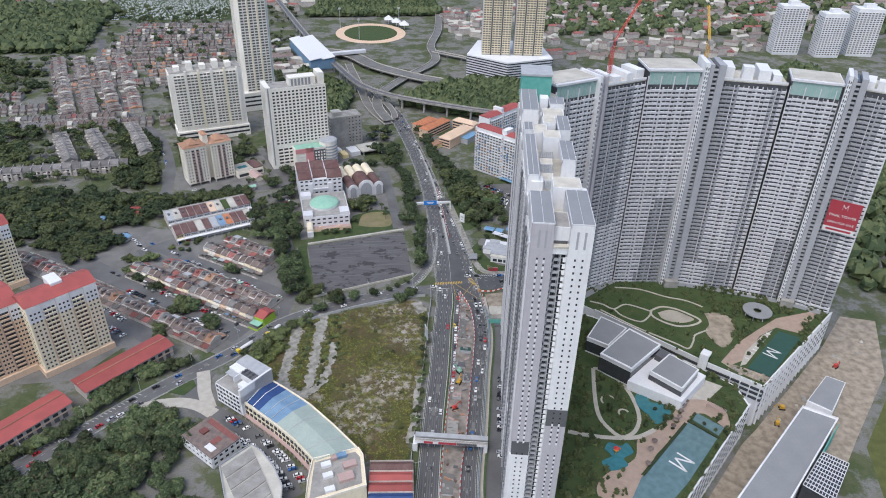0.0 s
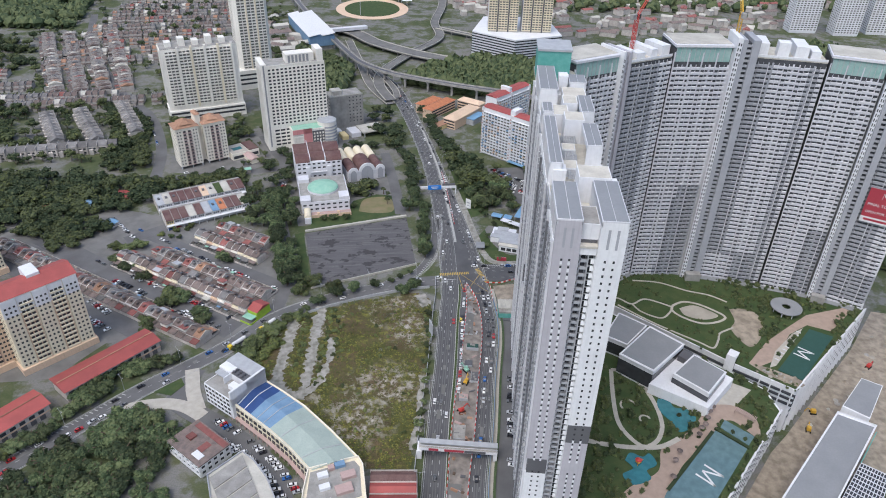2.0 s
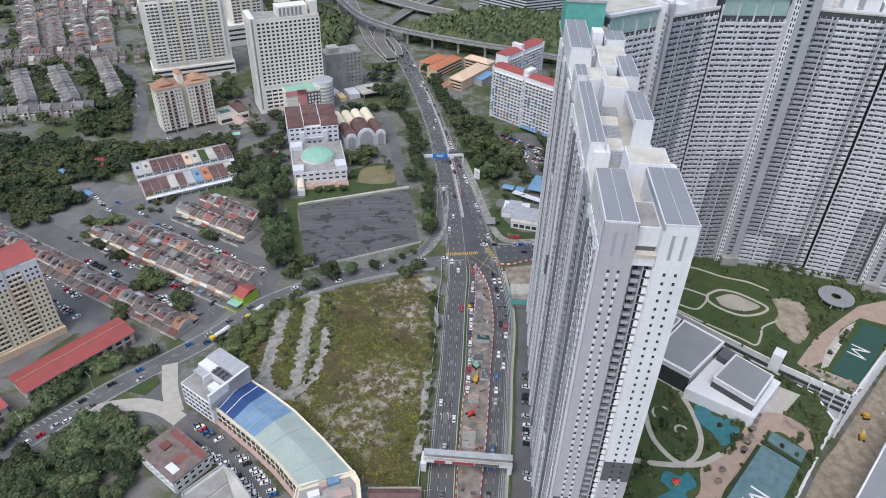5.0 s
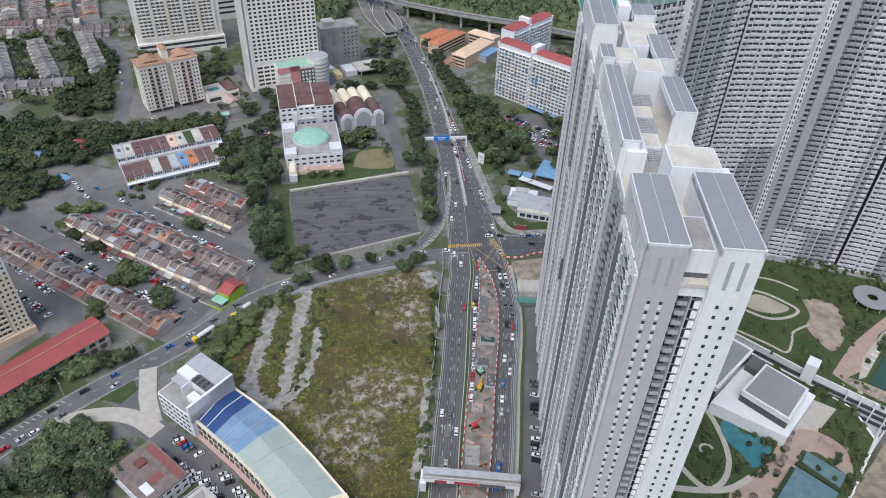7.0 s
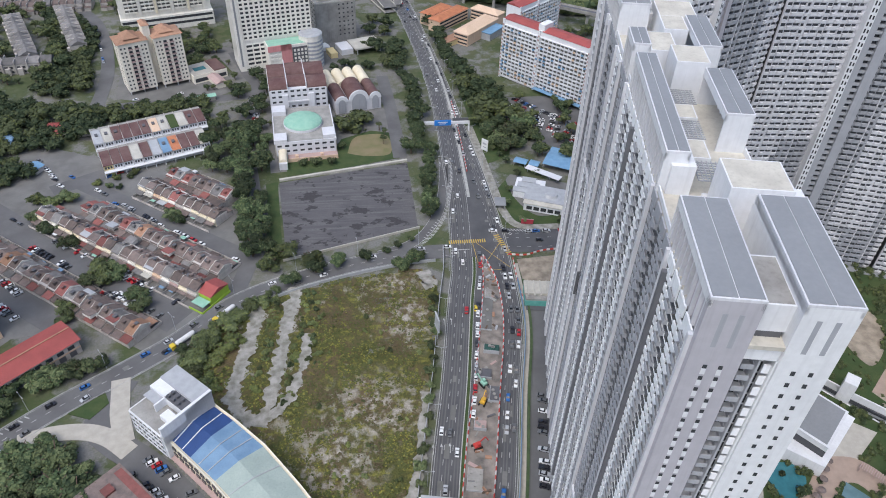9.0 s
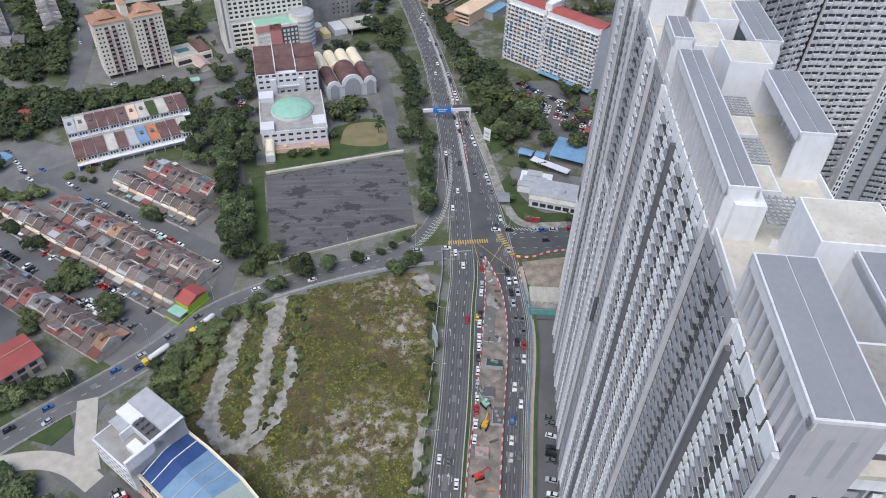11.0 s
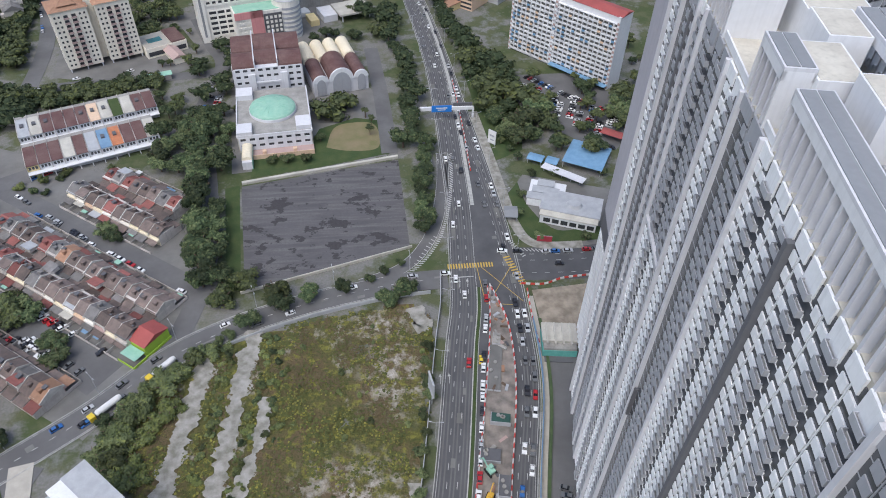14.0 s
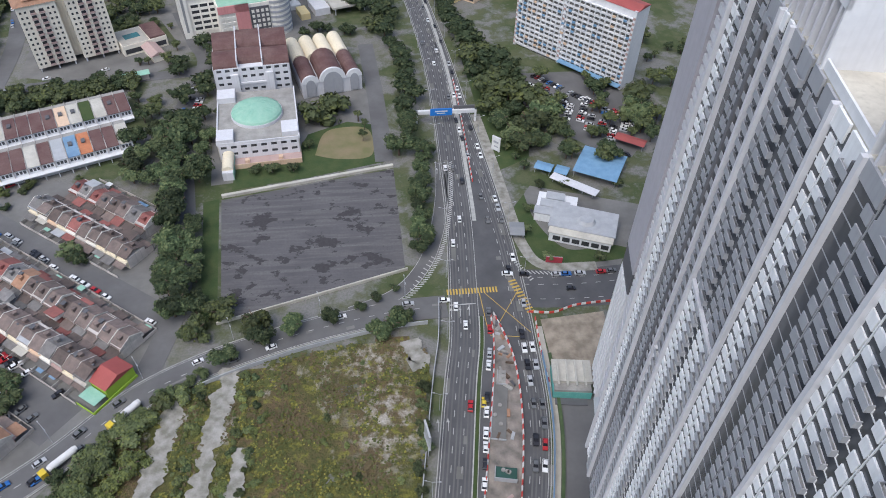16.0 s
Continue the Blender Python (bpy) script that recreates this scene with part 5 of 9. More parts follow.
wing("s1", (70, -93), (97, -82), 22, 0, 176, lambda u, v: u > 0.3, None, True, seed=2)
pylon((96.5, -83), (102.5, -80.5), 178, ("mauve_wall", "white_wall"))
wing("s2", (102, -80.5), (131, -69.5), 22, 0, 172, lambda u, v: u > 0.72 or (v < 0.45 and u > 0.3), None, False, seed=3)
wing("s3", (131.5, -71), (162.5, -73.5), 24, 0, 177, lambda u, v: (v > 0.55) or u < 0.35 + 0.3 * v, None, True, seed=4)
pylon((162.5, -75), (174.5, -77.5), 182, ("grey_wall", "white_wall"))
wing("s4", (174.5, -76), (209, -88.5), 22, 0, 173, lambda u, v: (0.28 < u < 0.72 and v > 0.3) or (u < 0.5 and v < 0.28) or u > 0.9, None, False, seed=5)
wing("s5", (209, -91), (233, -103), 24, 0, 176, lambda u, v: (v > 0.45) or u < 0.55, None, True, seed=6)
pylon((233, -104.5), (241.5, -110), 182, ("grey_wall", "white_wall"))
wing("s6", (241.5, -107.5), (259, -121.5), 24, 0, 176, lambda u, v: (u > 0.55 and v > 0.3) or v < 0.2, None, False, seed=7)


def banner():
    a, b = (243.5, -109.8), (257, -120.6)
    l = math.hypot(b[0] - a[0], b[1] - a[1])
    yaw = math.degrees(math.atan2(b[1] - a[1], b[0] - a[0]))
    t = thing("banner", a[0], a[1], 88, yaw, "large red sales banner hung on the tower facade", "banner")
    part("cloth", Shape().box(0, l, -1.5, -1.25, 3.5, 21), "banner_red", t)
    part("white_strip", Shape().box(0, l, -1.5, -1.25, 0, 3.5), "barrier_white", t)
    s = Shape()
    s.box(l * 0.1, l * 0.9, -1.54, -1.5, 1.2, 2.5)
    part("number_bar", s, "banner_red", t, "illegible contact line")
    s = Shape()
    for x0, z0, x1, z1 in ((0.42, 15.5, 0.42, 19), (0.42, 19, 0.5, 16.8), (0.5, 16.8, 0.58, 19), (0.58, 19, 0.58, 15.5)):
        s.beam((x0 * l, -1.55, z0), (x1 * l, -1.55, z1), 0.12, 0.35)
    part("emblem", s, "barrier_white", t, "white zigzag emblem")
    for txt, z, size in (("FINAL TOWER", 10.6, 2.3), ("OPEN FOR SALE", 6.0, 2.05)):
        c = bpy.data.curves.new("lettering", "FONT")
        c.body, c.size, c.align_x, c.extrude = txt, size, "CENTER", 0.02
        o = new("lettering", c)
        o.data.materials.append(M["barrier_white"])
        o.parent = t
        o.matrix_local = pose(l / 2, -1.56, z, 90, 0, 0)


banner()
# ---- podium with gardens, pools and halls ----
LOW, TOP = 26.0, 30.0
UPPER = [(92, -84), (108, -102), (156, -159), (167, -170), (180, -183), (262, -121), (240, -100), (133, -64)]
LOWER = [(58, -120), (92, -92), (108, -104), (156, -161), (168, -176), (168, -192), (119, -237), (70, -282), (44, -292), (34, -255), (48, -200)]
t = thing("podium", 0, 0, 0, 0, "white car-park podium with long slot openings", "podium")
part("lower_deck", Shape().prism(LOWER, 0, LOW), "white_wall", t)
part("upper_deck", Shape().prism(UPPER, 0, TOP), "white_wall", t)
# dark strips laid on the walls stand for the shaded slot openings
s = Shape()
for k in range(5):
    z = 6 + k * 4.3
    s.strip(rail([(168, -192), (119, -237), (70, -282)], 0.0), 0.7, z + 1.3, 1.3)
    if k < 4:
        s.strip([(180, -183), (262, -121)], 0.7, z + 5.3, 1.3)
part("slot_opening", s, "window_glass", t, "long dark parking slots")
s = Shape()
for z in (19.5, 23.0, 26.2):
    s.strip([(111, -107), (156, -160), (167, -171), (180, -184)], 0.7, z + 1.6, 1.4)
part("slot_opening", s, "window_glass", t, "dark louvred slots")
s = Shape()
for x, y, h in along([(168, -192), (119, -237), (70, -282)], 5.5):
    s.obox(x, y, 0, LOW + 1.0, 0.6, 1.0, h)
for x, y, h in along([(167, -171), (180, -184), (262, -121)], 5.5):
    s.obox(x, y, 0, TOP + 1.0, 0.6, 1.0, h)
part("pier", s, "white_wall", t, "", "stuff")
part("parapet", Shape().strip([(168, -192), (119, -237), (70, -282)], 0.5, LOW + 1.1, 1.1).strip([(108, -102), (156, -159), (180, -183), (262, -121)], 0.6, TOP + 1.0, 1.0), "white_wall", t)
part("east_side_wall", Shape().box(0, 1, 0, 1, 0, 1), "dark_wall", t).matrix_local = pose(60, -262, 6, 0, 0, 60) @ Matrix.Diagonal((20, 0.6, 19.8, 1))
inset = lambda poly, k: [(sum(p[0] for p in poly) / len(poly) * k + x * (1 - k), sum(p[1] for p in poly) / len(poly) * k + y * (1 - k)) for x, y in poly]
structure("garden_lower", Shape().prism(inset(LOWER, 0.015), LOW, LOW + 0.15), "lawn", "planted garden on the lower podium deck", "garden")
structure("garden_upper", Shape().prism(inset(UPPER, 0.015), TOP, TOP + 0.15), "lawn", "green lawn on the upper podium deck", "lawn")


def patch(name, pts, z, mat, label, category, curve=True, kind="structure"):
    return structure(name, Shape().prism(smooth(pts + pts[:1])[:-1] if curve else pts, z - 0.3, z), mat, label, category, kind)


patch("plaza_brick", [(132, -184), (145, -186), (152, -196), (147, -208), (140, -196), (132, -197), (126, -204), (108, -216), (99, -224), (92, -236), (80, -246), (66, -244), (66, -236), (74, -229), (90, -222), (97, -209), (108, -204), (120, -196)], LOW + 0.30, "paving", "reddish brick poolside paving", "paving")
patch("driveway", [(150, -168), (160, -176), (138, -192), (128, -196), (118, -203), (112, -203), (124, -194)], LOW + 0.27, "path", "pale paved garden walk", "path", False)
s = Shape()
s.strip(smooth([(91, -153), (85, -174), (82, -190), (84, -200), (89, -207), (97, -204), (103, -195), (105, -182), (104, -170), (100, -160), (94, -154), (91, -153)]), 2.2, LOW + 0.34, 0.4)
s.strip(smooth([(62, -200), (72, -204), (84, -207), (97, -208), (108, -204)]), 2.6, LOW + 0.36, 0.4)
for x, y, r in ((91, -180, 4.0), (96, -190, 2.6)):
    s.strip([(x + r * math.cos(k * 0.45), y + r * math.sin(k * 0.45)) for k in range(9)], 1.0, LOW + 0.38, 0.4)
structure("garden_path", s, "path", "curving pale concrete garden path", "path")
s = Shape()
s.strip(smooth([(145, -106), (153, -103), (161, -106), (168, -113), (172, -120), (165, -124), (155, -124), (147, -118), (143, -111), (145, -106)]), 1.5, TOP + 0.3, 0.4)
s.strip(smooth([(108, -92), (115, -96), (121, -102), (131, -98), (144, -107)]), 1.2, TOP + 0.32, 0.4)
s.strip(smooth([(121, -102), (124, -110), (133, -117), (140, -113), (144, -108)]), 1.1, TOP + 0.34, 0.4)
s.strip(smooth([(112, -102), (128, -122), (146, -140), (152, -146), (158, -140), (162, -134), (172, -130)]), 1.1, TOP + 0.36, 0.4)
s.strip(smooth([(130, -78), (146, -82), (160, -92), (172, -98), (180, -106)]), 1.1, TOP + 0.38, 0.4)
structure("lawn_path", s, "path", "thin curving paths across the lawn", "path")
structure("lawn_bed", Shape().prism(smooth([(148, -109), (158, -107), (166, -114), (168, -119), (158, -121), (149, -116), (148, -109)])[:-1], TOP, TOP + 0.25), "sand", "grey gravel bed in the lawn", "bed")
patch("bare_sand", [(178, -113), (185, -113), (192, -118), (191, -129), (183, -141), (173, -147), (170, -132), (176, -124)], TOP + 0.28, "dirt", "bare sandy patch beside the lawn", "ground")
patch("upper_plaza", [(222, -123), (252, -118), (250, -123), (228, -139), (217, -132), (202, -139), (180, -160), (171, -163), (166, -160), (185, -144), (204, -133)], TOP + 0.26, "paving", "pinkish paved upper terrace", "paving", False)
structure("paver_apron", Shape().prism([(213, -134.5), (180, -163.5), (175.7, -164.5), (185.7, -152.2), (204, -138.5)], TOP, TOP + 0.3), "path", "pale stepped stone apron beside the court", "paving")
structure("rock_bank", Shape().prism(smooth([(166, -160), (172, -163), (179, -168), (188, -177), (183, -180), (172, -170), (166, -160)])[:-1], TOP, TOP + 0.24), "dirt", "earth bank with rocks below the terrace", "bank")
structure("court", Shape().prism([(179, -167), (216, -136), (226, -144), (188, -176)], TOP, TOP + 0.55), "court_green", "dark green games court with white emblem", "court")
s = Shape()
for k in range(10):
    s.obox(183 + k * 2.8, -159 + k * 2.35, TOP, TOP + 0.6, 0.5, 2.4, 0.7)
structure("terrace_lounger", s, "pale_wall", "row of pale stone loungers by the court", "loungers", "stuff")
structure("stair_road", Shape().strip(smooth([(96, -92), (112, -82), (132, -70), (152, -69), (172, -77), (205, -91), (235, -106), (256, -122)]), 4.5, TOP + 0.42, 0.4), "slab_grey", "dark grey drive along the towers", "drive")
for z, pts, mat, n in ((LOW + 0.5, [(128, -201), (138, -214), (110, -240), (92, -254), (78, -248), (89, -234)], "pool_deep", "swimming_pool"), (LOW + 0.5, [(135.7, -194.9), (145.4, -207), (139.8, -212), (131.3, -199.6)], "pool_deep", "wading_pool")):
    ob = structure(n, Shape().prism(pts, z - 0.4, z), mat, "large teal swimming pool" if n == "swimming_pool" else "shallow grey-blue wading pool", "pool")
patch("lagoon_pool", [(108, -177), (113, -179), (114, -184), (120, -186), (122, -192), (117, -198), (110, -200), (109, -194), (106, -187), (106, -181)], LOW + 0.45, "pool_water", "free-form turquoise lagoon pool", "pool")
patch("splash_pool", [(77, -214), (81, -210), (86, -213), (90, -211.5), (91, -218), (85, -221), (85, -226), (76, -228), (73, -222), (79, -219)], LOW + 0.42, "pool_water", "blue children's splash pool", "pool")
structure("pool_hedge", Shape().strip([(128, -200), (139, -214)], 1.2, LOW + 1.3, 1.2).strip([(126, -202), (90, -233)], 1.6, LOW + 1.2, 1.0), "leaf_dark", "clipped hedge round the pool", "hedge")


def emblem(x, y, z, size, yaw):
    s = Shape()
    pts = [(-0.8, -1.0), (-0.8, 1.0), (0, -0.75), (0.8, 1.0), (0.8, -1.0)]
    for (a, b), (c, d) in zip(pts, pts[1:]):
        s.beam((a * size, b * size, 0), (c * size, d * size, 0), 0.2 * size, 0.05)
    o = structure("pool_emblem", s, "barrier_white", "white zigzag emblem on the surface", "emblem")
    o.matrix_world = pose(x, y, z, 0, 0, yaw)


emblem(200.5, -156, TOP + 0.6, 4.4, 221)
emblem(112.8, -227, LOW + 0.56, 4.9, 217)


def hall(poly, z0, z1, roof, label):
    t = thing("clubhouse", 0, 0, 0, 0, label, "clubhouse", "clubhouse pavilions")
    part("wall", Shape().prism(poly, z0, z1), "white_wall", t)
    part("glazing", Shape().prism(inset(poly, -0.008), z0 + 1.2, z1 - 2.2), "window_glass", t)
    part("roof_edge", Shape().prism(inset(poly, -0.02), z1, z1 + 0.5), "white_wall", t)
    part("roof_sheet", Shape().prism(inset(poly, 0.08), z1 + 0.5, z1 + 0.7), roof, t, "dark grey roof membrane")


hall([(91, -137), (106, -118), (118, -131), (101, -146)], LOW, 36.5, "slab_grey", "white flat-roofed clubhouse pavilion with dark glazing")
hall([(93, -155), (118, -134), (131, -151), (106, -170)], LOW, 38.5, "slab_grey", "large white clubhouse pavilion with grey roof")
hall([(116, -172), (133, -159), (144, -174), (128, -188)], LOW, 38, "slab_grey", "white clubhouse pavilion beside the pool")
part("link_slab", Shape().prism([(104, -172), (127, -192), (150, -173), (132, -150)], LOW, 32.5), "white_wall", thing("terrace_slab", 0, 0, 0, 0, "white raised terrace slab between pavilions", "terrace"))
part("louvre_screen", Shape().prism([(126, -156), (132, -151), (136, -157), (130, -162)], 32.5, 36), "dark_wall", thing("plant_screen", 0, 0, 0, 0, "dark louvred plant screen on the terrace", "screen"))
st = thing("stair_pavilion", 156, -162, LOW, 45, "white stair pavilion with a dark glass side", "pavilion")
part("wall", Shape().box(0, 6, 0, 5, 0, 10.5), "white_wall", st)
part("glass_side", Shape().box(0.5, 5.5, -0.1, 0.1, 0.5, 9), "window_glass", st)
rg = thing("ring_pavilion", 211, -118, TOP, 0, "round grey garden pavilion with open centre", "pavilion")
s = Shape()
s.v = [(r * math.cos(6.2832 * k / 28), r * math.sin(6.2832 * k / 28), z) for r, z in ((9, 3.4), (9, 3.9), (2.5, 3.9), (2.5, 3.4)) for k in range(28)]
s.f = [(i * 28 + k, i * 28 + (k + 1) % 28, ((i + 1) % 4) * 28 + (k + 1) % 28, ((i + 1) % 4) * 28 + k) for i in range(4) for k in range(28)]
s.m = [0] * len(s.f)
part("roof", s, "slab_grey", rg)
for k in range(8):
    part("post", Shape().cyl(7.5 * math.cos(k * 0.785), 7.5 * math.sin(k * 0.785), 0, 3.4, 0.25), "pale_wall", rg)
pg = thing("pergola", 143.5, -190, LOW, -50, "red-brown timber pergola by the pool", "pergola")
rafter_me = Shape().box(0, 0.25, -1.6, 1.6, 2.7, 2.9).mesh("rafter", "rose_wall")
for k in range(14):
    part("rafter", rafter_me, (), pg).location.x = k * 0.8
for x in (0.3, 5.2, 10.2):
    for y in (-1.3, 1.3):
        part("post", Shape().box(x, x + 0.2, y, y + 0.2, 0, 2.7), "rose_wall", pg)
par = Shape().cyl(0, 0, 2.2, 2.9, 1.5, 0.1, 8).cyl(0, 0, 0, 2.2, 0.06, 0.06, 6)
par_me = par.mesh("parasol", "brown_tile")
pr = random.Random(5)
for x, y in ((124, -198), (127, -194), (121, -200), (130, -190), (118, -204), (133, -187), (104, -213), (100, -218), (95, -227)):
    o = tagged(new("parasol", par_me), "small brown parasol on the terrace", "parasol", "parasols")
    o.location = (x, y, LOW + 0.3)
kp = thing("play_structure", 82, -217, LOW + 0.4, 20, "yellow and orange water play frame", "play frame")
part("frame", Shape().box(-1, 1, -1, 1, 1.5, 1.8).cyl(-0.8, -0.8, 0, 3, 0.15).cyl(0.8, 0.8, 0, 3, 0.15), "crane_yellow", kp)
part("slide", Shape().beam((1, 0, 1.7), (4, 1, 0.2), 0.8, 0.2), "orange_roof", kp)
part("canopy", Shape().cyl(0, 0, 3, 3.8, 1.6, 0.1, 8), "crane_red", kp)
# deck planting
for poly, n, r in (([(62, -130), (88, -115), (90, -150), (70, -195), (56, -200)], 34, 2.6), ([(84, -160), (103, -160), (103, -195), (90, -203), (84, -190)], 26, 2.2), ([(60, -205), (80, -207), (72, -226), (60, -240), (52, -235)], 24, 2.4), ([(50, -245), (66, -248), (90, -258), (70, -278), (48, -288)], 20, 2.4),
                   ([(108, -172), (124, -186), (106, -174), (98, -158)], 8, 2.2), ([(113, -186), (124, -187), (128, -194), (118, -200), (108, -202)], 18, 2.0), ([(150, -180), (160, -172), (167, -190), (156, -200)], 22, 1.9), ([(126, -203), (92, -232), (89, -228), (123, -200)], 16, 1.5), ([(148, -206), (164, -192), (140, -214)], 8, 1.6)):
    xs, ys = [p[0] for p in poly], [p[1] for p in poly]
    k = tries = 0
    while k < n * 0.12 and tries < 900:
        tries += 1
        p = (pr.uniform(min(xs), max(xs)), pr.uniform(min(ys), max(ys)))
        if inside(p, poly):
            k += 1
            shrub(p[0], p[1], r * pr.uniform(0.6, 1.3), pr.choice(("dark", "mid", "dark", "lime")), LOW + 0.2, "podium planting")
for poly, n, r in (([(190, -112), (202, -112), (204, -130), (194, -134)], 12, 2.2), ([(205, -96), (235, -112), (230, -116), (202, -104)], 16, 2.0), ([(172, -170), (184, -180), (188, -176), (178, -166)], 8, 1.6), ([(112, -104), (150, -148), (154, -150), (118, -102)], 10, 1.4), ([(120, -78), (150, -76), (200, -96), (196, -100), (150, -80)], 18, 1.5), ([(228, -126), (246, -122), (234, -138)], 9, 1.6)):
    xs, ys = [p[0] for p in poly], [p[1] for p in poly]
    k = tries = 0
    while k < n * 0.12 and tries < 900:
        tries += 1
        p = (pr.uniform(min(xs), max(xs)), pr.uniform(min(ys), max(ys)))
        if inside(p, poly):
            k += 1
            shrub(p[0], p[1], r * pr.uniform(0.6, 1.3), pr.choice(("dark", "mid", "lime")), TOP + 0.2, "podium planting")


def south_sheds():
    t = thing("warehouse", 0, 0, 0, 0, "long grey flat-roofed mall building beside the site", "mall")
    A = [(120, -258), (203, -190), (217, -201), (150, -258)]
    part("wall", Shape().prism(A, 0, 19), "white_wall", t)
    part("parapet", Shape().strip(A + A[:1], 0.8, 20.2, 1.4), "white_wall", t)
    part("roof_sheet", Shape().prism(inset(A, 0.03), 19, 19.3), "slab_grey", t, "dark grey roof membrane")
    B = [(207, -187), (231, -168), (239, -175), (216, -197)]
    part("annex", Shape().prism(B, 0, 20.5), "white_wall", t)
    part("annex_roof", Shape().prism(inset(B, 0.06), 20.5, 20.8), "slab_grey", t)
    C = [(173, -240), (196, -221), (205, -230), (182, -252)]
    part("glass_roof", Shape().prism(C, 0, 17), "window_glass", t)
    s = Shape()
    for k in range(11):
        f = k / 10
        a, b = Vector(C[0]).lerp(Vector(C[1]), f), Vector(C[3]).lerp(Vector(C[2]), f)
        s.beam((a.x, a.y, 17.3), (b.x, b.y, 17.3), 0.3, 0.4)
        a, b = Vector(C[0]).lerp(Vector(C[3]), f), Vector(C[1]).lerp(Vector(C[2]), f)
        s.beam((a.x, a.y, 17.3), (b.x, b.y, 17.3), 0.3, 0.4)
    part("roof_grid", s, "pale_wall", t, "pale steel roof grid")
    part("scaffold_net", Shape().strip([(218, -202), (197, -220)], 0.4, 16, 14), "net_teal", t)
    r = random.Random(2)
    for k in range(60):
        f = r.random()
        x, y = 178 + f * 110 + r.uniform(0, 20), -192 + f * 88 + r.uniform(-20, -2)
        o = thing("building_rubble", x, y, 0.05, r.uniform(0, 360), "heap of building material on the sand", "rubble", "site rubble")
        n = Shape().cyl(0, 0, 0, r.uniform(0.4, 1.2), r.uniform(0.8, 2.2), 0.3, 7)
        part("heap", n, r.choice(("concrete", "sand", "dirt", "dirt", "pale_concrete")), o)
    for x, y, c in ((262, -140, "crane_red"), (206, -172, "crane_yellow"), (196, -184, "crane_yellow")):
        o = thing("digger", x, y, 0.05, r.uniform(0, 360), "small tracked digger on the site", "digger", "site diggers")
        part("cab", Shape().box(-1.2, 1.2, -1, 1, 0.9, 2.8), c, o)
        part("track", Shape().box(-1.8, 1.8, -1.3, -0.8, 0, 0.9).box(-1.8, 1.8, 0.8, 1.3, 0, 0.9), "tyre", o)
        part("arm", Shape().beam((1, 0, 2), (3.5, 0, 3.6), 0.3, 0.4).beam((3.5, 0, 3.6), (4.8, 0, 0.8), 0.3, 0.3), c, o)


south_sheds()


# dense beds of the podium garden, too thick to count
br = random.Random(31)
BED_SRC = [leaf_cloud(br, [(br.uniform(-0.5, 0.5), br.uniform(-0.5, 0.5), br.uniform(0.2, 0.6), br.uniform(0.35, 0.6)) for _ in range(3)], 24, 0.17) for _ in range(6)]
HARD_LOW = [[(126, -198), (140, -214), (110, -242), (92, -256), (76, -250), (88, -236)], [(135, -193), (147, -207), (140, -214), (130, -200)], [(108, -177), (113, -179), (122, -190), (117, -198), (110, -200), (106, -187)], [(72, -222), (80, -209), (92, -212), (91, -219), (84, -228), (75, -229)],
            [(90, -137), (106, -117), (151, -173), (127, -192), (104, -172), (92, -156)], [(150, -166), (162, -176), (138, -192), (128, -198), (112, -206), (124, -194)], [(132, -184), (145, -186), (150, -196), (142, -200), (132, -197)], [(126, -202), (100, -224), (90, -238), (72, -240), (90, -222), (108, -206)]]
HARD_TOP = [[(176, -167), (216, -133), (228, -144), (187, -178)], [(222, -122), (253, -117), (228, -140), (202, -140), (180, -161), (166, -160), (204, -133)], [(178, -113), (192, -118), (191, -129), (183, -141), (173, -147), (170, -132)], [(147, -109), (158, -106), (170, -118), (158, -122), (149, -117)]]
WALKS = [q for line in ([(91, -153), (85, -174), (82, -190), (84, -200), (89, -207), (97, -204), (103, -195), (105, -182), (104, -170), (100, -160), (94, -154)], [(62, -200), (72, -204), (84, -207), (97, -208), (108, -204)], [(145, -106), (153, -103), (161, -106), (168, -113), (172, -120), (165, -124), (155, -124), (147, -118), (143, -111), (145, -106)], [(108, -92), (115, -96), (121, -102), (131, -98), (144, -107)],
                         [(121, -102), (124, -110), (133, -117), (140, -113), (144, -108)], [(112, -102), (128, -122), (146, -140), (152, -146), (158, -140), (172, -130)], [(130, -78), (146, -82), (160, -92), (172, -98), (180, -106)]) for q in along(smooth(line), 1.0)]
beds = Shape()
for deck, z, n, hard in ((LOWER, LOW, 800, HARD_LOW), (UPPER, TOP, 520, HARD_TOP)):
    xs, ys = [p[0] for p in deck], [p[1] for p in deck]
    k = tries = 0
    while k < n and tries < 12000:
        tries += 1
        x, y = br.uniform(min(xs), max(xs)), br.uniform(min(ys), max(ys))
        if not inside((x, y), deck) or any(inside((x, y), h) for h in hard) or any((x - q[0]) ** 2 + (y - q[1]) ** 2 < 4.5 for q in WALKS):
            continue
        lump = noise.noise(Vector((x * 0.07, y * 0.07, 4)))
        if z == TOP and (x < 186 and lump < 0.05 and br.random() < 0.90):
            continue
        k += 1
        kind = br.choice((0, 1, 1)) if lump < 0.15 else 1
        src = br.choice(BED_SRC)
        r = br.uniform(1.1, 2.4) * (1.4 if br.random() < 0.2 else 1.0) * (0.6 if z == TOP and x < 186 else 1.0)
        tall = br.choice((0.9, 1.1, 1.3, 1.9)) if z == LOW else 1.0
        beds.add([(x + r * p, y + r * q, z + r * w * tall) for p, q, w in src.v], src.f)
        beds.m[-len(src.f):] = [m + kind for m in src.m]
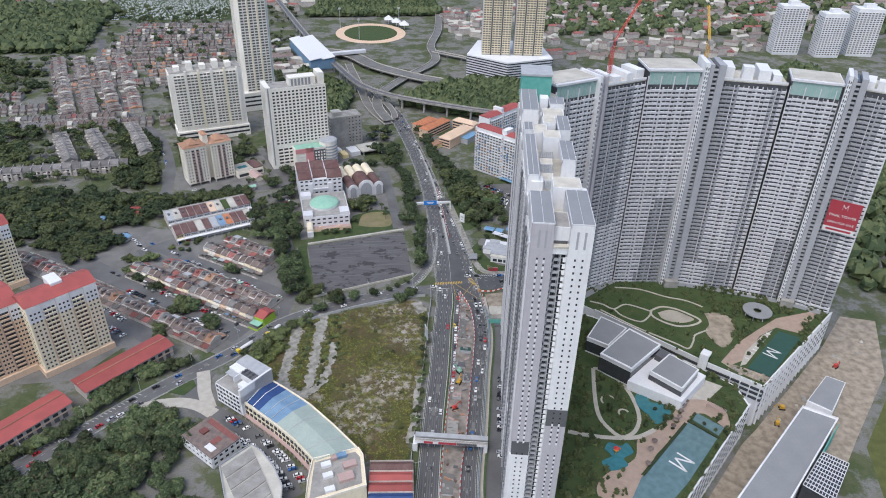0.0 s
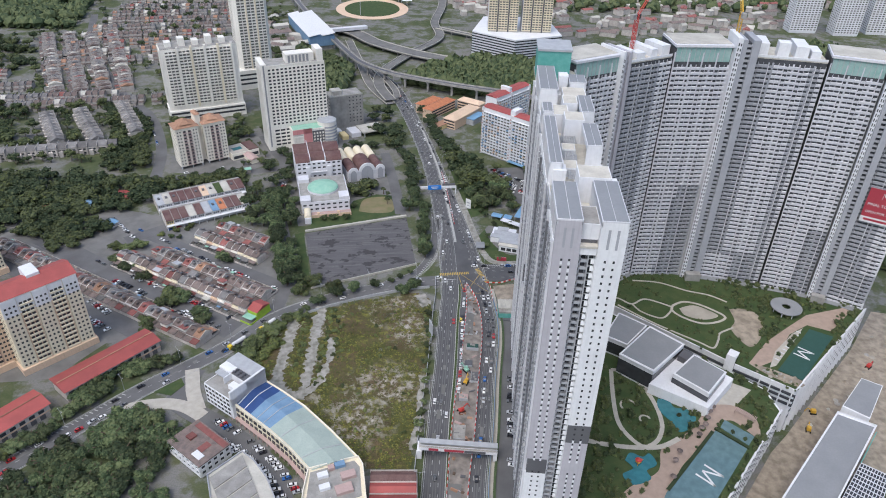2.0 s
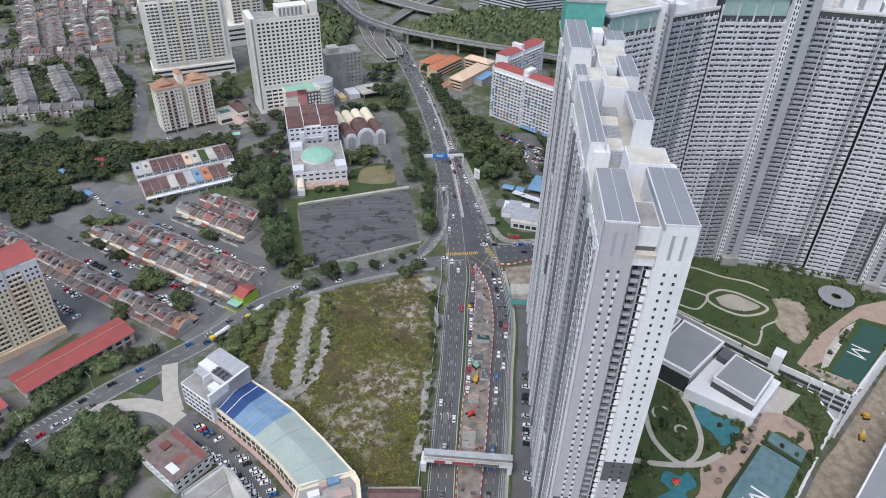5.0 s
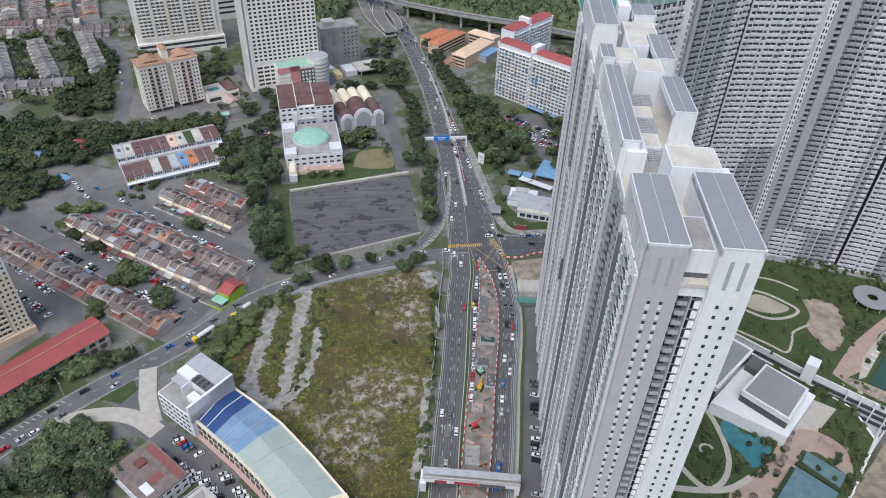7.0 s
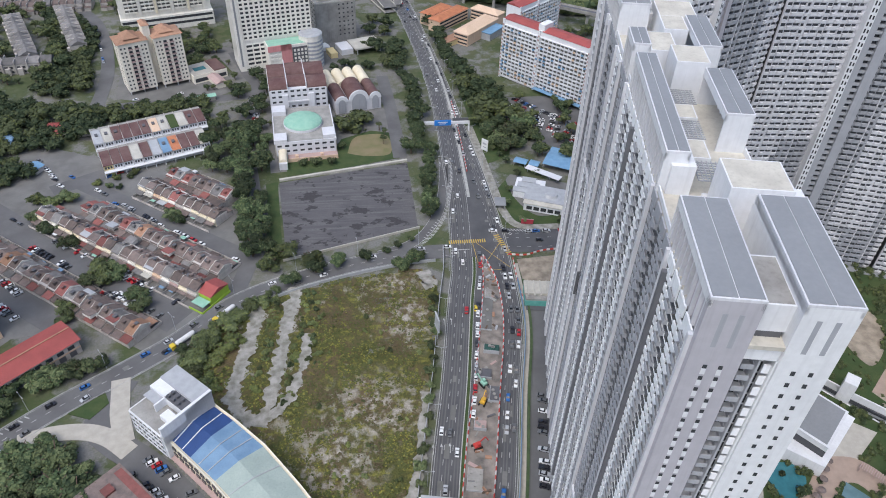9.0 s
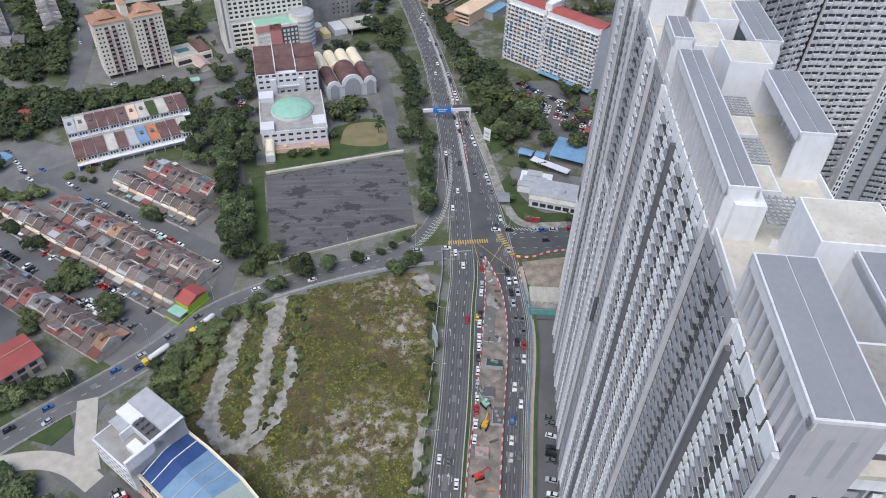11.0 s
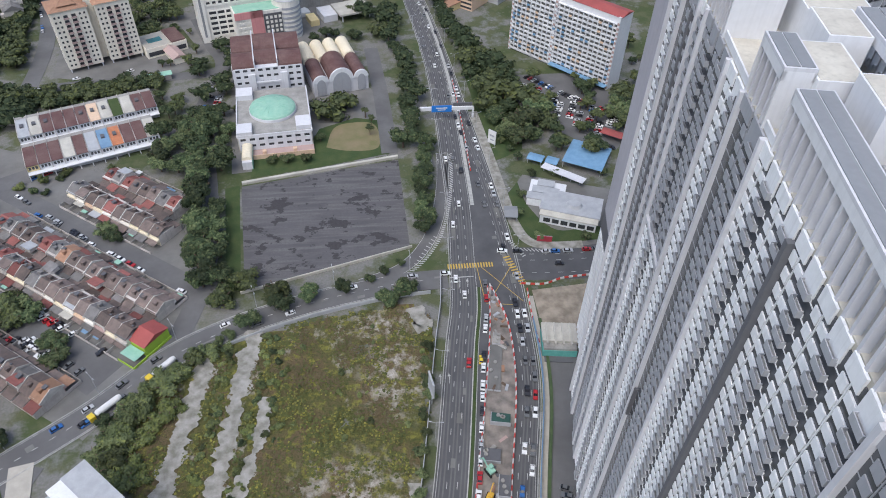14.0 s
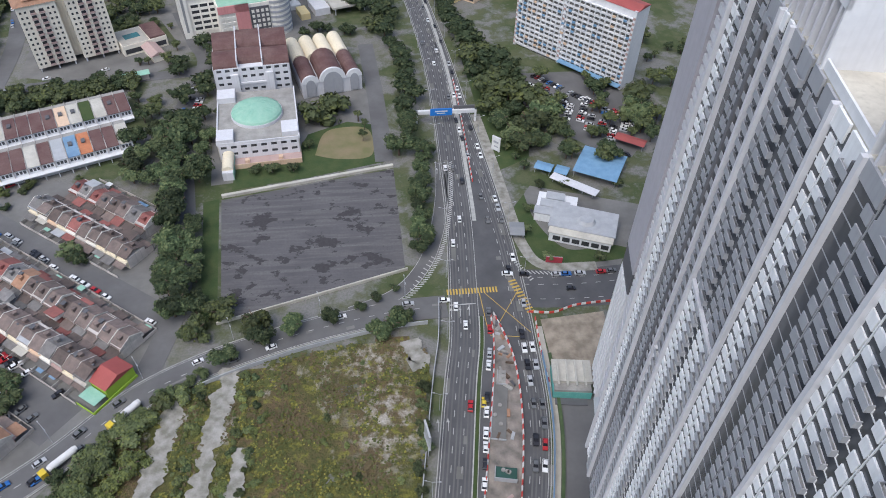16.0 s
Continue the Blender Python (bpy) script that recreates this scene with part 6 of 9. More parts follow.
tagged(new("garden_planting", beds.mesh("garden_planting", "leaf_dark", "leaf_mid", "leaf_light")), "dense green shrubs of the podium garden", "planting", kind="stuff")
for x, y in ((131, -197.5), (136, -203), (140, -208), (144, -212.5), (133.5, -196)):
    shrub(x, y, 1.5, "dark", LOW + 0.4, "pool planters")
rr = random.Random(6)
for _ in range(22):
    f = rr.random()
    o = tagged(new("boulder", Shape().cyl(0, 0, 0, rr.uniform(0.3, 0.9), rr.uniform(0.5, 1.3), 0.35, 6).mesh("boulder", rr.choice(("sand", "dirt", "concrete")))), "rough pale boulder on the podium garden", "boulder", "garden boulders")
    o.location = (168 + 16 * f + rr.uniform(-3, 3), -163 - 14 * f + rr.uniform(-2.5, 2.5), TOP + 0.2)
# ---- buildings ----
FACES = {"S": lambda w, d: (lambda a, o, z: (a, -o, z)), "W": lambda w, d: (lambda a, o, z: (-o, d - a, z)), "E": lambda w, d: (lambda a, o, z: (w + o, a, z)), "N": lambda w, d: (lambda a, o, z: (w - a, d + o, z))}


def fbox(s, put, a0, a1, o0, o1, z0, z1, mat=0):
    p = [put(a, o, z) for z in (z0, z1) for a, o in ((a0, o1), (a1, o1), (a1, o0), (a0, o0))]
    s.add(p, [(3, 2, 1, 0), (4, 5, 6, 7), (0, 1, 5, 4), (1, 2, 6, 5), (2, 3, 7, 6), (3, 0, 4, 7)], mat)


def grid_face(t, w, d, face, z0, floors, fh, bays, wall, a0=0.0, a1=None, pier=0.7, spandrel=1.2, deep=0.45, singles=True, balcony=0.0, trim=None, glassy="window_glass"):
    """Piers and spandrels proud of a glazed plane; each window is its own pane where singles is set."""
    put = FACES[face](w, d)
    span = w if face in "SN" else d
    a1 = span if a1 is None else a1
    bw = (a1 - a0) / bays
    s, g, bal = Shape(), Shape(), Shape()
    for i in range(bays + 1):
        x = a0 + i * bw
        fbox(s, put, max(a0, x - pier / 2), min(a1, x + pier / 2), 0, deep, z0, z0 + floors * fh)
    for j in range(floors + 1):
        z = z0 + j * fh
        fbox(s, put, a0, a1, 0, deep - 0.03, z - 0.15, min(z + spandrel - 0.15, z0 + floors * fh + 0.4))
    part("facade", s, wall, t, "", "stuff")
    if singles:
        mw, mh = bw - pier, fh - spandrel
        x, y, _ = put(1, 0, 0)
        x0, y0, _ = put(0, 0, 0)
        ang = math.atan2(y - y0, x - x0)
        me = Shape().box(-mw / 2, mw / 2, -0.06, 0.06, -mh / 2, mh / 2).mesh("window", glassy)
        for i in range(bays):
            for j in range(floors):
                o = part("window", me, (), t)
                o.matrix_local = Matrix.Translation(put(a0 + (i + 0.5) * bw, 0.08, z0 + j * fh + spandrel - 0.15 + mh / 2)) @ Matrix.Rotation(ang, 4, "Z")
    else:
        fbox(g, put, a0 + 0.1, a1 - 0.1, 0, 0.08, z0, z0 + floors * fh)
        # over nine floors the sheet takes a grey with balcony shade in it
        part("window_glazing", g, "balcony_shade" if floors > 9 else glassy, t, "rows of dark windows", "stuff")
    if balcony:
        for i in range(bays):
            for j in range(floors):
                z = z0 + j * fh
                if (i % 2) == 0:
                    fbox(bal, put, a0 + i * bw + 0.2, a0 + (i + 1) * bw - 0.2, deep, deep + balcony, z, z + 0.15)
                    fbox(bal, put, a0 + i * bw + 0.2, a0 + (i + 1) * bw - 0.2, deep + balcony - 0.12, deep + balcony, z + 0.15, z + 1.05)
        part("balcony_front", bal, trim or wall, t, "stacked balconies", "stuff")


def base_frame(name, a, b, label, category, group=""):
    w = math.hypot(b[0] - a[0], b[1] - a[1])
    t = thing(name, a[0], a[1], 0, math.degrees(math.atan2(b[1] - a[1], b[0] - a[0])), label, category, group)
    return t, w


def hip_roof(s, x0, x1, y0, y1, z, h, over=0.8, mat=0):
    x0, x1, y0, y1 = x0 - over, x1 + over, y0 - over, y1 + over
    m = min(x1 - x0, y1 - y0) / 2
    if x1 - x0 >= y1 - y0:
        r = [(x0 + m, (y0 + y1) / 2, z + h), (x1 - m, (y0 + y1) / 2, z + h)]
        f = [(0, 1, 5, 4), (1, 2, 5), (2, 3, 4, 5), (3, 0, 4), (3, 2, 1, 0)]
    else:
        r = [((x0 + x1) / 2, y0 + m, z + h), ((x0 + x1) / 2, y1 - m, z + h)]
        f = [(0, 1, 4), (1, 2, 5, 4), (2, 3, 5), (3, 0, 4, 5), (3, 2, 1, 0)]
    s.add([(x0, y0, z), (x1, y0, z), (x1, y1, z), (x0, y1, z)] + r, f, mat)


def gable_roof(s, x0, x1, y0, y1, z, h, over=0.5, mat=0):
    """Ridge along x."""
    x0, x1, y0, y1 = x0 - over, x1 + over, y0 - over, y1 + over
    ym = (y0 + y1) / 2
    s.add([(x0, y0, z), (x1, y0, z), (x1, y1, z), (x0, y1, z), (x0, ym, z + h), (x1, ym, z + h)], [(0, 1, 5, 4), (2, 3, 4, 5), (1, 2, 5), (3, 0, 4), (3, 2, 1, 0)], mat)


def vault(s, x0, x1, y0, y1, z, h, n=10, mat=0):
    """A barrel roof whose axis runs along y."""
    base = len(s.v)
    for y in (y0, y1):
        for k in range(n + 1):
            a = math.pi * k / n
            s.v.append(((x0 + x1) / 2 - math.cos(a) * (x1 - x0) / 2, y, z + h * math.sin(a)))
    for k in range(n):
        s.f.append((base + k, base + k + 1, base + n + 2 + k, base + n + 1 + k))
        s.m.append(mat)
    s.f += [tuple(range(base, base + n + 1)), tuple(range(base + 2 * n + 1, base + n, -1))]
    s.m += [mat, mat]


def hotel():
    t, w = base_frame("hotel_tower", (-120, 204), (-60, 222), "white hotel tower with a grid of windows", "hotel")
    w = 58
    d = 24
    part("wall", Shape().box(0, w, 0, d, 0, 80), "offwhite_wall", t)
    grid_face(t, w, d, "S", 24, 17, 3.2, 14, "offwhite_wall", 5, w, 1.5, 1.35, 0.7, True)
    grid_face(t, w, d, "W", 10, 21, 3.2, 5, "offwhite_wall", 3, d - 3, 2.2, 1.6, 0.4, False)
    grid_face(t, w, d, "S", 3, 5, 3.5, 3, "offwhite_wall", 6, 22, 1.0, 1.6, 0.4, False)
    part("corner_fin", Shape().box(-0.4, 4.5, -0.9, d, 0, 83), "offwhite_wall", t)
    part("grey_fin", Shape().box(1.2, 2.6, -1.0, -0.85, 4, 82), "slab_grey", t)
    s = Shape().box(24, 50, 6, 18, 80, 88)
    part("plant_room", s, "offwhite_wall", t)
    s = Shape()
    for k in range(6):
        s.box(26 + k * 3.4, 28 + k * 3.4, 5.7, 6.1, 80.5, 87)
    part("louvre", s, "slab_grey", t)
    part("roof", Shape().box(0.5, w - 0.5, 0.5, d - 0.5, 80, 80.4), "concrete", t)
    part("parapet", Shape().box(0, w, -0.3, 0.1, 80, 81.5).box(-0.1, 0.3, 0, d, 80, 81.5).box(52, w, 4, 20, 80, 91), "offwhite_wall", t)
    # podium: pink portal, dark panel wall, drum
    part("podium", Shape().box(20, 56, -14, 0, 0, 22), "offwhite_wall", t)
    part("podium_roof", Shape().box(21, 55, -13, -0.5, 22, 22.3), "green_dome", t)
    part("portal", Shape().box(30, 38, -14.9, -14, 0, 23).box(20, 38, -14.9, -14, 18.5, 23), "pink_wall", t, "pink portal frame")
    part("dark_panel", Shape().box(38.5, 50, -14.5, -14, 0, 20), "dark_wall", t)
    me = Shape().box(-0.8, 0.8, -0.1, 0.1, -0.9, 0.9).mesh("white_panel", "offwhite_wall")
    for i in range(4):
        for j in range(6):
            o = part("white_panel", me, (), t)
            o.location = (40.2 + i * 2.8, -14.6, 2 + j * 3.1)
    drum = part("drum", Shape().cyl(55, -6, 0, 26, 9, 9, 28), "offwhite_wall", t, "round white corner drum")
    for j in range(7):
        part("drum_band", Shape().cyl(55, -6, 2 + j * 3.1, 3.4 + j * 3.1, 9.25, 9.25, 28), "grey_wall", drum)
    part("drum_roof", Shape().cyl(55, -6, 26, 26.8, 9.3, 8.2, 28), "dull_metal", drum)
    grid_face(t, w, d, "S", 2, 6, 3.2, 3, "offwhite_wall", 21, 30, 1.0, 1.5, 14.6, False)


def condo():
    t, w = base_frame("apartment_block", (-224, 282), (-154, 304), "white apartment block with arched balconies", "apartment block")
    d = 26
    part("wall", Shape().box(0, w, 0, d, 0, 74), "offwhite_wall", t)
    for k in range(5):
        x0 = 4 + k * (w - 8) / 5
        x1 = x0 + (w - 8) / 5 - 2.2
        grid_face(t, w, d, "S", 16, 18, 3.1, 3, "offwhite_wall", x0, x1, 0.9, 1.15, 0.9, False, 0.0)
        part("pier", Shape().box(x1 + 0.1, x1 + 2.0, -2.0, 0, 14, 76), "cream_wall" if k % 2 else "offwhite_wall", t)
        s = Shape()
        for j in range(18):
            s.box(x0 + 1, (x0 + x1) / 2 - 0.4, -2.0, -0.9, 16 + j * 3.1, 17.1 + j * 3.1)
            s.box((x0 + x1) / 2 + 0.4, x1 - 1, -2.0, -0.9, 16 + j * 3.1, 17.1 + j * 3.1)
        part("balcony_front", s, "offwhite_wall", t, "white balconies", "stuff")
        part("grey_panel", Shape().box(x0 + 1, x0 + 5.5, -1.3, -0.9, 1, 11), "mauve_wall", t)
    grid_face(t, w, d, "W", 16, 18, 3.1, 6, "offwhite_wall", 0, d, 1.2, 1.4, 0.4, False)
    part("podium", Shape().box(-1, w + 1, -4, d, 0, 12), "offwhite_wall", t)
    part("podium_slot", Shape().box(0, w, -4.1, -3.9, 4, 6).box(0, w, -4.1, -3.9, 8.5, 10.5), "window_glass", t)
    part("roof", Shape().box(0.4, w - 0.4, 0.4, d - 0.4, 74, 74.5), "concrete", t)
    s = Shape()
    for k in range(5):
        s.box(6 + k * 13, 12 + k * 13, 6, 16, 74, 79 + (k % 2) * 3)
    part("roof_house", s, "offwhite_wall", t)


def tall_tower():
    t, w = base_frame("apartment_tower", (-164, 379), (-126, 392), "slender white high-rise tower with balconies", "apartment tower")
    d = 26
    w = 38
    part("wall", Shape().prism([(4, 0), (w - 4, 0), (w, 5), (w, d - 5), (w - 4, d), (4, d), (0, d - 5), (0, 5)], 0, 165), "offwhite_wall", t)
    for a0, a1, n in ((4, 13, 2), (14.5, 23.5, 2), (25, w - 4, 2)):
        grid_face(t, w, d, "S", 12, 47, 3.2, n, "offwhite_wall", a0, a1, 1.0, 1.2, 1.0, False, 0.8)
    grid_face(t, w, d, "W", 12, 47, 3.2, 3, "offwhite_wall", 6, d - 6, 1.6, 1.4, 0.5, False)
    part("rib", Shape().box(13, 14.4, -2, 0, 0, 166).box(23.6, 24.9, -2, 0, 0, 166), "cream_wall", t)
    part("podium", Shape().box(-6, w + 4, -6, d + 4, 0, 22), "offwhite_wall", t)
    part("podium_slot", Shape().box(-6.1, w + 4.1, -6.1, -5.9, 6, 8).box(-6.1, w + 4.1, -6.1, -5.9, 11, 13).box(-6.1, w + 4.1, -6.1, -5.9, 16, 18), "window_glass", t)


def cream_block():
    t, w = base_frame("apartment_block", (-195, 169), (-155.5, 188.5), "cream apartment block with orange hipped roofs", "apartment block")
    d = 17
    for n, (x0, x1) in enumerate(((0, 20), (24.5, w))):
        part("wing", Shape().box(x0, x1, 0, d, 2.5, 38.5), "ivory_wall", t)
        part("piloti", Shape().box(x0 + 0.5, x0 + 1.2, 0.5, 1.2, 0, 2.5).box(x1 - 1.2, x1 - 0.5, 0.5, 1.2, 0, 2.5).box((x0 + x1) / 2, (x0 + x1) / 2 + 0.7, 0.5, 1.2, 0, 2.5).box(x0 + 1, x1 - 1, 6, d - 1, 0, 2.5), "pale_wall", t)
        me = Shape().box(-0.55, 0.55, -0.1, 0.1, -0.6, 0.6).mesh("window", "window_glass")
        for i in (1.8, 4.2, x1 - x0 - 4.2, x1 - x0 - 1.8):
            for j in range(11):
                o = part("window", me, (), t)
                o.location = (x0 + i, -0.02, 5 + j * 3.0)
        s, g = Shape(), Shape()
        xm = (x0 + x1) / 2
        for j in range(11):
            for sx in (-1, 1):
                s.box(xm + sx * 2.2 - 1.5, xm + sx * 2.2 + 1.5, -1.3, 0, 3.4 + j * 3.0, 3.6 + j * 3.0)
                s.box(xm + sx * 2.2 - 1.5, xm + sx * 2.2 + 1.5, -1.3, -1.15, 3.6 + j * 3.0, 4.5 + j * 3.0)
                g.box(xm + sx * 2.2 - 1.2, xm + sx * 2.2 + 1.2, -0.05, 0.05, 3.6 + j * 3.0, 5.6 + j * 3.0)
        part("balcony_front", s, "rose_wall", t, "small brown balconies", "stuff")
        part("balcony_door", g, "window_glass", t, "", "stuff")
        s = Shape()
        for j in range(11):
            for y in (3, 7, 11, 14):
                s.box(x0 - 0.05, x0 + 0.05, y, y + 1.2, 4.6 + j * 3, 5.8 + j * 3)
        part("side_window", s, "window_glass", t, "", "stuff")
        s = Shape()
        hip_roof(s, x0, x1, 0, d, 38.5, 3.6, 1.0)
        hip_roof(s, x0 + 5, x1 - 5, 2, d - 2, 40.5, 3.6, 0.5)
        part("roof", s, "orange_tile", t, "orange tiled hipped roof")
    part("stair_core", Shape().box(19.9, 24.6, 6, d, 2.5, 46), "ivory_wall", t)
    s = Shape()
    hip_roof(s, 19.9, 24.6, 6, d, 46, 2.0, 0.5)
    part("core_roof", s, "orange_tile", t)
    p = thing("pool_deck", -152, 184, 0, 30, "cream podium with a small blue swimming pool", "pool deck")
    part("deck", Shape().box(0, 26, 0, 20, 0, 6.5), "ivory_wall", p)
    part("opening", Shape().box(1, 25, -0.05, 0.2, 1.2, 4.0), "window_glass", p)
    part("paving", Shape().box(0.5, 16, 0.5, 19.5, 6.5, 6.7), "path", p)
    part("pool", Shape().box(4, 13, 7, 13, 6.7, 6.76), "pool_water", p)
    part("roof", Shape().box(16.5, 25.5, 0.5, 19.5, 6.5, 7.5), "maroon_roof", p)
    s = Shape()
    gable_roof(s, 0, 34, 0, 8, 4, 2)
    q = thing("shed", -128, 180, 0, 122, "low brown roofed walkway shed", "shed")
    part("roof", s, "rose_wall", q)
    part("wall", Shape().box(0, 34, 0.5, 7.5, 0, 4), "ivory_wall", q)


def grey_block():
    t, w = base_frame("office_block", (-62, 254), (-40, 246), "plain grey concrete office block", "office block")
    w, d = 34, 20
    t.matrix_world = pose(-62, 252, 0, 0, 0, 18)
    part("wall", Shape().box(0, w, 0, d, 0, 33), "concrete", t)
    grid_face(t, w, d, "S", 3, 8, 3.6, 4, "concrete", 18, w - 1, 2.4, 2.4, 0.3, True)
    grid_face(t, w, d, "W", 3, 8, 3.6, 3, "concrete", 1, d - 1, 2.4, 2.4, 0.3, True)
    part("roof_house", Shape().box(4, 14, 6, 16, 33, 37), "pale_concrete", t)
    part("parapet", Shape().box(0, w, 0, 0.4, 33, 34).box(0, 0.4, 0.4, d, 33, 34), "pale_concrete", t)
    q = thing("petrol_station", -50, 226, 0, 20, "low flat-roofed petrol station with yellow kiosk", "petrol station")
    part("canopy", Shape().box(18, 42, -6, 14, 5, 6.2), "pale_concrete", q)
    for x, y in ((20, -4), (40, -4), (20, 12), (40, 12)):
        part("post", Shape().box(x, x + 0.6, y, y + 0.6, 0, 5), "pale_wall", q)
    part("shop", Shape().box(8, 18, 0, 16, 0, 4.5), "pale_wall", q)
    part("kiosk", Shape().box(-2, 4, -2, 10, 0, 4), "yellow_wall", q)
    part("tent", Shape().add([(-4, 14, 3), (3, 14, 3), (3, 20, 3), (-4, 20, 3), (-0.5, 17, 6)], [(0, 1, 4), (1, 2, 4), (2, 3, 4), (3, 0, 4)]).box(-3.9, 2.9, 14.1, 19.9, 0, 3), "barrier_white", q)


def school():
    t, w = base_frame("school_building", (-91, 128.5), (-52, 133.5), "white institutional building with maroon vaulted roofs", "school building")
    d = 38
    w = 39
    part("wall", Shape().box(0, w, 0, d, 0, 21), "pale_wall", t)
    grid_face(t, w, d, "S", 2, 5, 3.8, 9, "pale_wall", 0.5, w - 0.5, 1.8, 2.2, 0.5, True)
    grid_face(t, w, d, "W", 2, 5, 3.8, 9, "pale_wall", 0.5, d - 0.5, 2.4, 2.4, 0.4, False)
    part("porch", Shape().box(8, 12, -2, 0, 0, 18).box(26, 30, -2, 0, 0, 18).box(12, 26, -1.5, 0, 12, 13), "pale_wall", t)
    for i, (x0, x1) in enumerate(((0, 12), (12.6, 24.9), (25.5, w))):
        for j, (y0, y1) in enumerate(((0, 16.5), (18.5, d))):
            if i == 1 and j == 0:
                y0 = 4
            s = Shape()
            # barrel running along x: build along y then turn
            v = Shape()
            vault(v, y0, y1, x0, x1, 21, 5.2 if i == 1 else 4.6)
            s.add([(b, a, c) for a, b, c in v.v], [f[::-1] for f in v.f])
            part("roof_vault", s, "maroon_roof", t, "rust-streaked maroon vaulted roof")
    part("ridge_wall", Shape().box(12.0, 12.6, 0, d, 20, 25.6).box(24.9, 25.5, 0, d, 20, 25.6), "pale_wall", t)
    # domed hall in front
    q, w2 = base_frame("domed_hall", (-85.5, 78), (-46.5, 82), "grey flat-roofed hall with a pale green dome", "hall")
    w2 = 39
    part("wall", Shape().box(0, w2, 0, 46, 0, 9.5), "pale_concrete", q)
    grid_face(q, w2, 46, "S", 1.5, 2, 3.8, 8, "pale_wall", 0.5, w2 - 0.5, 2.0, 2.2, 0.5, True)
    part("roof", Shape().box(0.4, w2 - 0.4, 0.4, 45.6, 9.5, 10), "concrete", q)
    part("parapet", Shape().box(0, w2, -0.3, 0.3, 9.5, 10.8).box(-0.3, 0.3, 0, 46, 9.5, 10.8).box(w2 - 0.3, w2 + 0.3, 0, 46, 9.5, 10.8), "pale_wall", q)
    part("corner_block", Shape().box(0, 8, 0, 9, 9.5, 12.5), "pale_wall", q)
    part("corner_block", Shape().box(w2 - 8, w2, 2, 12, 9.5, 12.5), "pale_wall", q)
    part("corner_block", Shape().box(0, 9, 36, 45, 9.5, 13), "pale_wall", q)
    n, s = 28, Shape()
    for i in range(7):
        a = math.pi / 2 * i / 6
        for k in range(n):
            b = 6.2832 * k / n
            s.v.append((19.5 + 12.6 * math.cos(a) * math.cos(b), 23.5 + 12.6 * math.cos(a) * math.sin(b), 11.6 + 3.6 * math.sin(a)))
    for i in range(6):
        for k in range(n):
            s.f.append((i * n + k, i * n + (k + 1) % n, (i + 1) * n + (k + 1) % n, (i + 1) * n + k))
            s.m.append(0)
    part("dome", s, "green_dome", q, "pale green copper dome")
    s = Shape()
    for k in range(24):
        b = 6.2832 * k / 24
        for i in range(5):
            a0, a1 = math.pi / 2 * i / 6, math.pi / 2 * (i + 1) / 6
            s.beam(*[(19.5 + 12.65 * math.cos(a) * math.cos(b), 23.5 + 12.65 * math.cos(a) * math.sin(b), 11.65 + 3.6 * math.sin(a)) for a in (a0, a1)], 0.12, 0.12)
    part("dome_rib", s, "green_dome", q)
    part("drum", Shape().cyl(19.5, 23.5, 9.5, 11.6, 12.8, 12.8, 36), "pale_wall", q)
    part("terrace", Shape().box(6, w2, -7, -0.5, 0, 1.6), "rose_wall", q)
    part("terrace_wall", Shape().box(6, w2, -7.3, -7, 0, 2.8).box(12, 14, -5, -3, 1.6, 3).box(28, 30, -5, -3, 1.6, 3), "peach_wall", q)
    # vaulted hall
    h, w3 = base_frame("vaulted_hall", (-47, 131.5), (-15, 140), "white hall with four barrel-vaulted roofs", "hall")
    part("wall", Shape().box(0, w3, 0, 46, 0, 9), "pale_wall", h)
    for x0, x1, hh in ((0, 9, 4), (9.6, 24, 7), (24.6, w3, 4)):
        s = Shape()
        vault(s, x0, x1, 0.4, 23, 9, hh)
        part("roof_vault", s, "maroon_roof", h)
        s = Shape()
        vault(s, x0 - 0.2, x1 + 0.2, -0.6, 0.4, 9, hh + 0.5)
        part("gable_arch", s, "white_wall", h)
        s = Shape()
        vault(s, x0 + 1.8, x1 - 1.8, -0.7, -0.55, 7, hh)
        s.box(x0 + 1.8, x1 - 1.8, -0.7, -0.55, 1, 7)
        part("arched_window", s, "grey_wall", h)
    for k in range(4):
        s = Shape()
        vault(s, k * 8.3, k * 8.3 + 7.9, 24, 46, 9, 4)
        part("roof_vault", s, "cream_wall", h, "cream barrel vault")
    g = thing("guard_house", -82.5, 63, 0, 4, "small arched guard house with cream roof", "guard house")
    part("wall", Shape().box(0, 5, 0, 17, 0, 4.5), "pale_wall", g)
    s = Shape()
    vault(s, -0.2, 5.2, 2, 17, 4.5, 2)
    part("roof", s, "cream_wall", g)
    part("green_trim", Shape().box(5.0, 5.2, 0, 17, 0, 4.4), "green_dome", g)


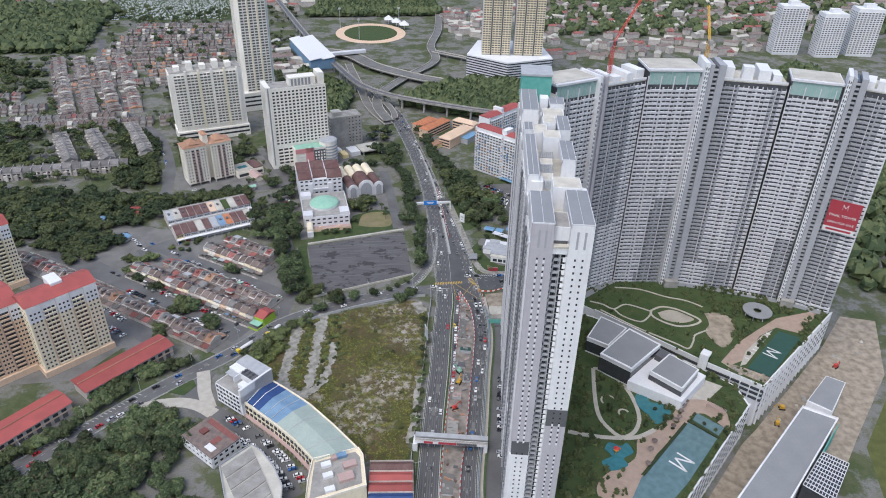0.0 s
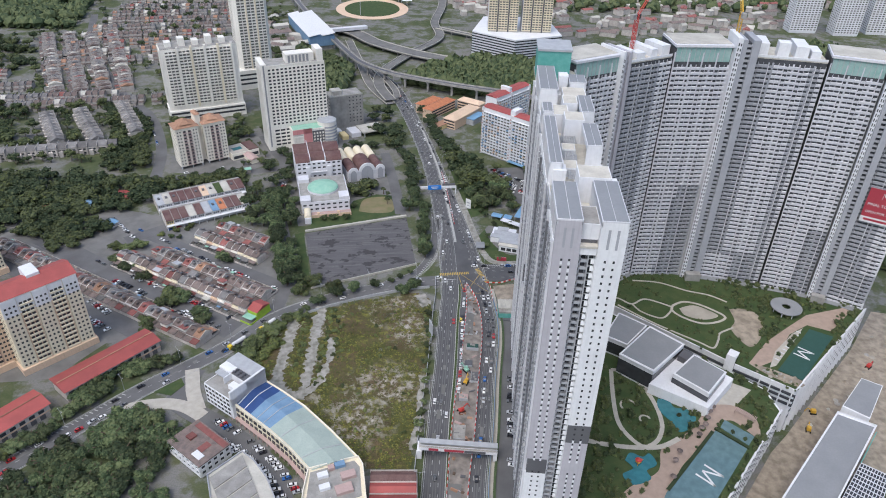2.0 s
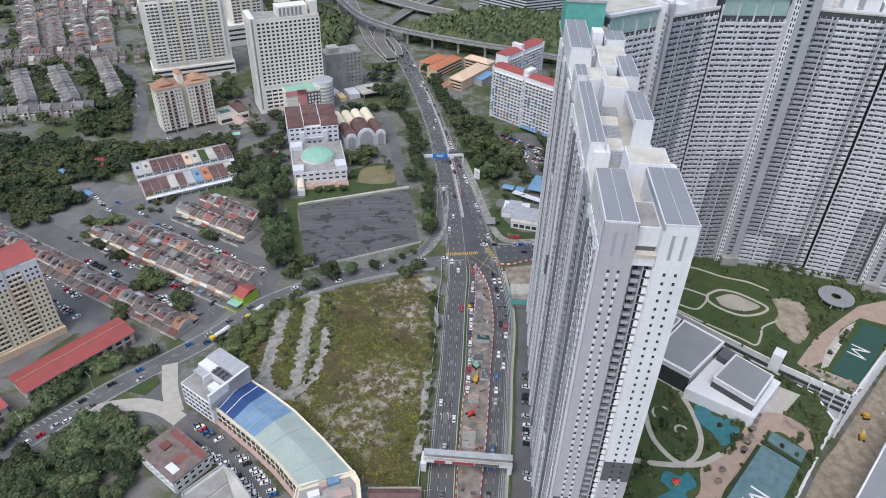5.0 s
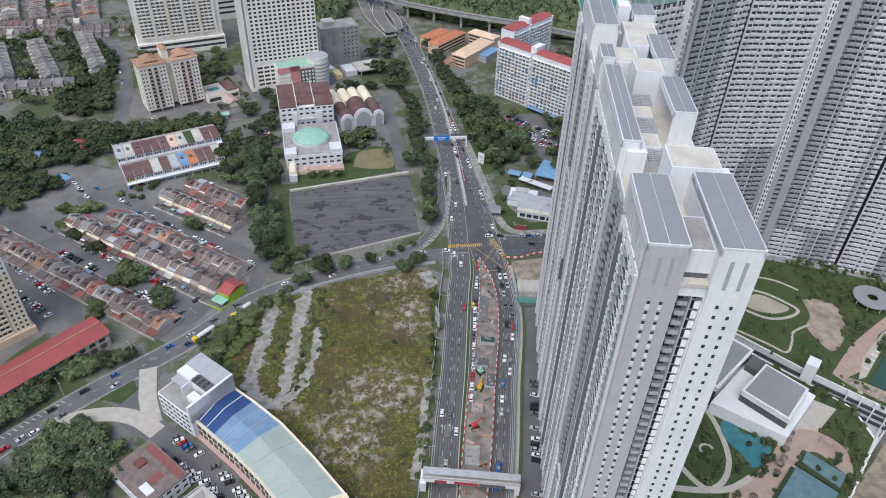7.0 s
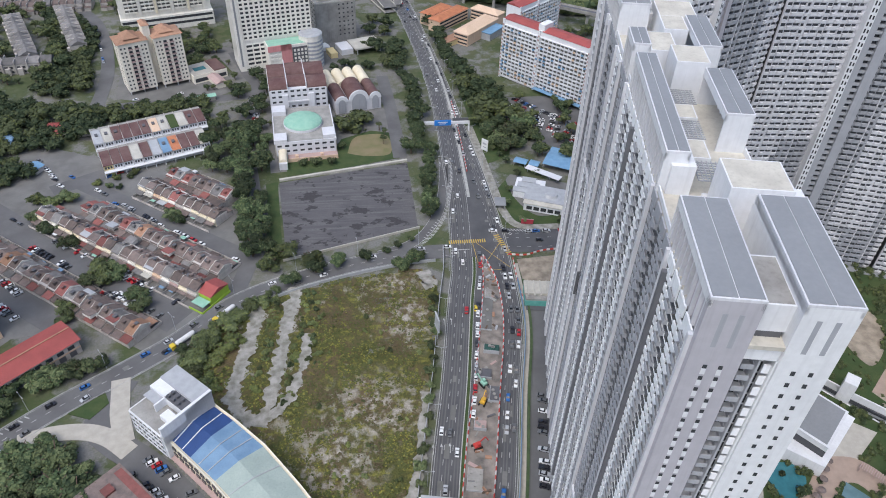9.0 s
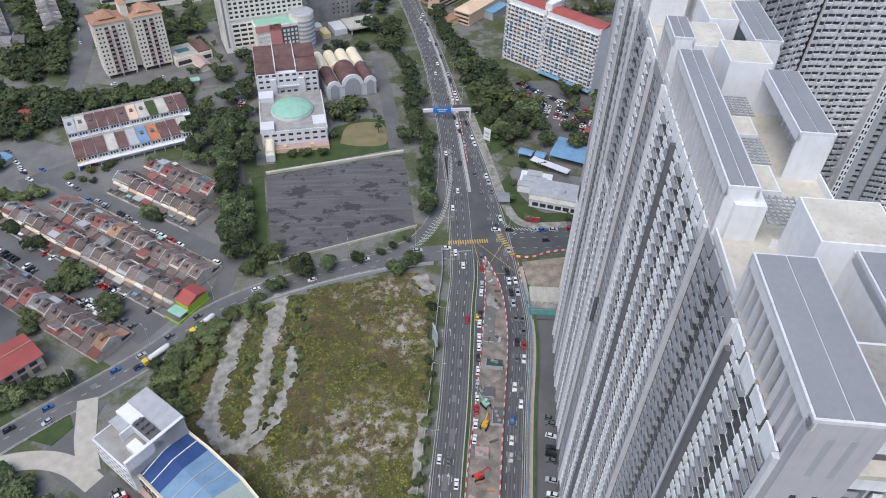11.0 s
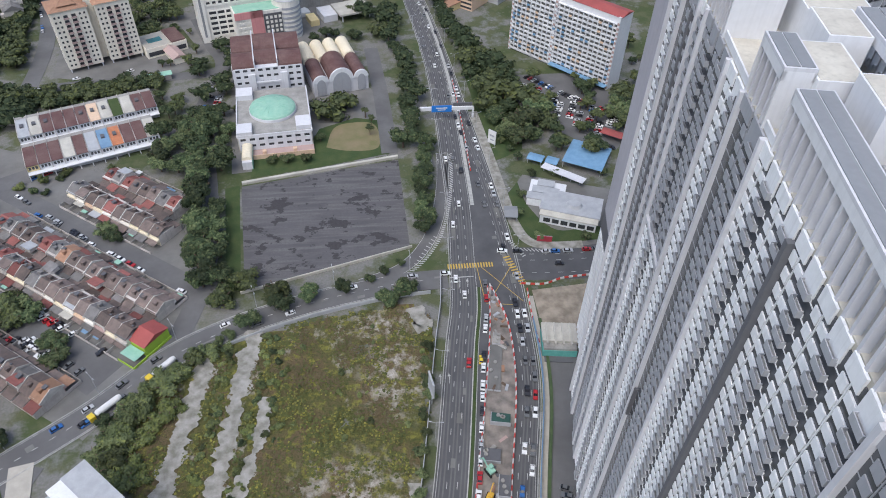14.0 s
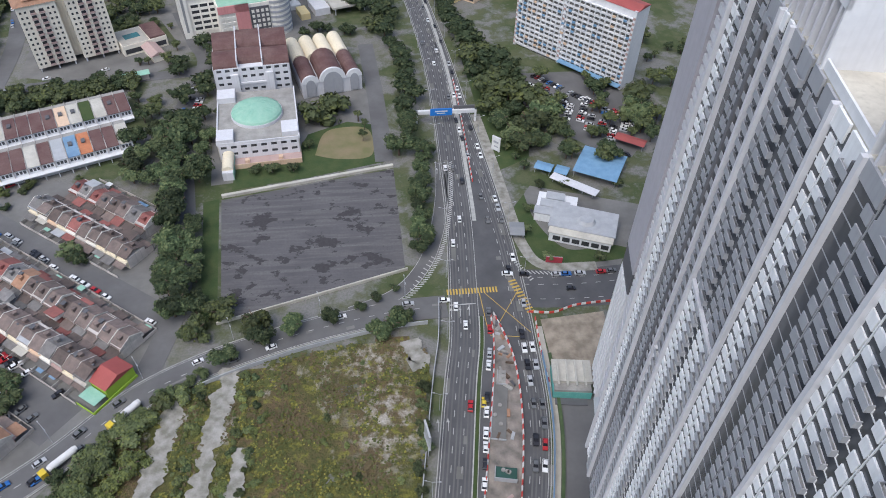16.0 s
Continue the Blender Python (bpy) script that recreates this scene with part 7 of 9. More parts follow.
def shop_rows():
    """Two parallel rows of shophouses, each unit with its own roof."""
    r = random.Random(5)
    order1 = ["maroon_roof", "maroon_roof", "maroon_roof", "pale_concrete", "maroon_roof", "dull_metal", "sky_roof", "orange_roof", "maroon_roof", "maroon_roof", "pale_concrete"]
    order2 = ["dull_metal", "pale_concrete", "maroon_roof", "maroon_roof", "maroon_roof", "maroon_roof", "peach_wall", "pale_concrete", "lawn", "pale_concrete", "maroon_roof", "maroon_roof"]
    for (ax, ay), order, wall, front in (((-187.5, 64), order1, "white_wall", True), ((-199, 90), order2, "white_wall", False)):
        yaw = 22.5
        d = (math.cos(radians(yaw)), math.sin(radians(yaw)))
        uw, long = 6.4, 5.9
        for k, mat in enumerate(order):
            t = thing("shophouse", ax + d[0] * long * k, ay + d[1] * long * k, 0, yaw, "two-storey shophouse with a %s roof" % {"maroon_roof": "rusty maroon", "pale_concrete": "pale grey", "dull_metal": "grey metal", "sky_roof": "pale blue", "orange_roof": "orange", "peach_wall": "tan", "lawn": "mossy green"}[mat], "shophouse", "shophouse rows")
            t.scale = (long / uw, 1.22, 1.0)
            part("wall", Shape().box(0, uw, 0, 17, 0, 7.2), "yellow_wall" if (front and k == 0) else wall, t)
            s = Shape().add([(0.25, -0.5, 7.3), (uw - 0.25, -0.5, 7.3), (uw - 0.25, 12.5, 8.9), (0.25, 12.5, 8.9), (0.25, -0.5, 7.1), (uw - 0.25, -0.5, 7.1), (uw - 0.25, 12.5, 8.7), (0.25, 12.5, 8.7)], [(0, 1, 2, 3), (7, 6, 5, 4), (0, 4, 5, 1), (1, 5, 6, 2), (2, 6, 7, 3), (3, 7, 4, 0)])
            part("roof", s, mat, t)
            part("rear_roof", Shape().box(0.2, uw - 0.2, 12.6, 16.8, 7.2, 7.5), "concrete", t)
            part("party_wall", Shape().prism([(-0.13, -0.6), (0.13, -0.6), (0.13, 17), (-0.13, 17)], 0, 7.9), "house_wall", t)
            part("canopy", Shape().box(0, uw, -2.6, 0, 3.4, 3.7), "white_wall", t)
            part("post", Shape().box(0, 0.4, -2.6, -2.2, 0, 3.4), "white_wall", t)
            for x in (0.9, 2.6, 4.3):
                part("window", Shape().box(x, x + 1.2, -0.06, 0.1, 4.6, 6.2), "window_glass", t)
            if r.random() < 0.5:
                part("skylight", Shape().box(2, 4, 6, 8.5, 8.1, 8.9), "dark_wall", t)


hotel()
condo()
tall_tower()
cream_block()
grey_block()
school()
shop_rows()


def corner_block():
    """The bent shop block with blue, pale blue and sage roofs, and its white head building."""
    t = thing("shop_block", 0, 0, 0, 0, "long bent shop block with blue and sage roofs", "shop block")
    W = [(-113, -142), (-102.5, -153), (-92, -164), (-81, -177), (-70, -193), (-66, -199)]
    E = [(-100.5, -123.5), (-87, -136), (-74, -149.5), (-60, -168), (-47, -187), (-43, -193)]
    h = 12.5
    part("wall", Shape().prism(W[:5] + E[:5][::-1], 0, h), "cream_wall", t)
    for n, mat in ((0, "blue_roof"), (1, "sky_roof"), (2, "sage_roof"), (3, "sage_roof")):
        a, b, c, e = W[n], W[n + 1], E[n + 1], E[n]
        s = Shape()
        lift = lambda p, q, k: (p[0] + (q[0] - p[0]) * k, p[1] + (q[1] - p[1]) * k)
        ra, rb = lift(a, e, 0.5), lift(b, c, 0.5)
        s.add([(*lift(a, e, 0.04), h + 0.3), (*lift(b, c, 0.04), h + 0.3), (*rb, h + 2.0), (*ra, h + 2.0), (*lift(b, c, 0.96), h + 0.3), (*lift(a, e, 0.96), h + 0.3)], [(0, 1, 2, 3), (3, 2, 4, 5)])
        part("roof", s, mat, t, {"blue_roof": "dark blue metal roof", "sky_roof": "faded pale blue metal roof", "sage_roof": "sage grey metal roof"}[mat])
        for k in (0.33, 0.66) if n < 2 else (0.5,):
            s = Shape()
            p, q = lift(a, b, k), lift(e, c, k)
            m = lift(p, q, 0.5)
            s.beam((*lift(p, q, 0.05), h + 0.5), (*m, h + 2.15), 0.35, 0.2)
            s.beam((*m, h + 2.15), (*lift(p, q, 0.95), h + 0.5), 0.35, 0.2)
            part("roof_seam", s, "white_wall" if n < 1 else "dull_metal", t)
    part("gutter_wall", Shape().strip(W[:5], 0.3, h + 0.6, 0.8).strip(E[:5], 0.3, h + 0.6, 0.8), "ivory_wall", t)
    s = Shape()
    for x, y, a in along(rail(W[:5], -0.2), 3.6, 1.8):
        for z in (5.2, 9.0):
            s.obox(x, y, z, z + 1.8, 2.2, 0.5, a)
    part("window_west", s, "window_glass", t, "rows of shop windows", "stuff")
    s = Shape()
    for x, y, a in along(rail(W[:5], -1.0), 3.6):
        s.obox(x, y, 0, 3.8, 0.5, 0.5, a)
    part("arcade_posts", s, "rose_wall", t, "", "stuff")
    part("arcade_canopy", Shape().strip(rail(W[:5], -0.8), 2.2, 4.1, 0.35), "rose_wall", t)
    # damaged end building
    e = thing("corner_building", 0, 0, 0, 0, "cream end building with a cluttered flat roof", "building")
    P = [(-71, -192), (-47, -187), (-45, -192), (-44, -212), (-74, -220), (-73, -205)]
    part("wall", Shape().prism(P, 0, 12.8), "cream_wall", e)
    part("roof", Shape().prism([(-70, -194), (-49, -189), (-46.5, -193), (-46, -210), (-72, -217), (-71, -205)], 12.8, 13.0), "concrete", e)
    part("parapet", Shape().strip(P + P[:1], 0.5, 14.0, 1.4), "ivory_wall", e)
    for x, y, w, l, mat in ((-64, -197, 5, 3, "white_wall"), (-63, -204, 5, 3, "white_wall"), (-52, -198, 7, 4, "rose_wall"), (-54, -206, 8, 5, "rose_wall"), (-62, -213, 5, 3, "white_wall"), (-56, -191.5, 5, 3, "sky_roof"), (-60, -193, 3, 2.5, "rose_wall")):
        part("roof_shed", Shape().obox(x, y, 13, 14.8, w, l, 0.25), mat, e)
    # white head building
    hb, w = base_frame("white_office", (-128, -131), (-112, -146), "white stepped office building at the corner", "office building")
    w, d = 22, 24
    part("wall", Shape().box(0, w, 0, d, 3.5, 17), "white_wall", hb)
    part("upper_wall", Shape().box(0, w, 11, d, 17, 21.5).box(w - 1.2, w, 0, d, 12, 22.5), "white_wall", hb)
    part("pilotis", Shape().box(1, w - 1, 4, d - 1, 0, 3.5), "dark_wall", hb)
    part("roof_terrace", Shape().box(0.4, w - 1.4, 0.4, 10.8, 17, 17.3), "concrete", hb)
    part("roof_sheet", Shape().box(0, w, 16, d + 0.4, 21.5, 22.1), "dull_metal", hb)
    part("roof_sheet", Shape().box(1, 9, 7, 14, 20, 20.5), "dull_metal", hb)
    part("roof_well", Shape().box(10, w - 2, 11, 15.8, 21.5, 21.7), "dark_wall", hb)
    me = Shape().cyl(0, 0, 0, 1.3, 0.7, 0.7, 10).mesh("roof_fan", "dark_wall")
    for k in range(6):
        o = part("roof_fan", me, (), hb)
        o.location = (11 + (k % 3) * 3, 12 + (k // 3) * 2.2, 21.7)
    part("light_wall", Shape().box(9.2, 9.8, 6, 15, 17, 21.5).box(14, 19, 5, 9, 17, 20), "white_wall", hb)
    grid_face(hb, w, d, "S", 4, 4, 3.2, 7, "white_wall", 0.3, w - 1.5, 0.5, 1.2, 0.3, True)
    grid_face(hb, w, d, "W", 4, 4, 3.2, 6, "white_wall", 0.3, d - 0.5, 0.5, 1.2, 0.3, True)


def brown_block():
    t, w = base_frame("old_building", (-142, -163), (-124, -181), "old brown tiled building with stained roof", "building")
    d = 18
    part("wall", Shape().box(0, w, 0, d, 0, 8.5), "pale_concrete", t)
    part("roof", Shape().box(-0.5, w + 0.5, -0.5, d + 0.5, 8.5, 9.2), "brown_tile", t)
    part("roof_patch", Shape().box(2, w, d - 3.5, d - 0.3, 9.2, 9.35).box(w - 10, w - 6, 6, 12, 9.2, 9.33), "red_tile", t, "rust red roof patch")
    part("skylight", Shape().box(5, 9, 7, 11, 9.2, 10.2), "red_tile", t)
    part("roof_well", Shape().box(w - 9, w - 3, 2, 5.5, 9.2, 9.6), "white_wall", t)
    grid_face(t, w, d, "S", 1, 2, 3.5, 7, "white_wall", 0, w, 1.6, 1.6, 0.5, True)
    grid_face(t, w, d, "E", 1, 2, 3.5, 5, "white_wall", 0, d, 1.6, 1.6, 0.5, True)
    q = thing("rounded_building", 0, 0, 0, 0, "white building with a curved end and pale roof panels", "building")
    P = [(-119, -188), (-104, -175), (-98, -181), (-91, -192), (-86, -205), (-86, -222), (-100, -232), (-112, -215)]
    part("wall", Shape().prism(P, 0, 10), "pale_concrete", q)
    for k in range(5):
        y0 = 0.02 + k * 0.19
        a, b = Vector((-118, -189)).lerp(Vector((-100, -230)), y0), Vector((-104, -176.5)).lerp(Vector((-87, -219)), y0)
        c, e = Vector((-118, -189)).lerp(Vector((-100, -230)), y0 + 0.17), Vector((-104, -176.5)).lerp(Vector((-87, -219)), y0 + 0.17)
        part("roof_panel", Shape().prism([tuple(a), tuple(b), tuple(e), tuple(c)], 10, 10.5), "concrete", q)
    part("parapet", Shape().strip(P + P[:1], 0.5, 10.9, 1.0), "grey_wall", q)
    s = Shape()
    for x, y, a in along(rail(P[1:6], -0.05), 3.2, 1.0):
        for z in (2.0, 5.8):
            s.obox(x, y, z, z + 2.0, 1.8, 0.4, a)
    part("windows", s, "window_glass", q, "rows of windows", "stuff")
    for k, mat in enumerate(("maroon_roof", "red_roof", "red_roof", "blue_roof")):
        u = thing("shophouse", -41.5 - k * 0.6, -196 - k * 6.8, 0, -6, "shophouse with a %s roof" % ("blue" if k == 3 else "red"), "shophouse", "roadside shophouses")
        part("wall", Shape().box(0, 22, -3.2, 3.2, 0, 8.5), "white_wall", u)
        s = Shape()
        gable_roof(s, 0, 22, -3.3, 3.3, 8.5, 1.6, 0.1)
        part("roof", s, mat, u)
        part("party_wall", Shape().box(-0.3, 22.5, 3.2, 3.4, 0, 9.6), "house_wall", u)


def red_halls():
    for (a, b, d) in (((-216, -109), (-174, -69), 0), ((-262, -160), (-222, -117), 0)):
        t, w = base_frame("long_hall", a, b, "long low hall with a red metal roof", "hall", "red-roofed halls")
        t.matrix_world = Matrix.Translation((0, 0, 0)) @ t.matrix_world
        d = 17
        part("wall", Shape().box(0.6, w - 0.6, -d + 0.6, -0.6, 0, 8), "house_wall", t)
        s = Shape()
        gable_roof(s, 0, w, -d, 0, 8, 1.8, 0.4)
        part("roof", s, "red_roof", t, "red corrugated metal roof")
        part("ridge", Shape().box(0, w, -d / 2 - 0.3, -d / 2 + 0.3, 9.9, 10.15), "orange_tile", t)
        for k in range(int(w / 5)):
            part("window", Shape().box(2 + k * 5, 5 + k * 5, -d + 0.5, -d + 0.62, 4.5, 6.5), "window_glass", t)
            part("doorway", Shape().box(2 + k * 5, 5 + k * 5, -d + 0.5, -d + 0.62, 0.2, 3.2), "dark_wall", t)
        part("stripe", Shape().box(0.5, w - 0.5, -d + 0.4, -d + 0.6, 3.4, 4.2), "peach_wall", t)


def peach_condo(a, b, h, hue, label, d=19):
    t, w = base_frame("apartment_block", a, b, label, "apartment block", "red-roofed flats")
    part("wall", Shape().box(0, w, 0, d, 0, h), hue[0], t)
    fl = int(h / 3.05) - 1
    n = 5
    seg = w / n
    for k in range(n):
        mat = hue[k % 2]
        x0 = k * seg
        part("bay", Shape().box(x0 + 0.2, x0 + seg - 0.2, -0.9 if k % 2 == 0 else -0.3, 0, 0, h * 0.78), mat, t)
        part("bay_top", Shape().box(x0 + 0.2, x0 + seg - 0.2, -0.9 if k % 2 == 0 else -0.3, 0, h * 0.78, h - 0.5), "white_wall", t)
        y = -0.95 if k % 2 == 0 else -0.35
        me = Shape().box(-0.55, 0.55, -0.08, 0.12, -0.6, 0.6).mesh("window", "window_glass")
        for j in range(fl):
            for i in (0.22, 0.5, 0.78):
                o = part("window", me, (), t)
                o.location = (x0 + seg * i, y, 3 + j * 3.05)
                if k % 2:
                    o.scale = (1.6, 1, 1.4)
        if k % 2:
            s = Shape()
            for j in range(fl):
                s.box(x0 + 0.6, x0 + seg - 0.6, -1.2, -0.3, 1.6 + j * 3.05, 2.5 + j * 3.05)
            part("balcony_front", s, hue[0], t, "", "stuff")
    s = Shape()
    for j in range(fl):
        for y in (3, 6.5, 10, 13.5, 16.5):
            s.box(-0.06, 0.06, y, y + 1.3, 2.4 + j * 3.05, 3.7 + j * 3.05)
            s.box(w - 0.06, w + 0.06, y, y + 1.3, 2.4 + j * 3.05, 3.7 + j * 3.05)
    part("side_window", s, "window_glass", t, "", "stuff")
    s = Shape()
    gable_roof(s, 0, w, 0, d, h, 4.0, 0.6)
    part("roof", s, "red_roof", t, "red tiled pitched roof")
    part("roof_house", Shape().box(w * 0.45, w * 0.62, d * 0.4, d + 1, h, h + 5), "white_wall", t)
    part("plinth", Shape().box(-1, w + 1, -2.5, d, 0, 4.2), "peach_wall", t)


def flats(a, b, h, d, label, first):
    t, w = base_frame("flats", a, b, label, "flats", "white slab flats")
    part("wall", Shape().box(0, w, 0, d, 0, h), "white_wall", t)
    fl = int(h / 2.9)
    n = int(w / 3.4)
    grid_face(t, w, d, "S", 1.2, fl - 1, 2.9, n, "white_wall", 0.5, w - 0.5, 0.45, 0.95, 1.2, False)
    r = random.Random(7)
    boxes = {m: Shape() for m in ("white_wall", "peach_wall", "tarp_blue", "pale_wall")}
    for i in range(n):
        for j in range(fl - 1):
            if r.random() < 0.6:
                x = 0.5 + (i + 0.2) * (w - 1) / n
                boxes[r.choice(("white_wall", "white_wall", "pale_wall", "peach_wall", "tarp_blue"))].box(x, x + 1.9, -1.5, -0.9, 1.4 + j * 2.9, 2.5 + j * 2.9)
    for m, s in boxes.items():
        part("balcony_box", s, m, t, "window boxes and laundry", "stuff")
    for x in (0, w * 0.42, w - 1.5):
        s = Shape()
        for j in range(fl):
            s.box(x, x + 1.5, -1.35, -1.2, 1 + j * 2.9, 2.4 + j * 2.9)
        part("stair_shaft", Shape().box(x, x + 1.5, -1.2, 0, 0, h + 0.5), "white_wall", t)
        part("brick_panels", s, "rose_wall", t, "", "stuff")
    s = Shape()
    gable_roof(s, 0, w * 0.41, 0, d, h, 1.6, 0.3)
    part("roof", s, "red_roof", t)
    s = Shape()
    gable_roof(s, w * 0.46, w, 0, d, h, 1.6, 0.3)
    part("roof", s, "red_roof", t)
    part("roof_house", Shape().box(w * 0.4, w * 0.47, 1, d - 1, h, h + 4.5), "white_wall", t)
    part("entrance_canopy", Shape().box(w * 0.45, w, -5, -1, 2.8, 3.2), "tarp_blue", t)


def white_station():
    """Low white public building with metal roofs near the junction."""
    t = thing("public_building", 62, 10, 0, -22, "low white public building with grey metal roofs", "public building")
    t.scale = (1.17, 1.0, 1.1)
    part("wall", Shape().box(0.5, 23.5, 0.5, 19, 0, 4.6), "white_wall", t)
    part("roof", Shape().box(-0.6, 24.5, 4, 20, 4.6, 5.4), "dull_metal", t)
    part("roof_drum", Shape().cyl(13, 11, 5.4, 6.6, 3.6, 2.6, 20), "dull_metal", t)
    part("roof_terrace", Shape().box(0, 24, 0, 4.2, 4.6, 4.9), "roof_terrace", t)
    for k in range(6):
        part("window", Shape().box(2 + k * 3.6, 4.8 + k * 3.6, 0.4, 0.55, 1.0, 3.2), "window_glass", t)
    q = thing("public_building", 59, 24, 0, -20, "white annex with stepped metal roofs", "public building")
    part("wall", Shape().box(0, 18, 0, 16, 0, 4), "white_wall", q)
    for k in range(3):
        part("roof", Shape().box(-0.5 + k * 2, 18 - k * 3, k * 5.4, 5.2 + k * 5.4, 4 + 0.2 * k, 4.6 + 0.2 * k), "dull_metal", q)
    c = thing("walkway_canopy", 73, 51, 0, -40, "long pale walkway canopy on posts", "canopy")
    part("roof", Shape().box(0, 24, -2.5, 2.5, 3.4, 3.7), "pale_wall", c)
    for k in range(5):
        part("post", Shape().box(1 + k * 5.2, 1.2 + k * 5.2, -0.1, 0.1, 0, 3.4), "dull_metal", c)
    for x, y, w, d, yaw, mat, h in ((84, 53, 21, 22, -30, "tarp_blue", 4), (66, 58, 8, 6, -30, "tarp_blue", 3), (75, 54, 6, 6, -30, "tarp_blue", 3), (112, 78, 15, 6, -35, "red_roof", 3.5), (46, 12, 6, 8, -8, "slab_grey", 3)):
        k = thing("stall_shed", x, y, 0, yaw, "open shed with a %s roof" % {"tarp_blue": "blue sheet", "red_roof": "red", "slab_grey": "dark grey"}[mat], "shed", "roadside sheds")
        s = Shape()
        gable_roof(s, 0, w, 0, d, h, 0.8, 0.3)
        part("roof", s, mat, k)
        for px in (0.3, w - 0.5):
            for py in (0.3, d - 0.5):
                part("post", Shape().box(px, px + 0.2, py, py + 0.2, 0, h), "dull_metal", k)
    for x, y, w, d, yaw, mat in ((-240, 112, 18, 14, 2, "red_roof"), (-222, 112, 14, 14, 4, "tarp_blue"), (-229, 68, 7, 9, 60, "tarp_blue"), (-270, 100, 16, 12, 0, "sky_roof"), (-290, 96, 16, 12, 0, "red_roof"), (-150, 152, 18, 5, 20, "green_dome")):
        k = thing("market_shed", x, y, 0, yaw, "low shed with a %s metal roof" % {"tarp_blue": "blue", "red_roof": "red", "sky_roof": "pale blue", "green_dome": "green"}[mat], "shed", "market sheds")
        s = Shape()
        gable_roof(s, 0, w, 0, d, 3.6, 1.2, 0.4)
        part("roof", s, mat, k)
        part("wall", Shape().box(0.4, w - 0.4, 0.4, d - 0.4, 0, 3.6), "house_wall", k)


corner_block()
brown_block()
red_halls()
peach_condo((-236, -94), (-204, -68), 51, ("butter_wall", "peach_wall"), "cream and peach flats with red roofs")
peach_condo((-268, -104), (-243, -84), 50, ("peach_wall", "rose_wall"), "rose and peach flats with red roofs", 30)
peach_condo((-312, -4), (-286, 16), 50, ("butter_wall", "yellow_wall"), "yellow flats with red roofs")
flats((80, 186), (131, 129), 46, 13, "white slab flats with red roofs and laundry", True)
flats((98, 214), (140, 250), 43, 13, "white and yellow slab flats with red roofs", False)
white_station()


def orange_school():
    for x, y, w, d, yaw, mat in ((36, 284, 30, 12, 46, "orange_roof"), (42, 270, 42, 12, 46, "orange_roof"), (52, 250, 14, 48, -42, "peach_wall"), (74, 300, 28, 12, -42, "peach_wall")):
        t = thing("school_block", x, y, 0, yaw, "peach school block with a hipped orange roof", "school block", "orange school blocks")
        part("wall", Shape().box(0, w, 0, d, 0, 10), "peach_wall", t)
        s = Shape()
        hip_roof(s, 0, w, 0, d, 10, 3, 0.8)
        part("roof", s, mat, t)
        for k in range(3):
            part("window_band", Shape().box(0.5, w - 0.5, -0.08, 0.1, 1.2 + k * 3.1, 2.6 + k * 3.1), "window_glass", t)
    t = thing("court_roof", 70, 262, 0, -42, "blue roofed school court", "shed")
    part("roof", Shape().box(0, 18, 0, 24, 6, 6.5), "tarp_blue", t)
    part("wall", Shape().box(0.5, 17.5, 0.5, 23.5, 0, 6), "dull_metal", t)
    t = thing("low_building", 44, 238, 0, 40, "low yellow building by the school", "building")
    part("wall", Shape().box(0, 20, 0, 9, 0, 4.5), "yellow_wall", t)
    part("roof", Shape().box(-0.5, 20.5, -0.5, 9.5, 4.5, 5), "orange_tile", t)


orange_school()
# ---- terraced houses ----
HW = 6.1
house_rng = random.Random(17)


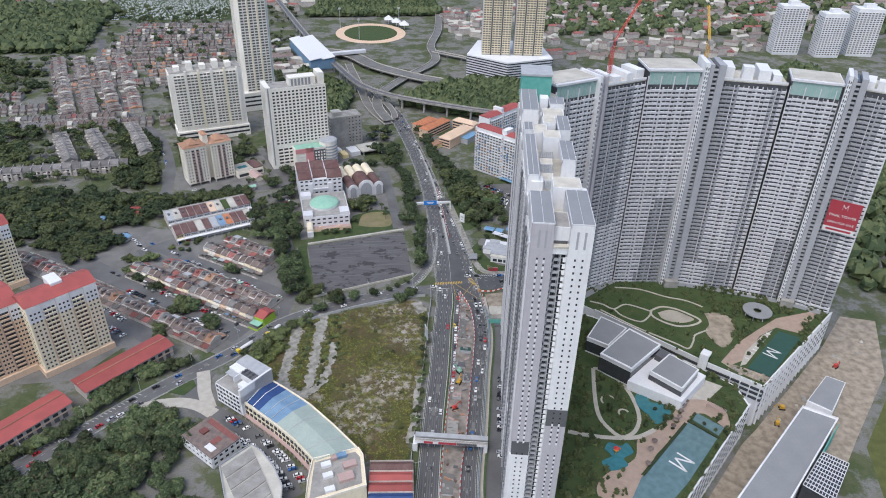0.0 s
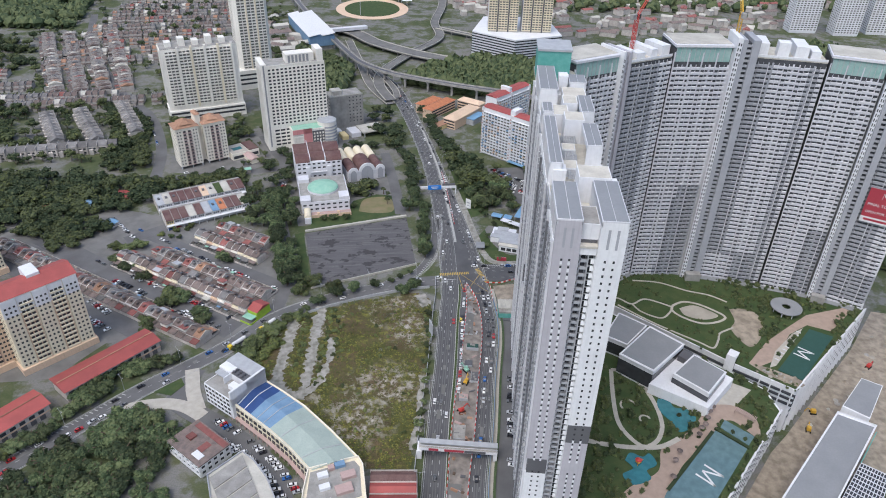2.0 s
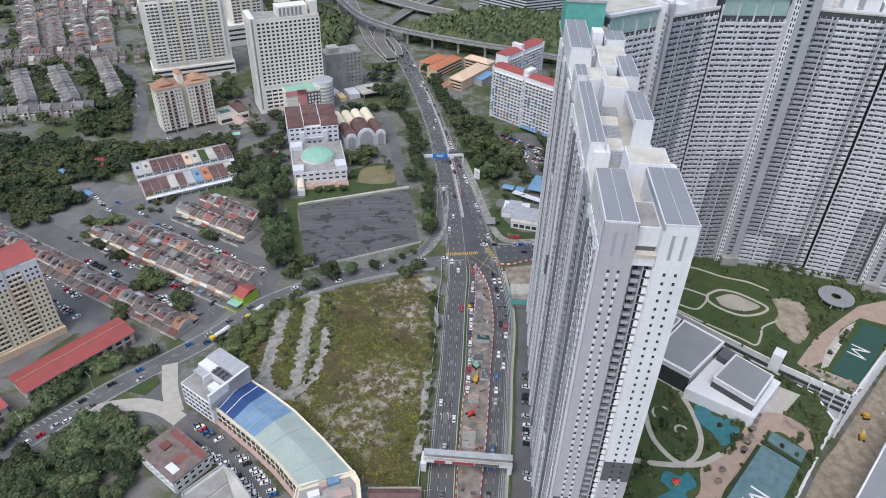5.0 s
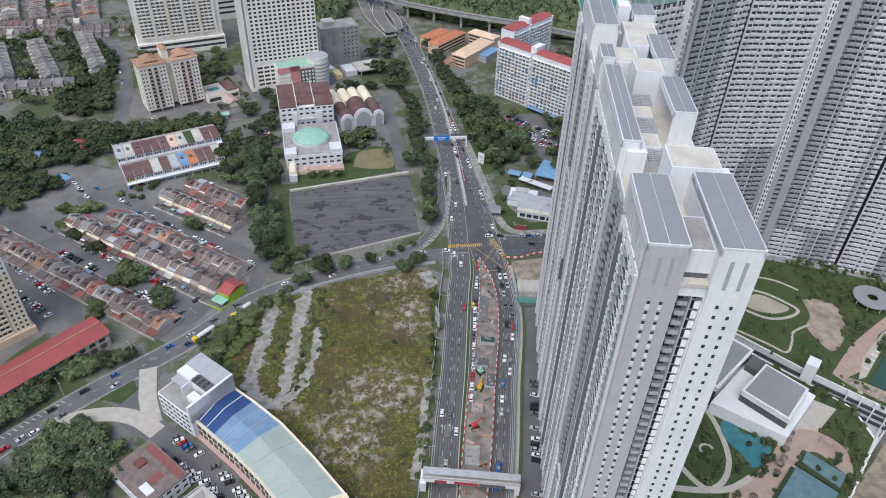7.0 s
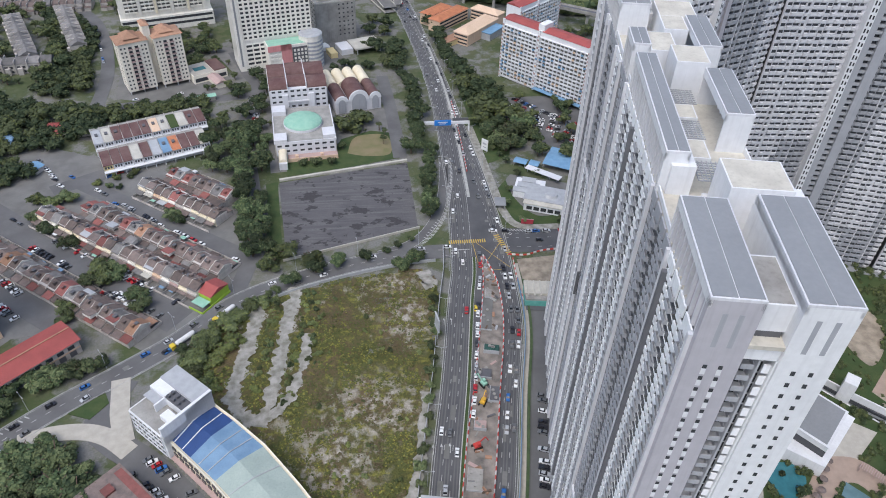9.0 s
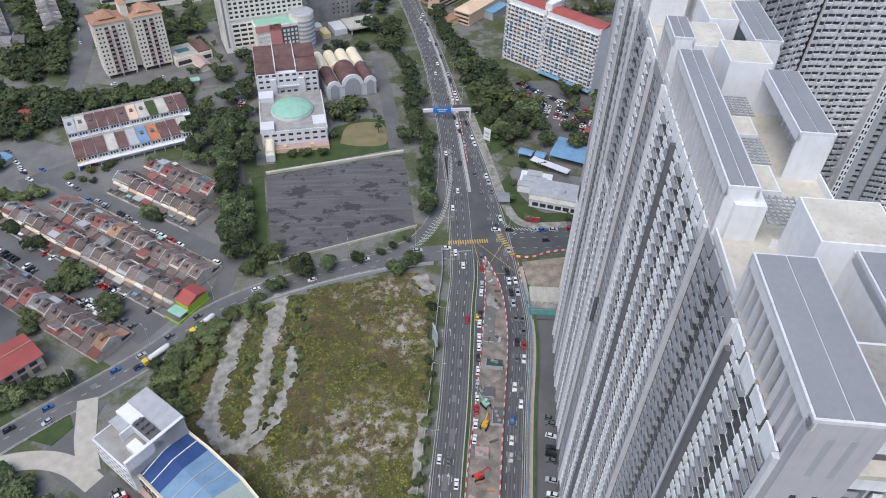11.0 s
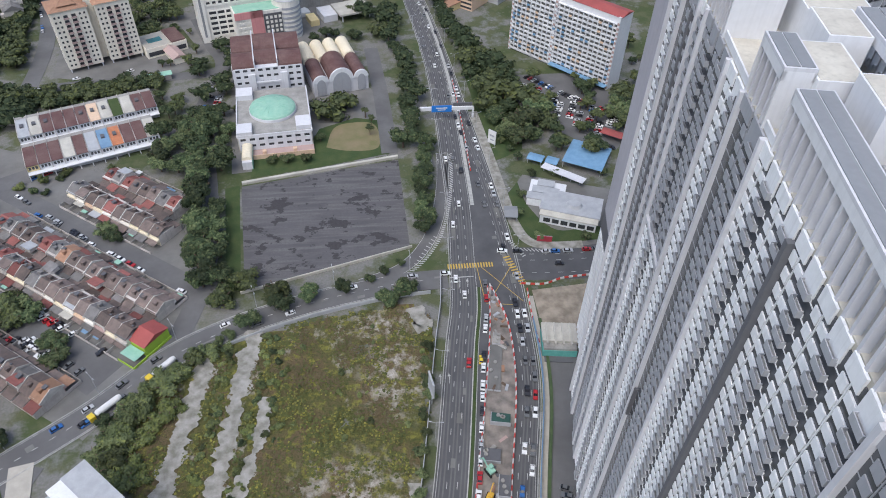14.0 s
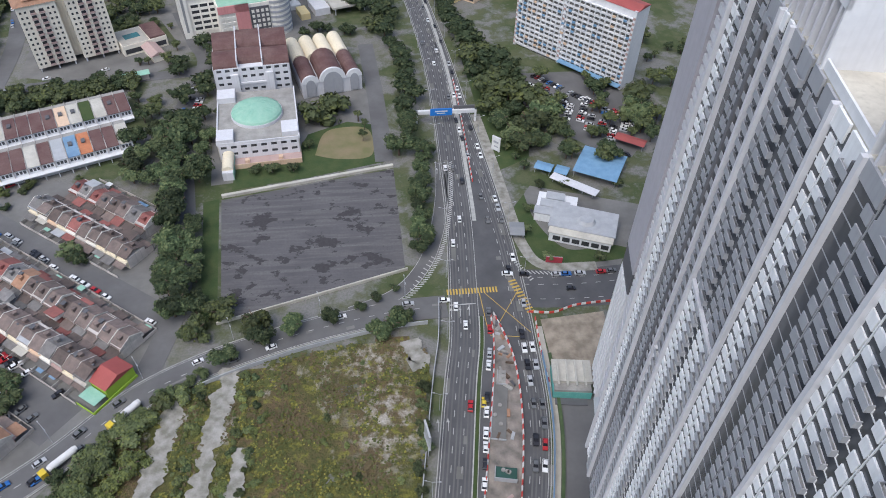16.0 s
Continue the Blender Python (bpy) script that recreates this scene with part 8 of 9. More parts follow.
def house_meshes():
    out = {}
    out["wall"] = Shape().box(0, HW, 0, 9.5, 0, 5.6).box(0.3, HW - 0.3, 9.5, 13.5, 0, 3.2).mesh("wall", "house_wall")
    for m in ("brown_tile", "red_tile", "grey_tile", "orange_tile"):
        s = Shape()
        h = [(-0.6, 5.5), (4.2, 7.6), (10.0, 5.2)]
        for (y0, z0), (y1, z1) in zip(h, h[1:]):
            s.add([(0.12, y0, z0), (HW - 0.12, y0, z0), (HW - 0.12, y1, z1), (0.12, y1, z1), (0.12, y0, z0 - 0.2), (HW - 0.12, y0, z0 - 0.2), (HW - 0.12, y1, z1 - 0.2), (0.12, y1, z1 - 0.2)],
                  [(0, 1, 2, 3), (7, 6, 5, 4), (0, 4, 5, 1), (2, 6, 7, 3), (1, 5, 6, 2), (3, 7, 4, 0)])
        # raised middle dormer and tank
        s.box(2.2, 3.9, 5.6, 7.2, 6.2, 8.0)
        out["roof_" + m] = s.mesh("roof", m)
        p = Shape().add([(0.2, -5.0, 2.7), (HW - 0.2, -5.0, 2.7), (HW - 0.2, 0, 3.4), (0.2, 0, 3.4), (0.2, -5.0, 2.55), (HW - 0.2, -5.0, 2.55), (HW - 0.2, 0, 3.25), (0.2, 0, 3.25)], [(0, 1, 2, 3), (7, 6, 5, 4), (0, 4, 5, 1), (2, 6, 7, 3), (1, 5, 6, 2), (3, 7, 4, 0)])
        out["porch_" + m] = p.mesh("porch_roof", m)
        r = Shape().add([(0.3, 9.5, 3.9), (HW - 0.3, 9.5, 3.9), (HW - 0.3, 14, 3.2), (0.3, 14, 3.2), (0.3, 9.5, 3.7), (HW - 0.3, 9.5, 3.7), (HW - 0.3, 14, 3.0), (0.3, 14, 3.0)], [(0, 1, 2, 3), (7, 6, 5, 4), (0, 4, 5, 1), (2, 6, 7, 3), (1, 5, 6, 2), (3, 7, 4, 0)])
        out["rear_" + m] = r.mesh("rear_roof", m)
    for m in ("sky_roof", "pale_concrete", "green_dome", "dull_metal"):
        out["porch_" + m] = Shape().box(0.2, HW - 0.2, -5, 0, 2.9, 3.1).mesh("porch_roof", m)
    s = Shape()
    prof = [(-0.9, 5.4), (4.2, 8.0), (10.2, 5.5), (10.2, 4.6), (-0.9, 4.6)]
    n = len(prof)
    s.add([(-0.15, y, z) for y, z in prof] + [(0.15, y, z) for y, z in prof], [tuple(range(n - 1, -1, -1)), tuple(range(n, 2 * n))] + [(i, (i + 1) % n, n + (i + 1) % n, n + i) for i in range(n)])
    out["party"] = s.mesh("party_wall", "party_white")
    for m in ("house_wall", "offwhite_wall", "cream_wall", "peach_wall", "rose_wall"):
        out["front_" + m] = Shape().box(0.14, HW - 0.14, -0.28, -0.02, 0, 5.3).box(0.14, HW - 0.14, -1.3, -0.28, 3.0, 4.1).mesh("front_wall", m)
    # closed box, its dark colour stands for the shaded well opening
    out["well"] = Shape().box(-0.75, 0.75, -0.8, 0.8, -1.2, 0.55).box(-0.9, 0.9, -1.0, 1.0, 0.62, 0.74).mesh("air_well", "dark_wall")
    for m in ("dull_metal", "pale_concrete", "grey_tile", "red_tile", "brown_tile"):
        q = Shape().box(0.3, HW - 0.3, 0.3, 4.6, 0, 1.5)
        q.add([(0.1, 0, 1.5), (HW - 0.1, 0, 1.5), (HW - 0.1, 5.0, 2.3), (0.1, 5.0, 2.3), (0.1, 0, 1.35), (HW - 0.1, 0, 1.35), (HW - 0.1, 5.0, 2.15), (0.1, 5.0, 2.15)], [(0, 1, 2, 3), (7, 6, 5, 4), (0, 4, 5, 1), (2, 6, 7, 3), (1, 5, 6, 2), (3, 7, 4, 0)], 1)
        out["extra_" + m] = q.mesh("roof_extension", "party_white", m)
    out["window"] = Shape().box(-0.9, 0.9, -0.08, 0.08, -0.55, 0.55).mesh("window", "window_glass")
    out["door"] = Shape().box(-0.5, 0.5, -0.08, 0.08, 0, 2.1).mesh("door", "bark")
    out["yard"] = Shape().box(0, HW, -7.0, -6.8, 0, 1.4).box(-0.08, 0.08, -7, 0, 0, 1.6).mesh("yard_wall", "house_wall")
    out["tank"] = Shape().cyl(0, 0, 0, 1.3, 0.55, 0.5, 10).box(-0.7, 0.7, -0.7, 0.7, -0.5, 0).mesh("water_tank", "dark_wall")
    for k, m in (("a", "sky_roof"), ("b", "barrier_white"), ("c", "green_dome")):
        out["awning_" + k] = Shape().box(0, 3.0, 0, 2.4, 0, 0.12).mesh("awning", m)
    return out


HOUSE = house_meshes()
ROOFS = ["brown_tile"] * 14 + ["red_tile"] * 3 + ["grey_tile"] * 5 + ["orange_tile"]
WORDS = {"brown_tile": "weathered brown", "red_tile": "dark red", "grey_tile": "grey", "orange_tile": "orange"}


def house(x, y, yaw, full=True, deep=1.0):
    roof = house_rng.choice(ROOFS)
    t = thing("terraced_house", x, y, 0, yaw, "terraced house with a %s tiled roof" % WORDS[roof], "house", "terraced houses")
    t.scale = (1, deep, house_rng.uniform(0.95, 1.12))
    part("wall", HOUSE["wall"], (), t)
    o = part("roof", HOUSE["roof_" + roof], (), t)
    o.location.z = house_rng.uniform(-0.35, 0.45)
    part("party_wall", HOUSE["party"], (), t)
    part("rear_roof", HOUSE["rear_" + house_rng.choice(ROOFS)], (), t)
    pr = roof if house_rng.random() < 0.5 else house_rng.choice(ROOFS + ["sky_roof", "pale_concrete", "pale_concrete", "green_dome", "dull_metal", "dull_metal", "red_tile", "red_tile"])
    o = part("porch_roof", HOUSE["porch_" + pr], (), t)
    o.scale = (1, house_rng.uniform(0.6, 1.1), 1)
    if full:
        part("front_wall", HOUSE["front_" + house_rng.choice(("house_wall", "offwhite_wall", "offwhite_wall", "cream_wall", "peach_wall", "rose_wall"))], (), t)
        if house_rng.random() < 0.55:
            o = part("air_well", HOUSE["well"], (), t)
            o.location = (house_rng.uniform(1.4, 4.6), house_rng.uniform(4.5, 7.0), 7.4)
        if house_rng.random() < 0.32:
            o = part("roof_extension", HOUSE["extra_" + house_rng.choice(("dull_metal", "pale_concrete", "grey_tile", "red_tile", "brown_tile"))], (), t)
            o.location = (0, house_rng.choice((-0.6, 5.0, 8.5)), house_rng.uniform(4.3, 5.6))
    if full and house_rng.random() < 0.45:
        o = part("water_tank", HOUSE["tank"], (), t)
        o.location = (house_rng.uniform(1.2, 4.8), house_rng.uniform(2.5, 8.0), 6.6)
    if full and house_rng.random() < 0.3:
        o = part("awning", HOUSE["awning_" + house_rng.choice(("a", "b", "c"))], (), t)
        o.location = (house_rng.uniform(0.5, 2.5), house_rng.uniform(-6.5, -4.0), 2.5)
    if full:
        for wx in (1.6, 4.4):
            o = part("window", HOUSE["window"], (), t)
            o.location = (wx, -0.05, 4.4)
        o = part("door", HOUSE["door"], (), t)
        o.location = (3.0, -0.05, 0)
        part("yard_wall", HOUSE["yard"], (), t)


def terrace(a, b, front_left=True, full=True, deep=1.0):
    """A row from a to b; the fronts face the left of the way."""
    l = math.hypot(b[0] - a[0], b[1] - a[1])
    h = math.atan2(b[1] - a[1], b[0] - a[0])
    n = int(l / HW)
    for k in range(n):
        p = (a[0] + math.cos(h) * HW * k, a[1] + math.sin(h) * HW * k)
        if front_left:
            house(p[0] + math.cos(h) * HW, p[1] + math.sin(h) * HW, math.degrees(h) + 180, full, deep)
        else:
            house(p[0], p[1], math.degrees(h), full, deep)


def ns(n, s):
    """Plan place from offset across and along the terraces."""
    return (0.6 * n + 0.8 * s, 0.8 * n - 0.6 * s)


terrace(ns(-86, -166), ns(-86, -57), True, True, 0.95)
terrace(ns(-111, -183), ns(-111, -61), False, True, 0.95)
terrace(ns(-138, -272), ns(-138, -62), True, True, 0.95)
terrace(ns(-36, -153), ns(-36, -103), True, True, 0.95)
terrace(ns(-62, -157), ns(-62, -93), False, True, 0.95)
cq = thing("corner_house", *ns(-110, -61), 0, math.degrees(math.atan2(-0.6, 0.8)), "corner house with a lime green gable and red roof", "house")
part("wall", Shape().box(0, 8, 0, 12, 0, 5.4), "lime_wall", cq, "bright lime green wall")
cs = Shape()
gable_roof(cs, 0, 8, 0, 12, 5.4, 2.3, 0.3)
part("roof", cs, "red_roof", cq, "red sheet roof")
part("porch_roof", Shape().box(0, 8, -5.5, -0.4, 2.9, 3.1), "green_dome", cq)
part("yard_wall", Shape().box(8.6, 8.9, -7, 12, 0, 1.4).box(0, 8.6, -7.2, -7, 0, 1.4), "lime_wall", cq)
far_rows = []
for k in range(4):
    far_rows.append(((-446 + k * 27, 596 + 3 * k), (-362 + k * 24, 366 + k * 4)))
for k in range(9):
    far_rows.append(((-408 + k * 3, 470 + k * 40), (-235 + k * 6, 500 + k * 36)))
far_rows += [((-400, 330), (-250, 345)), ((-520, 380), (-400, 395)), ((-420, 350), (-300, 362)), ((-560, 430), (-440, 440)), ((-240, 420), (-180, 440)), ((-250, 390), (-200, 400))]
s_wall, s_roof, s_red = Shape(), Shape(), Shape()
for a, b in far_rows:
    h = math.atan2(b[1] - a[1], b[0] - a[0])
    for x, y, _ in along([a, b], HW + 0.4):
        if house_rng.random() < 0.08:
            continue
        x, y = x + house_rng.uniform(-1.4, 1.4), y + house_rng.uniform(-1.4, 1.4)
        c, sn = math.cos(h), math.sin(h)
        tr = lambda p: (x + c * p[0] - sn * p[1], y + sn * p[0] + c * p[1], p[2])
        w = Shape().box(0, HW, -7, 7, 0, 5.5).box(0.5, HW - 0.5, -12, -7, 0, 3).box(-0.15, 0.15, -7.5, 7.5, 0, 7.9)
        s_wall.add([tr(p) for p in w.v], w.f, 0)
        r = Shape()
        gable_roof(r, 0.2, HW - 0.2, -7, 7, 5.5 + house_rng.uniform(0, 0.5), 2.3, 0.0)
        r.box(0.4, HW - 0.4, -12.2, -7, 3, 3.2)
        s_roof.add([tr(p) for p in r.v], r.f, house_rng.choice((0, 0, 0, 0, 0, 1, 3, 3, 3, 2, 4)))
tagged(new("far_house_walls", s_wall.mesh("far_house_walls", "house_wall")), "pale walls of distant terraced houses", "houses", kind="stuff")
tagged(new("far_house_roofs", s_roof.mesh("far_house_roofs", "brown_tile", "red_tile", "orange_tile", "grey_tile", "pale_concrete")), "brown and red roofs of distant terraces", "roofs", kind="stuff")


CLUSTER_WINDOW = Shape().box(0, 2.4, -0.06, 0.1, 0, 1.6).mesh("window", "window_glass")


def cluster_house(x, y, yaw):
    t = thing("row_house", x, y, 0, yaw, "three-storey grey-roofed row house", "house", "grey-roofed row houses")
    part("wall", Shape().box(0, 8, 0, 12, 0, 8).box(-0.2, 0.2, -1.2, 13, 0, 10.6).box(1.5, 5.0, -2.5, 0, 0, 5.2), "house_wall", t)
    s = Shape()
    gable_roof(s, 0, 8, 0, 12, 8, 3.2, 0.5)
    part("roof", s, "grey_tile", t)
    for k in range(2):
        for z in (1.2, 4.6):
            o = part("window", CLUSTER_WINDOW, (), t)
            o.location = (1 + k * 3.4, 0, z)


for a, b in (((-324, 300), (-288, 226)), ((-354, 292), (-322, 222)), ((-288, 318), (-256, 244)), ((-388, 196), (-262, 212))):
    h = math.atan2(b[1] - a[1], b[0] - a[0])
    for x, y, _ in along([a, b], 8.6):
        cluster_house(x, y, math.degrees(h))
# ---- distance: railway, station, flyovers, far towers ----
def viaduct():
    line = smooth([(-190, 1050), (-164, 940), (-106, 690), (-70, 560), (-45, 475), (-26, 424), (4, 386), (36, 362), (84, 333), (134, 306), (200, 262), (300, 200)])
    t = thing("rail_viaduct", 0, 0, 0, 0, "grey concrete elevated rail viaduct on piers", "viaduct")
    part("deck", Shape().strip(line, 8.5, 14, 1.6), "concrete", t)
    part("parapet", Shape().strip(line, 0.4, 15.2, 1.3, 0, 4.1).strip(line, 0.4, 15.2, 1.3, 0, -4.1), "concrete", t)
    part("track", Shape().strip(line, 5, 14.15, 0.1), "dark_wall", t)
    for x, y, h in along(line, 30):
        part("pier", Shape().obox(x, y, 0, 12.5, 2.2, 2.2, h).obox(x, y, 11, 12.5, 2.5, 7, h), "concrete", t)


def station():
    t = thing("rail_station", -92, 578, 0, -74, "elevated rail station with white vaulted roof", "station")
    part("hall", Shape().box(-62, 60, -17, 17, 6, 19), "sky_roof", t, "blue glazed station hall")
    for y0, y1 in ((-18, -2), (0, 18)):
        part("roof", Shape().add([(-64, y0, 20), (62, y0, 20), (62, y1, 22.5), (-64, y1, 22.5), (-64, y0, 19.5), (62, y0, 19.5), (62, y1, 22), (-64, y1, 22)], [(0, 1, 2, 3), (7, 6, 5, 4), (0, 4, 5, 1), (2, 6, 7, 3), (1, 5, 6, 2), (3, 7, 4, 0)]), "barrier_white", t)
    part("base", Shape().box(-60, 58, -14, 14, 0, 6), "concrete", t)
    part("link_bridge", Shape().box(0, 8, 18, 80, 8, 12), "pale_wall", t)


def flyovers():
    for name, pts, w, z in (("flyover_1", [(-120, 640), (-41, 594), (-3, 532), (48, 480), (100, 441), (151, 386), (230, 330), (340, 270)], 22, 6), ("flyover_2", [(130, 860), (112, 735), (89, 640), (86, 560), (40, 490), (0, 420), (-8, 370), (2, 320)], 12, 4), ("ramp_1", [(-11, 433), (8, 362), (10, 330)], 7, 3), ("ramp_2", [(-40, 560), (-26, 444), (-17, 372), (2, 315)], 10, 1.5), ("flyover_3", [(89, 606), (151, 552), (190, 520)], 9, 5)):
        ln = smooth(pts)
        structure(name, Shape().strip(ln, w, z, 1.4), "yard", "pale concrete elevated road", "flyover")
        structure(name + "_parapet", Shape().strip(ln, 0.5, z + 1.1, 1.2, 0, w / 2).strip(ln, 0.5, z + 1.1, 1.2, 0, -w / 2), "pale_concrete", "concrete flyover parapets", "parapet")
        s = Shape()
        for x, y, h in along(ln, 26):
            s.obox(x, y, 0, z - 1.3, 1.6, w * 0.5, h)
        structure(name + "_piers", s, "concrete", "concrete flyover piers", "piers")


def twin_towers():
    t = thing("twin_towers", 0, 0, 0, 0, "pair of beige high-rise towers on a banded podium", "apartment tower")
    P = [(122, 498), (170, 452), (236, 470), (238, 560), (150, 570)]
    part("podium", Shape().prism(P, 0, 30), "white_wall", t)
    for k in range(8):
        part("podium_slot", Shape().strip([(121.7, 497.8), (170, 451.6), (236.4, 469.8)], 0.3, 4.4 + k * 3.4, 1.5), "window_glass", t)
    for x, y in ((142, 494), (186, 488)):
        q = thing("residential_tower", x, y, 30, -10, "beige high-rise tower with dense balconies", "apartment tower", "twin towers")
        part("wall", Shape().box(0, 38, 0, 30, 0, 130), "pale_concrete", q)
        for a0, a1 in ((0, 11), (13, 25), (27, 38)):
            grid_face(q, 38, 30, "S", 2, 40, 3.1, 3, "cream_wall", a0, a1, 0.9, 1.2, 1.2, False)
        grid_face(q, 38, 30, "W", 2, 40, 3.1, 6, "pale_wall", 0, 30, 1.2, 1.3, 0.6, False)
        part("core", Shape().box(11, 13, -0.4, 2, 0, 130).box(25, 27, -0.4, 2, 0, 130), "dark_wall", q)


def far_tower(x, y, w, d, h, yaw, mat="white_wall"):
    t = thing("residential_tower", x, y, 0, yaw, "distant white high-rise tower", "apartment tower", "far towers")
    part("wall", Shape().box(0, w, 0, d, 0, h), mat, t)
    grid_face(t, w, d, "S", 3, int(h / 3.2) - 2, 3.2, int(w / 4.5), mat, 0, w, 1.4, 1.3, 0.8, False)
    grid_face(t, w, d, "W", 3, int(h / 3.2) - 2, 3.2, int(d / 4.5), mat, 0, d, 1.6, 1.4, 0.6, False)
    part("roof_house", Shape().box(w * 0.3, w * 0.7, d * 0.3, d * 0.7, h, h + 6), mat, t)


def stadium():
    t = thing("stadium", 0, 740, 0, 0, "small oval sports ground with red track", "stadium")
    for rx, ry, z, mat, nm in ((58, 66, 0.4, "peach_wall", "track"), (44, 50, 0.6, "lawn", "field")):
        part(nm, Shape().prism([(rx * math.cos(6.2832 * k / 40), ry * math.sin(6.2832 * k / 40)) for k in range(40)], 0, z), mat, t)
    for k in range(3):
        x, y = 34 + k * 12, 64 - k * 20
        part("tent", Shape().add([(x - 8, y - 8, 8), (x + 8, y - 8, 8), (x + 8, y + 8, 8), (x - 8, y + 8, 8), (x, y, 15)], [(0, 1, 4), (1, 2, 4), (2, 3, 4), (3, 0, 4)]).box(x - 0.5, x + 0.5, y - 0.5, y + 0.5, 0, 12), "barrier_white", t)
    for x, y in ((-20, -40), (50, 40), (-50, 40)):
        part("floodlight_mast", Shape().cyl(x, y, 0, 32, 0.5, 0.3, 8).box(x - 2, x + 2, y - 0.3, y + 0.3, 30, 33), "dull_metal", t)


def far_blocks():
    """Low-rise town further out, too many buildings to count."""
    r = random.Random(9)
    sw, sr = Shape(), Shape()
    zones = [([(130, 680), (205, 690), (210, 880), (130, 880)], 60, 10, 8), ([(260, 560), (620, 560), (900, 1000), (230, 1050)], 420, 11, 7), ([(-150, 480), (-95, 480), (-140, 720), (-190, 720)], 40, 12, 9), ([(-1000, 900), (-460, 950), (-520, 1500), (-1200, 1400)], 200, 12, 7),
             ([(600, 700), (1500, 600), (1700, 1300), (700, 1300)], 420, 16, 12), ([(-240, 880), (-120, 900), (-60, 1300), (-300, 1300)], 160, 12, 8), ([(-700, 1100), (1400, 1250), (2200, 2200), (-1500, 2200)], 700, 16, 10)]
    for poly, n, size, hh in zones:
        xs, ys = [p[0] for p in poly], [p[1] for p in poly]
        for _ in range(n):
            x, y = r.uniform(min(xs), max(xs)), r.uniform(min(ys), max(ys))
            if not inside((x, y), poly):
                continue
            w, d, h, yaw = size * r.uniform(0.7, 2.4), size * r.uniform(0.6, 1.1), hh * r.uniform(0.7, 1.3), r.choice((0.2, -0.5, 1.1, 0.35))
            c, sn = math.cos(yaw), math.sin(yaw)
            tr = lambda p: (x + c * p[0] - sn * p[1], y + sn * p[0] + c * p[1], p[2])
            b = Shape().box(0, w, 0, d, 0, h)
            sw.add([tr(p) for p in b.v], b.f)
            b = Shape()
            gable_roof(b, 0, w, 0, d, h, 2.4, 0.4)
            sr.add([tr(p) for p in b.v], b.f, r.choice((0, 0, 0, 1, 3, 3)))
    tagged(new("far_town_walls", sw.mesh("far_town_walls", "house_wall")), "pale walls of the distant low-rise town", "buildings", kind="stuff")
    tagged(new("far_town_roofs", sr.mesh("far_town_roofs", "brown_tile", "red_tile", "orange_tile", "pale_concrete")), "red and brown roofs of the distant town", "roofs", kind="stuff")


viaduct()
station()
flyovers()
twin_towers()
stadium()
far_blocks()
for a in ((624, 575, 40, 24, 74, -8), (684, 555, 36, 24, 66, -8), (740, 560, 40, 26, 72, -12), (-20, 1120, 40, 26, 60, 4), (-130, 1150, 60, 24, 50, 10)):
    far_tower(*a)
s = Shape()
cr = random.Random(6)
for _ in range(2600):
    x, y = cr.uniform(-520, -250), cr.uniform(850, 1080)
    s.box(x, x + 1.2, y, y + 2.4, 0, cr.uniform(0.5, 1.4))
tagged(new("cemetery_stones", s.mesh("cemetery_stones", "pale_wall")), "pale stones on a green hillside cemetery", "gravestones", kind="stuff")
structure("cemetery_lawn", Shape().prism([(-540, 845), (-240, 850), (-230, 1100), (-560, 1100)], -0.2, 0.1), "lawn", "green cemetery lawn", "lawn")


def crane(x, y, z, h, reach, yaw, mat, label):
    t = thing("tower_crane", x, y, z, yaw, label, "crane", "tower cranes")
    s = Shape()
    for a, b in ((-0.8, -0.8), (0.8, -0.8), (0.8, 0.8), (-0.8, 0.8)):
        s.beam((a, b, 0), (a, b, h), 0.25, 0.25)
    k = 0.0
    while k < h - 1.6:
        for (a, b), (c, d) in (((-0.8, -0.8), (0.8, -0.8)), ((0.8, -0.8), (0.8, 0.8)), ((0.8, 0.8), (-0.8, 0.8)), ((-0.8, 0.8), (-0.8, -0.8))):
            s.beam((a, b, k), (c, d, k + 1.6), 0.14, 0.14)
        k += 1.6
    part("mast", s, mat, t)
    s = Shape()
    top = (reach * 0.75, 0, h + reach * 0.62)
    for dy in (-0.6, 0.6):
        s.beam((0, dy, h), (top[0], dy, top[2]), 0.3, 0.3)
    s.beam((0, 0, h + 1.2), (top[0], 0, top[2] + 0.5), 0.3, 0.3)
    for i in range(14):
        f0, f1 = i / 14, (i + 0.5) / 14
        s.beam((top[0] * f0, -0.6, h + (top[2] - h) * f0), (top[0] * f1, 0, h + 1 + (top[2] - h) * f1), 0.12, 0.12)
        s.beam((top[0] * f1, 0, h + 1 + (top[2] - h) * f1), (top[0] * f0, 0.6, h + (top[2] - h) * f0), 0.12, 0.12)
    part("jib", s, mat, t)
    part("counterweight", Shape().box(-6, -2, -1, 1, h - 1, h + 1.5), "concrete", t)
    part("cab", Shape().box(0.9, 2.6, -1, 1, h - 1.5, h + 0.8), "window_glass", t)


crane(112, -58, 172, 18, 34, 40, "crane_red", "red luffing tower crane above the roofs")
crane(168, -64, 176, 16, 26, 75, "crane_yellow", "yellow tower crane above the roofs")
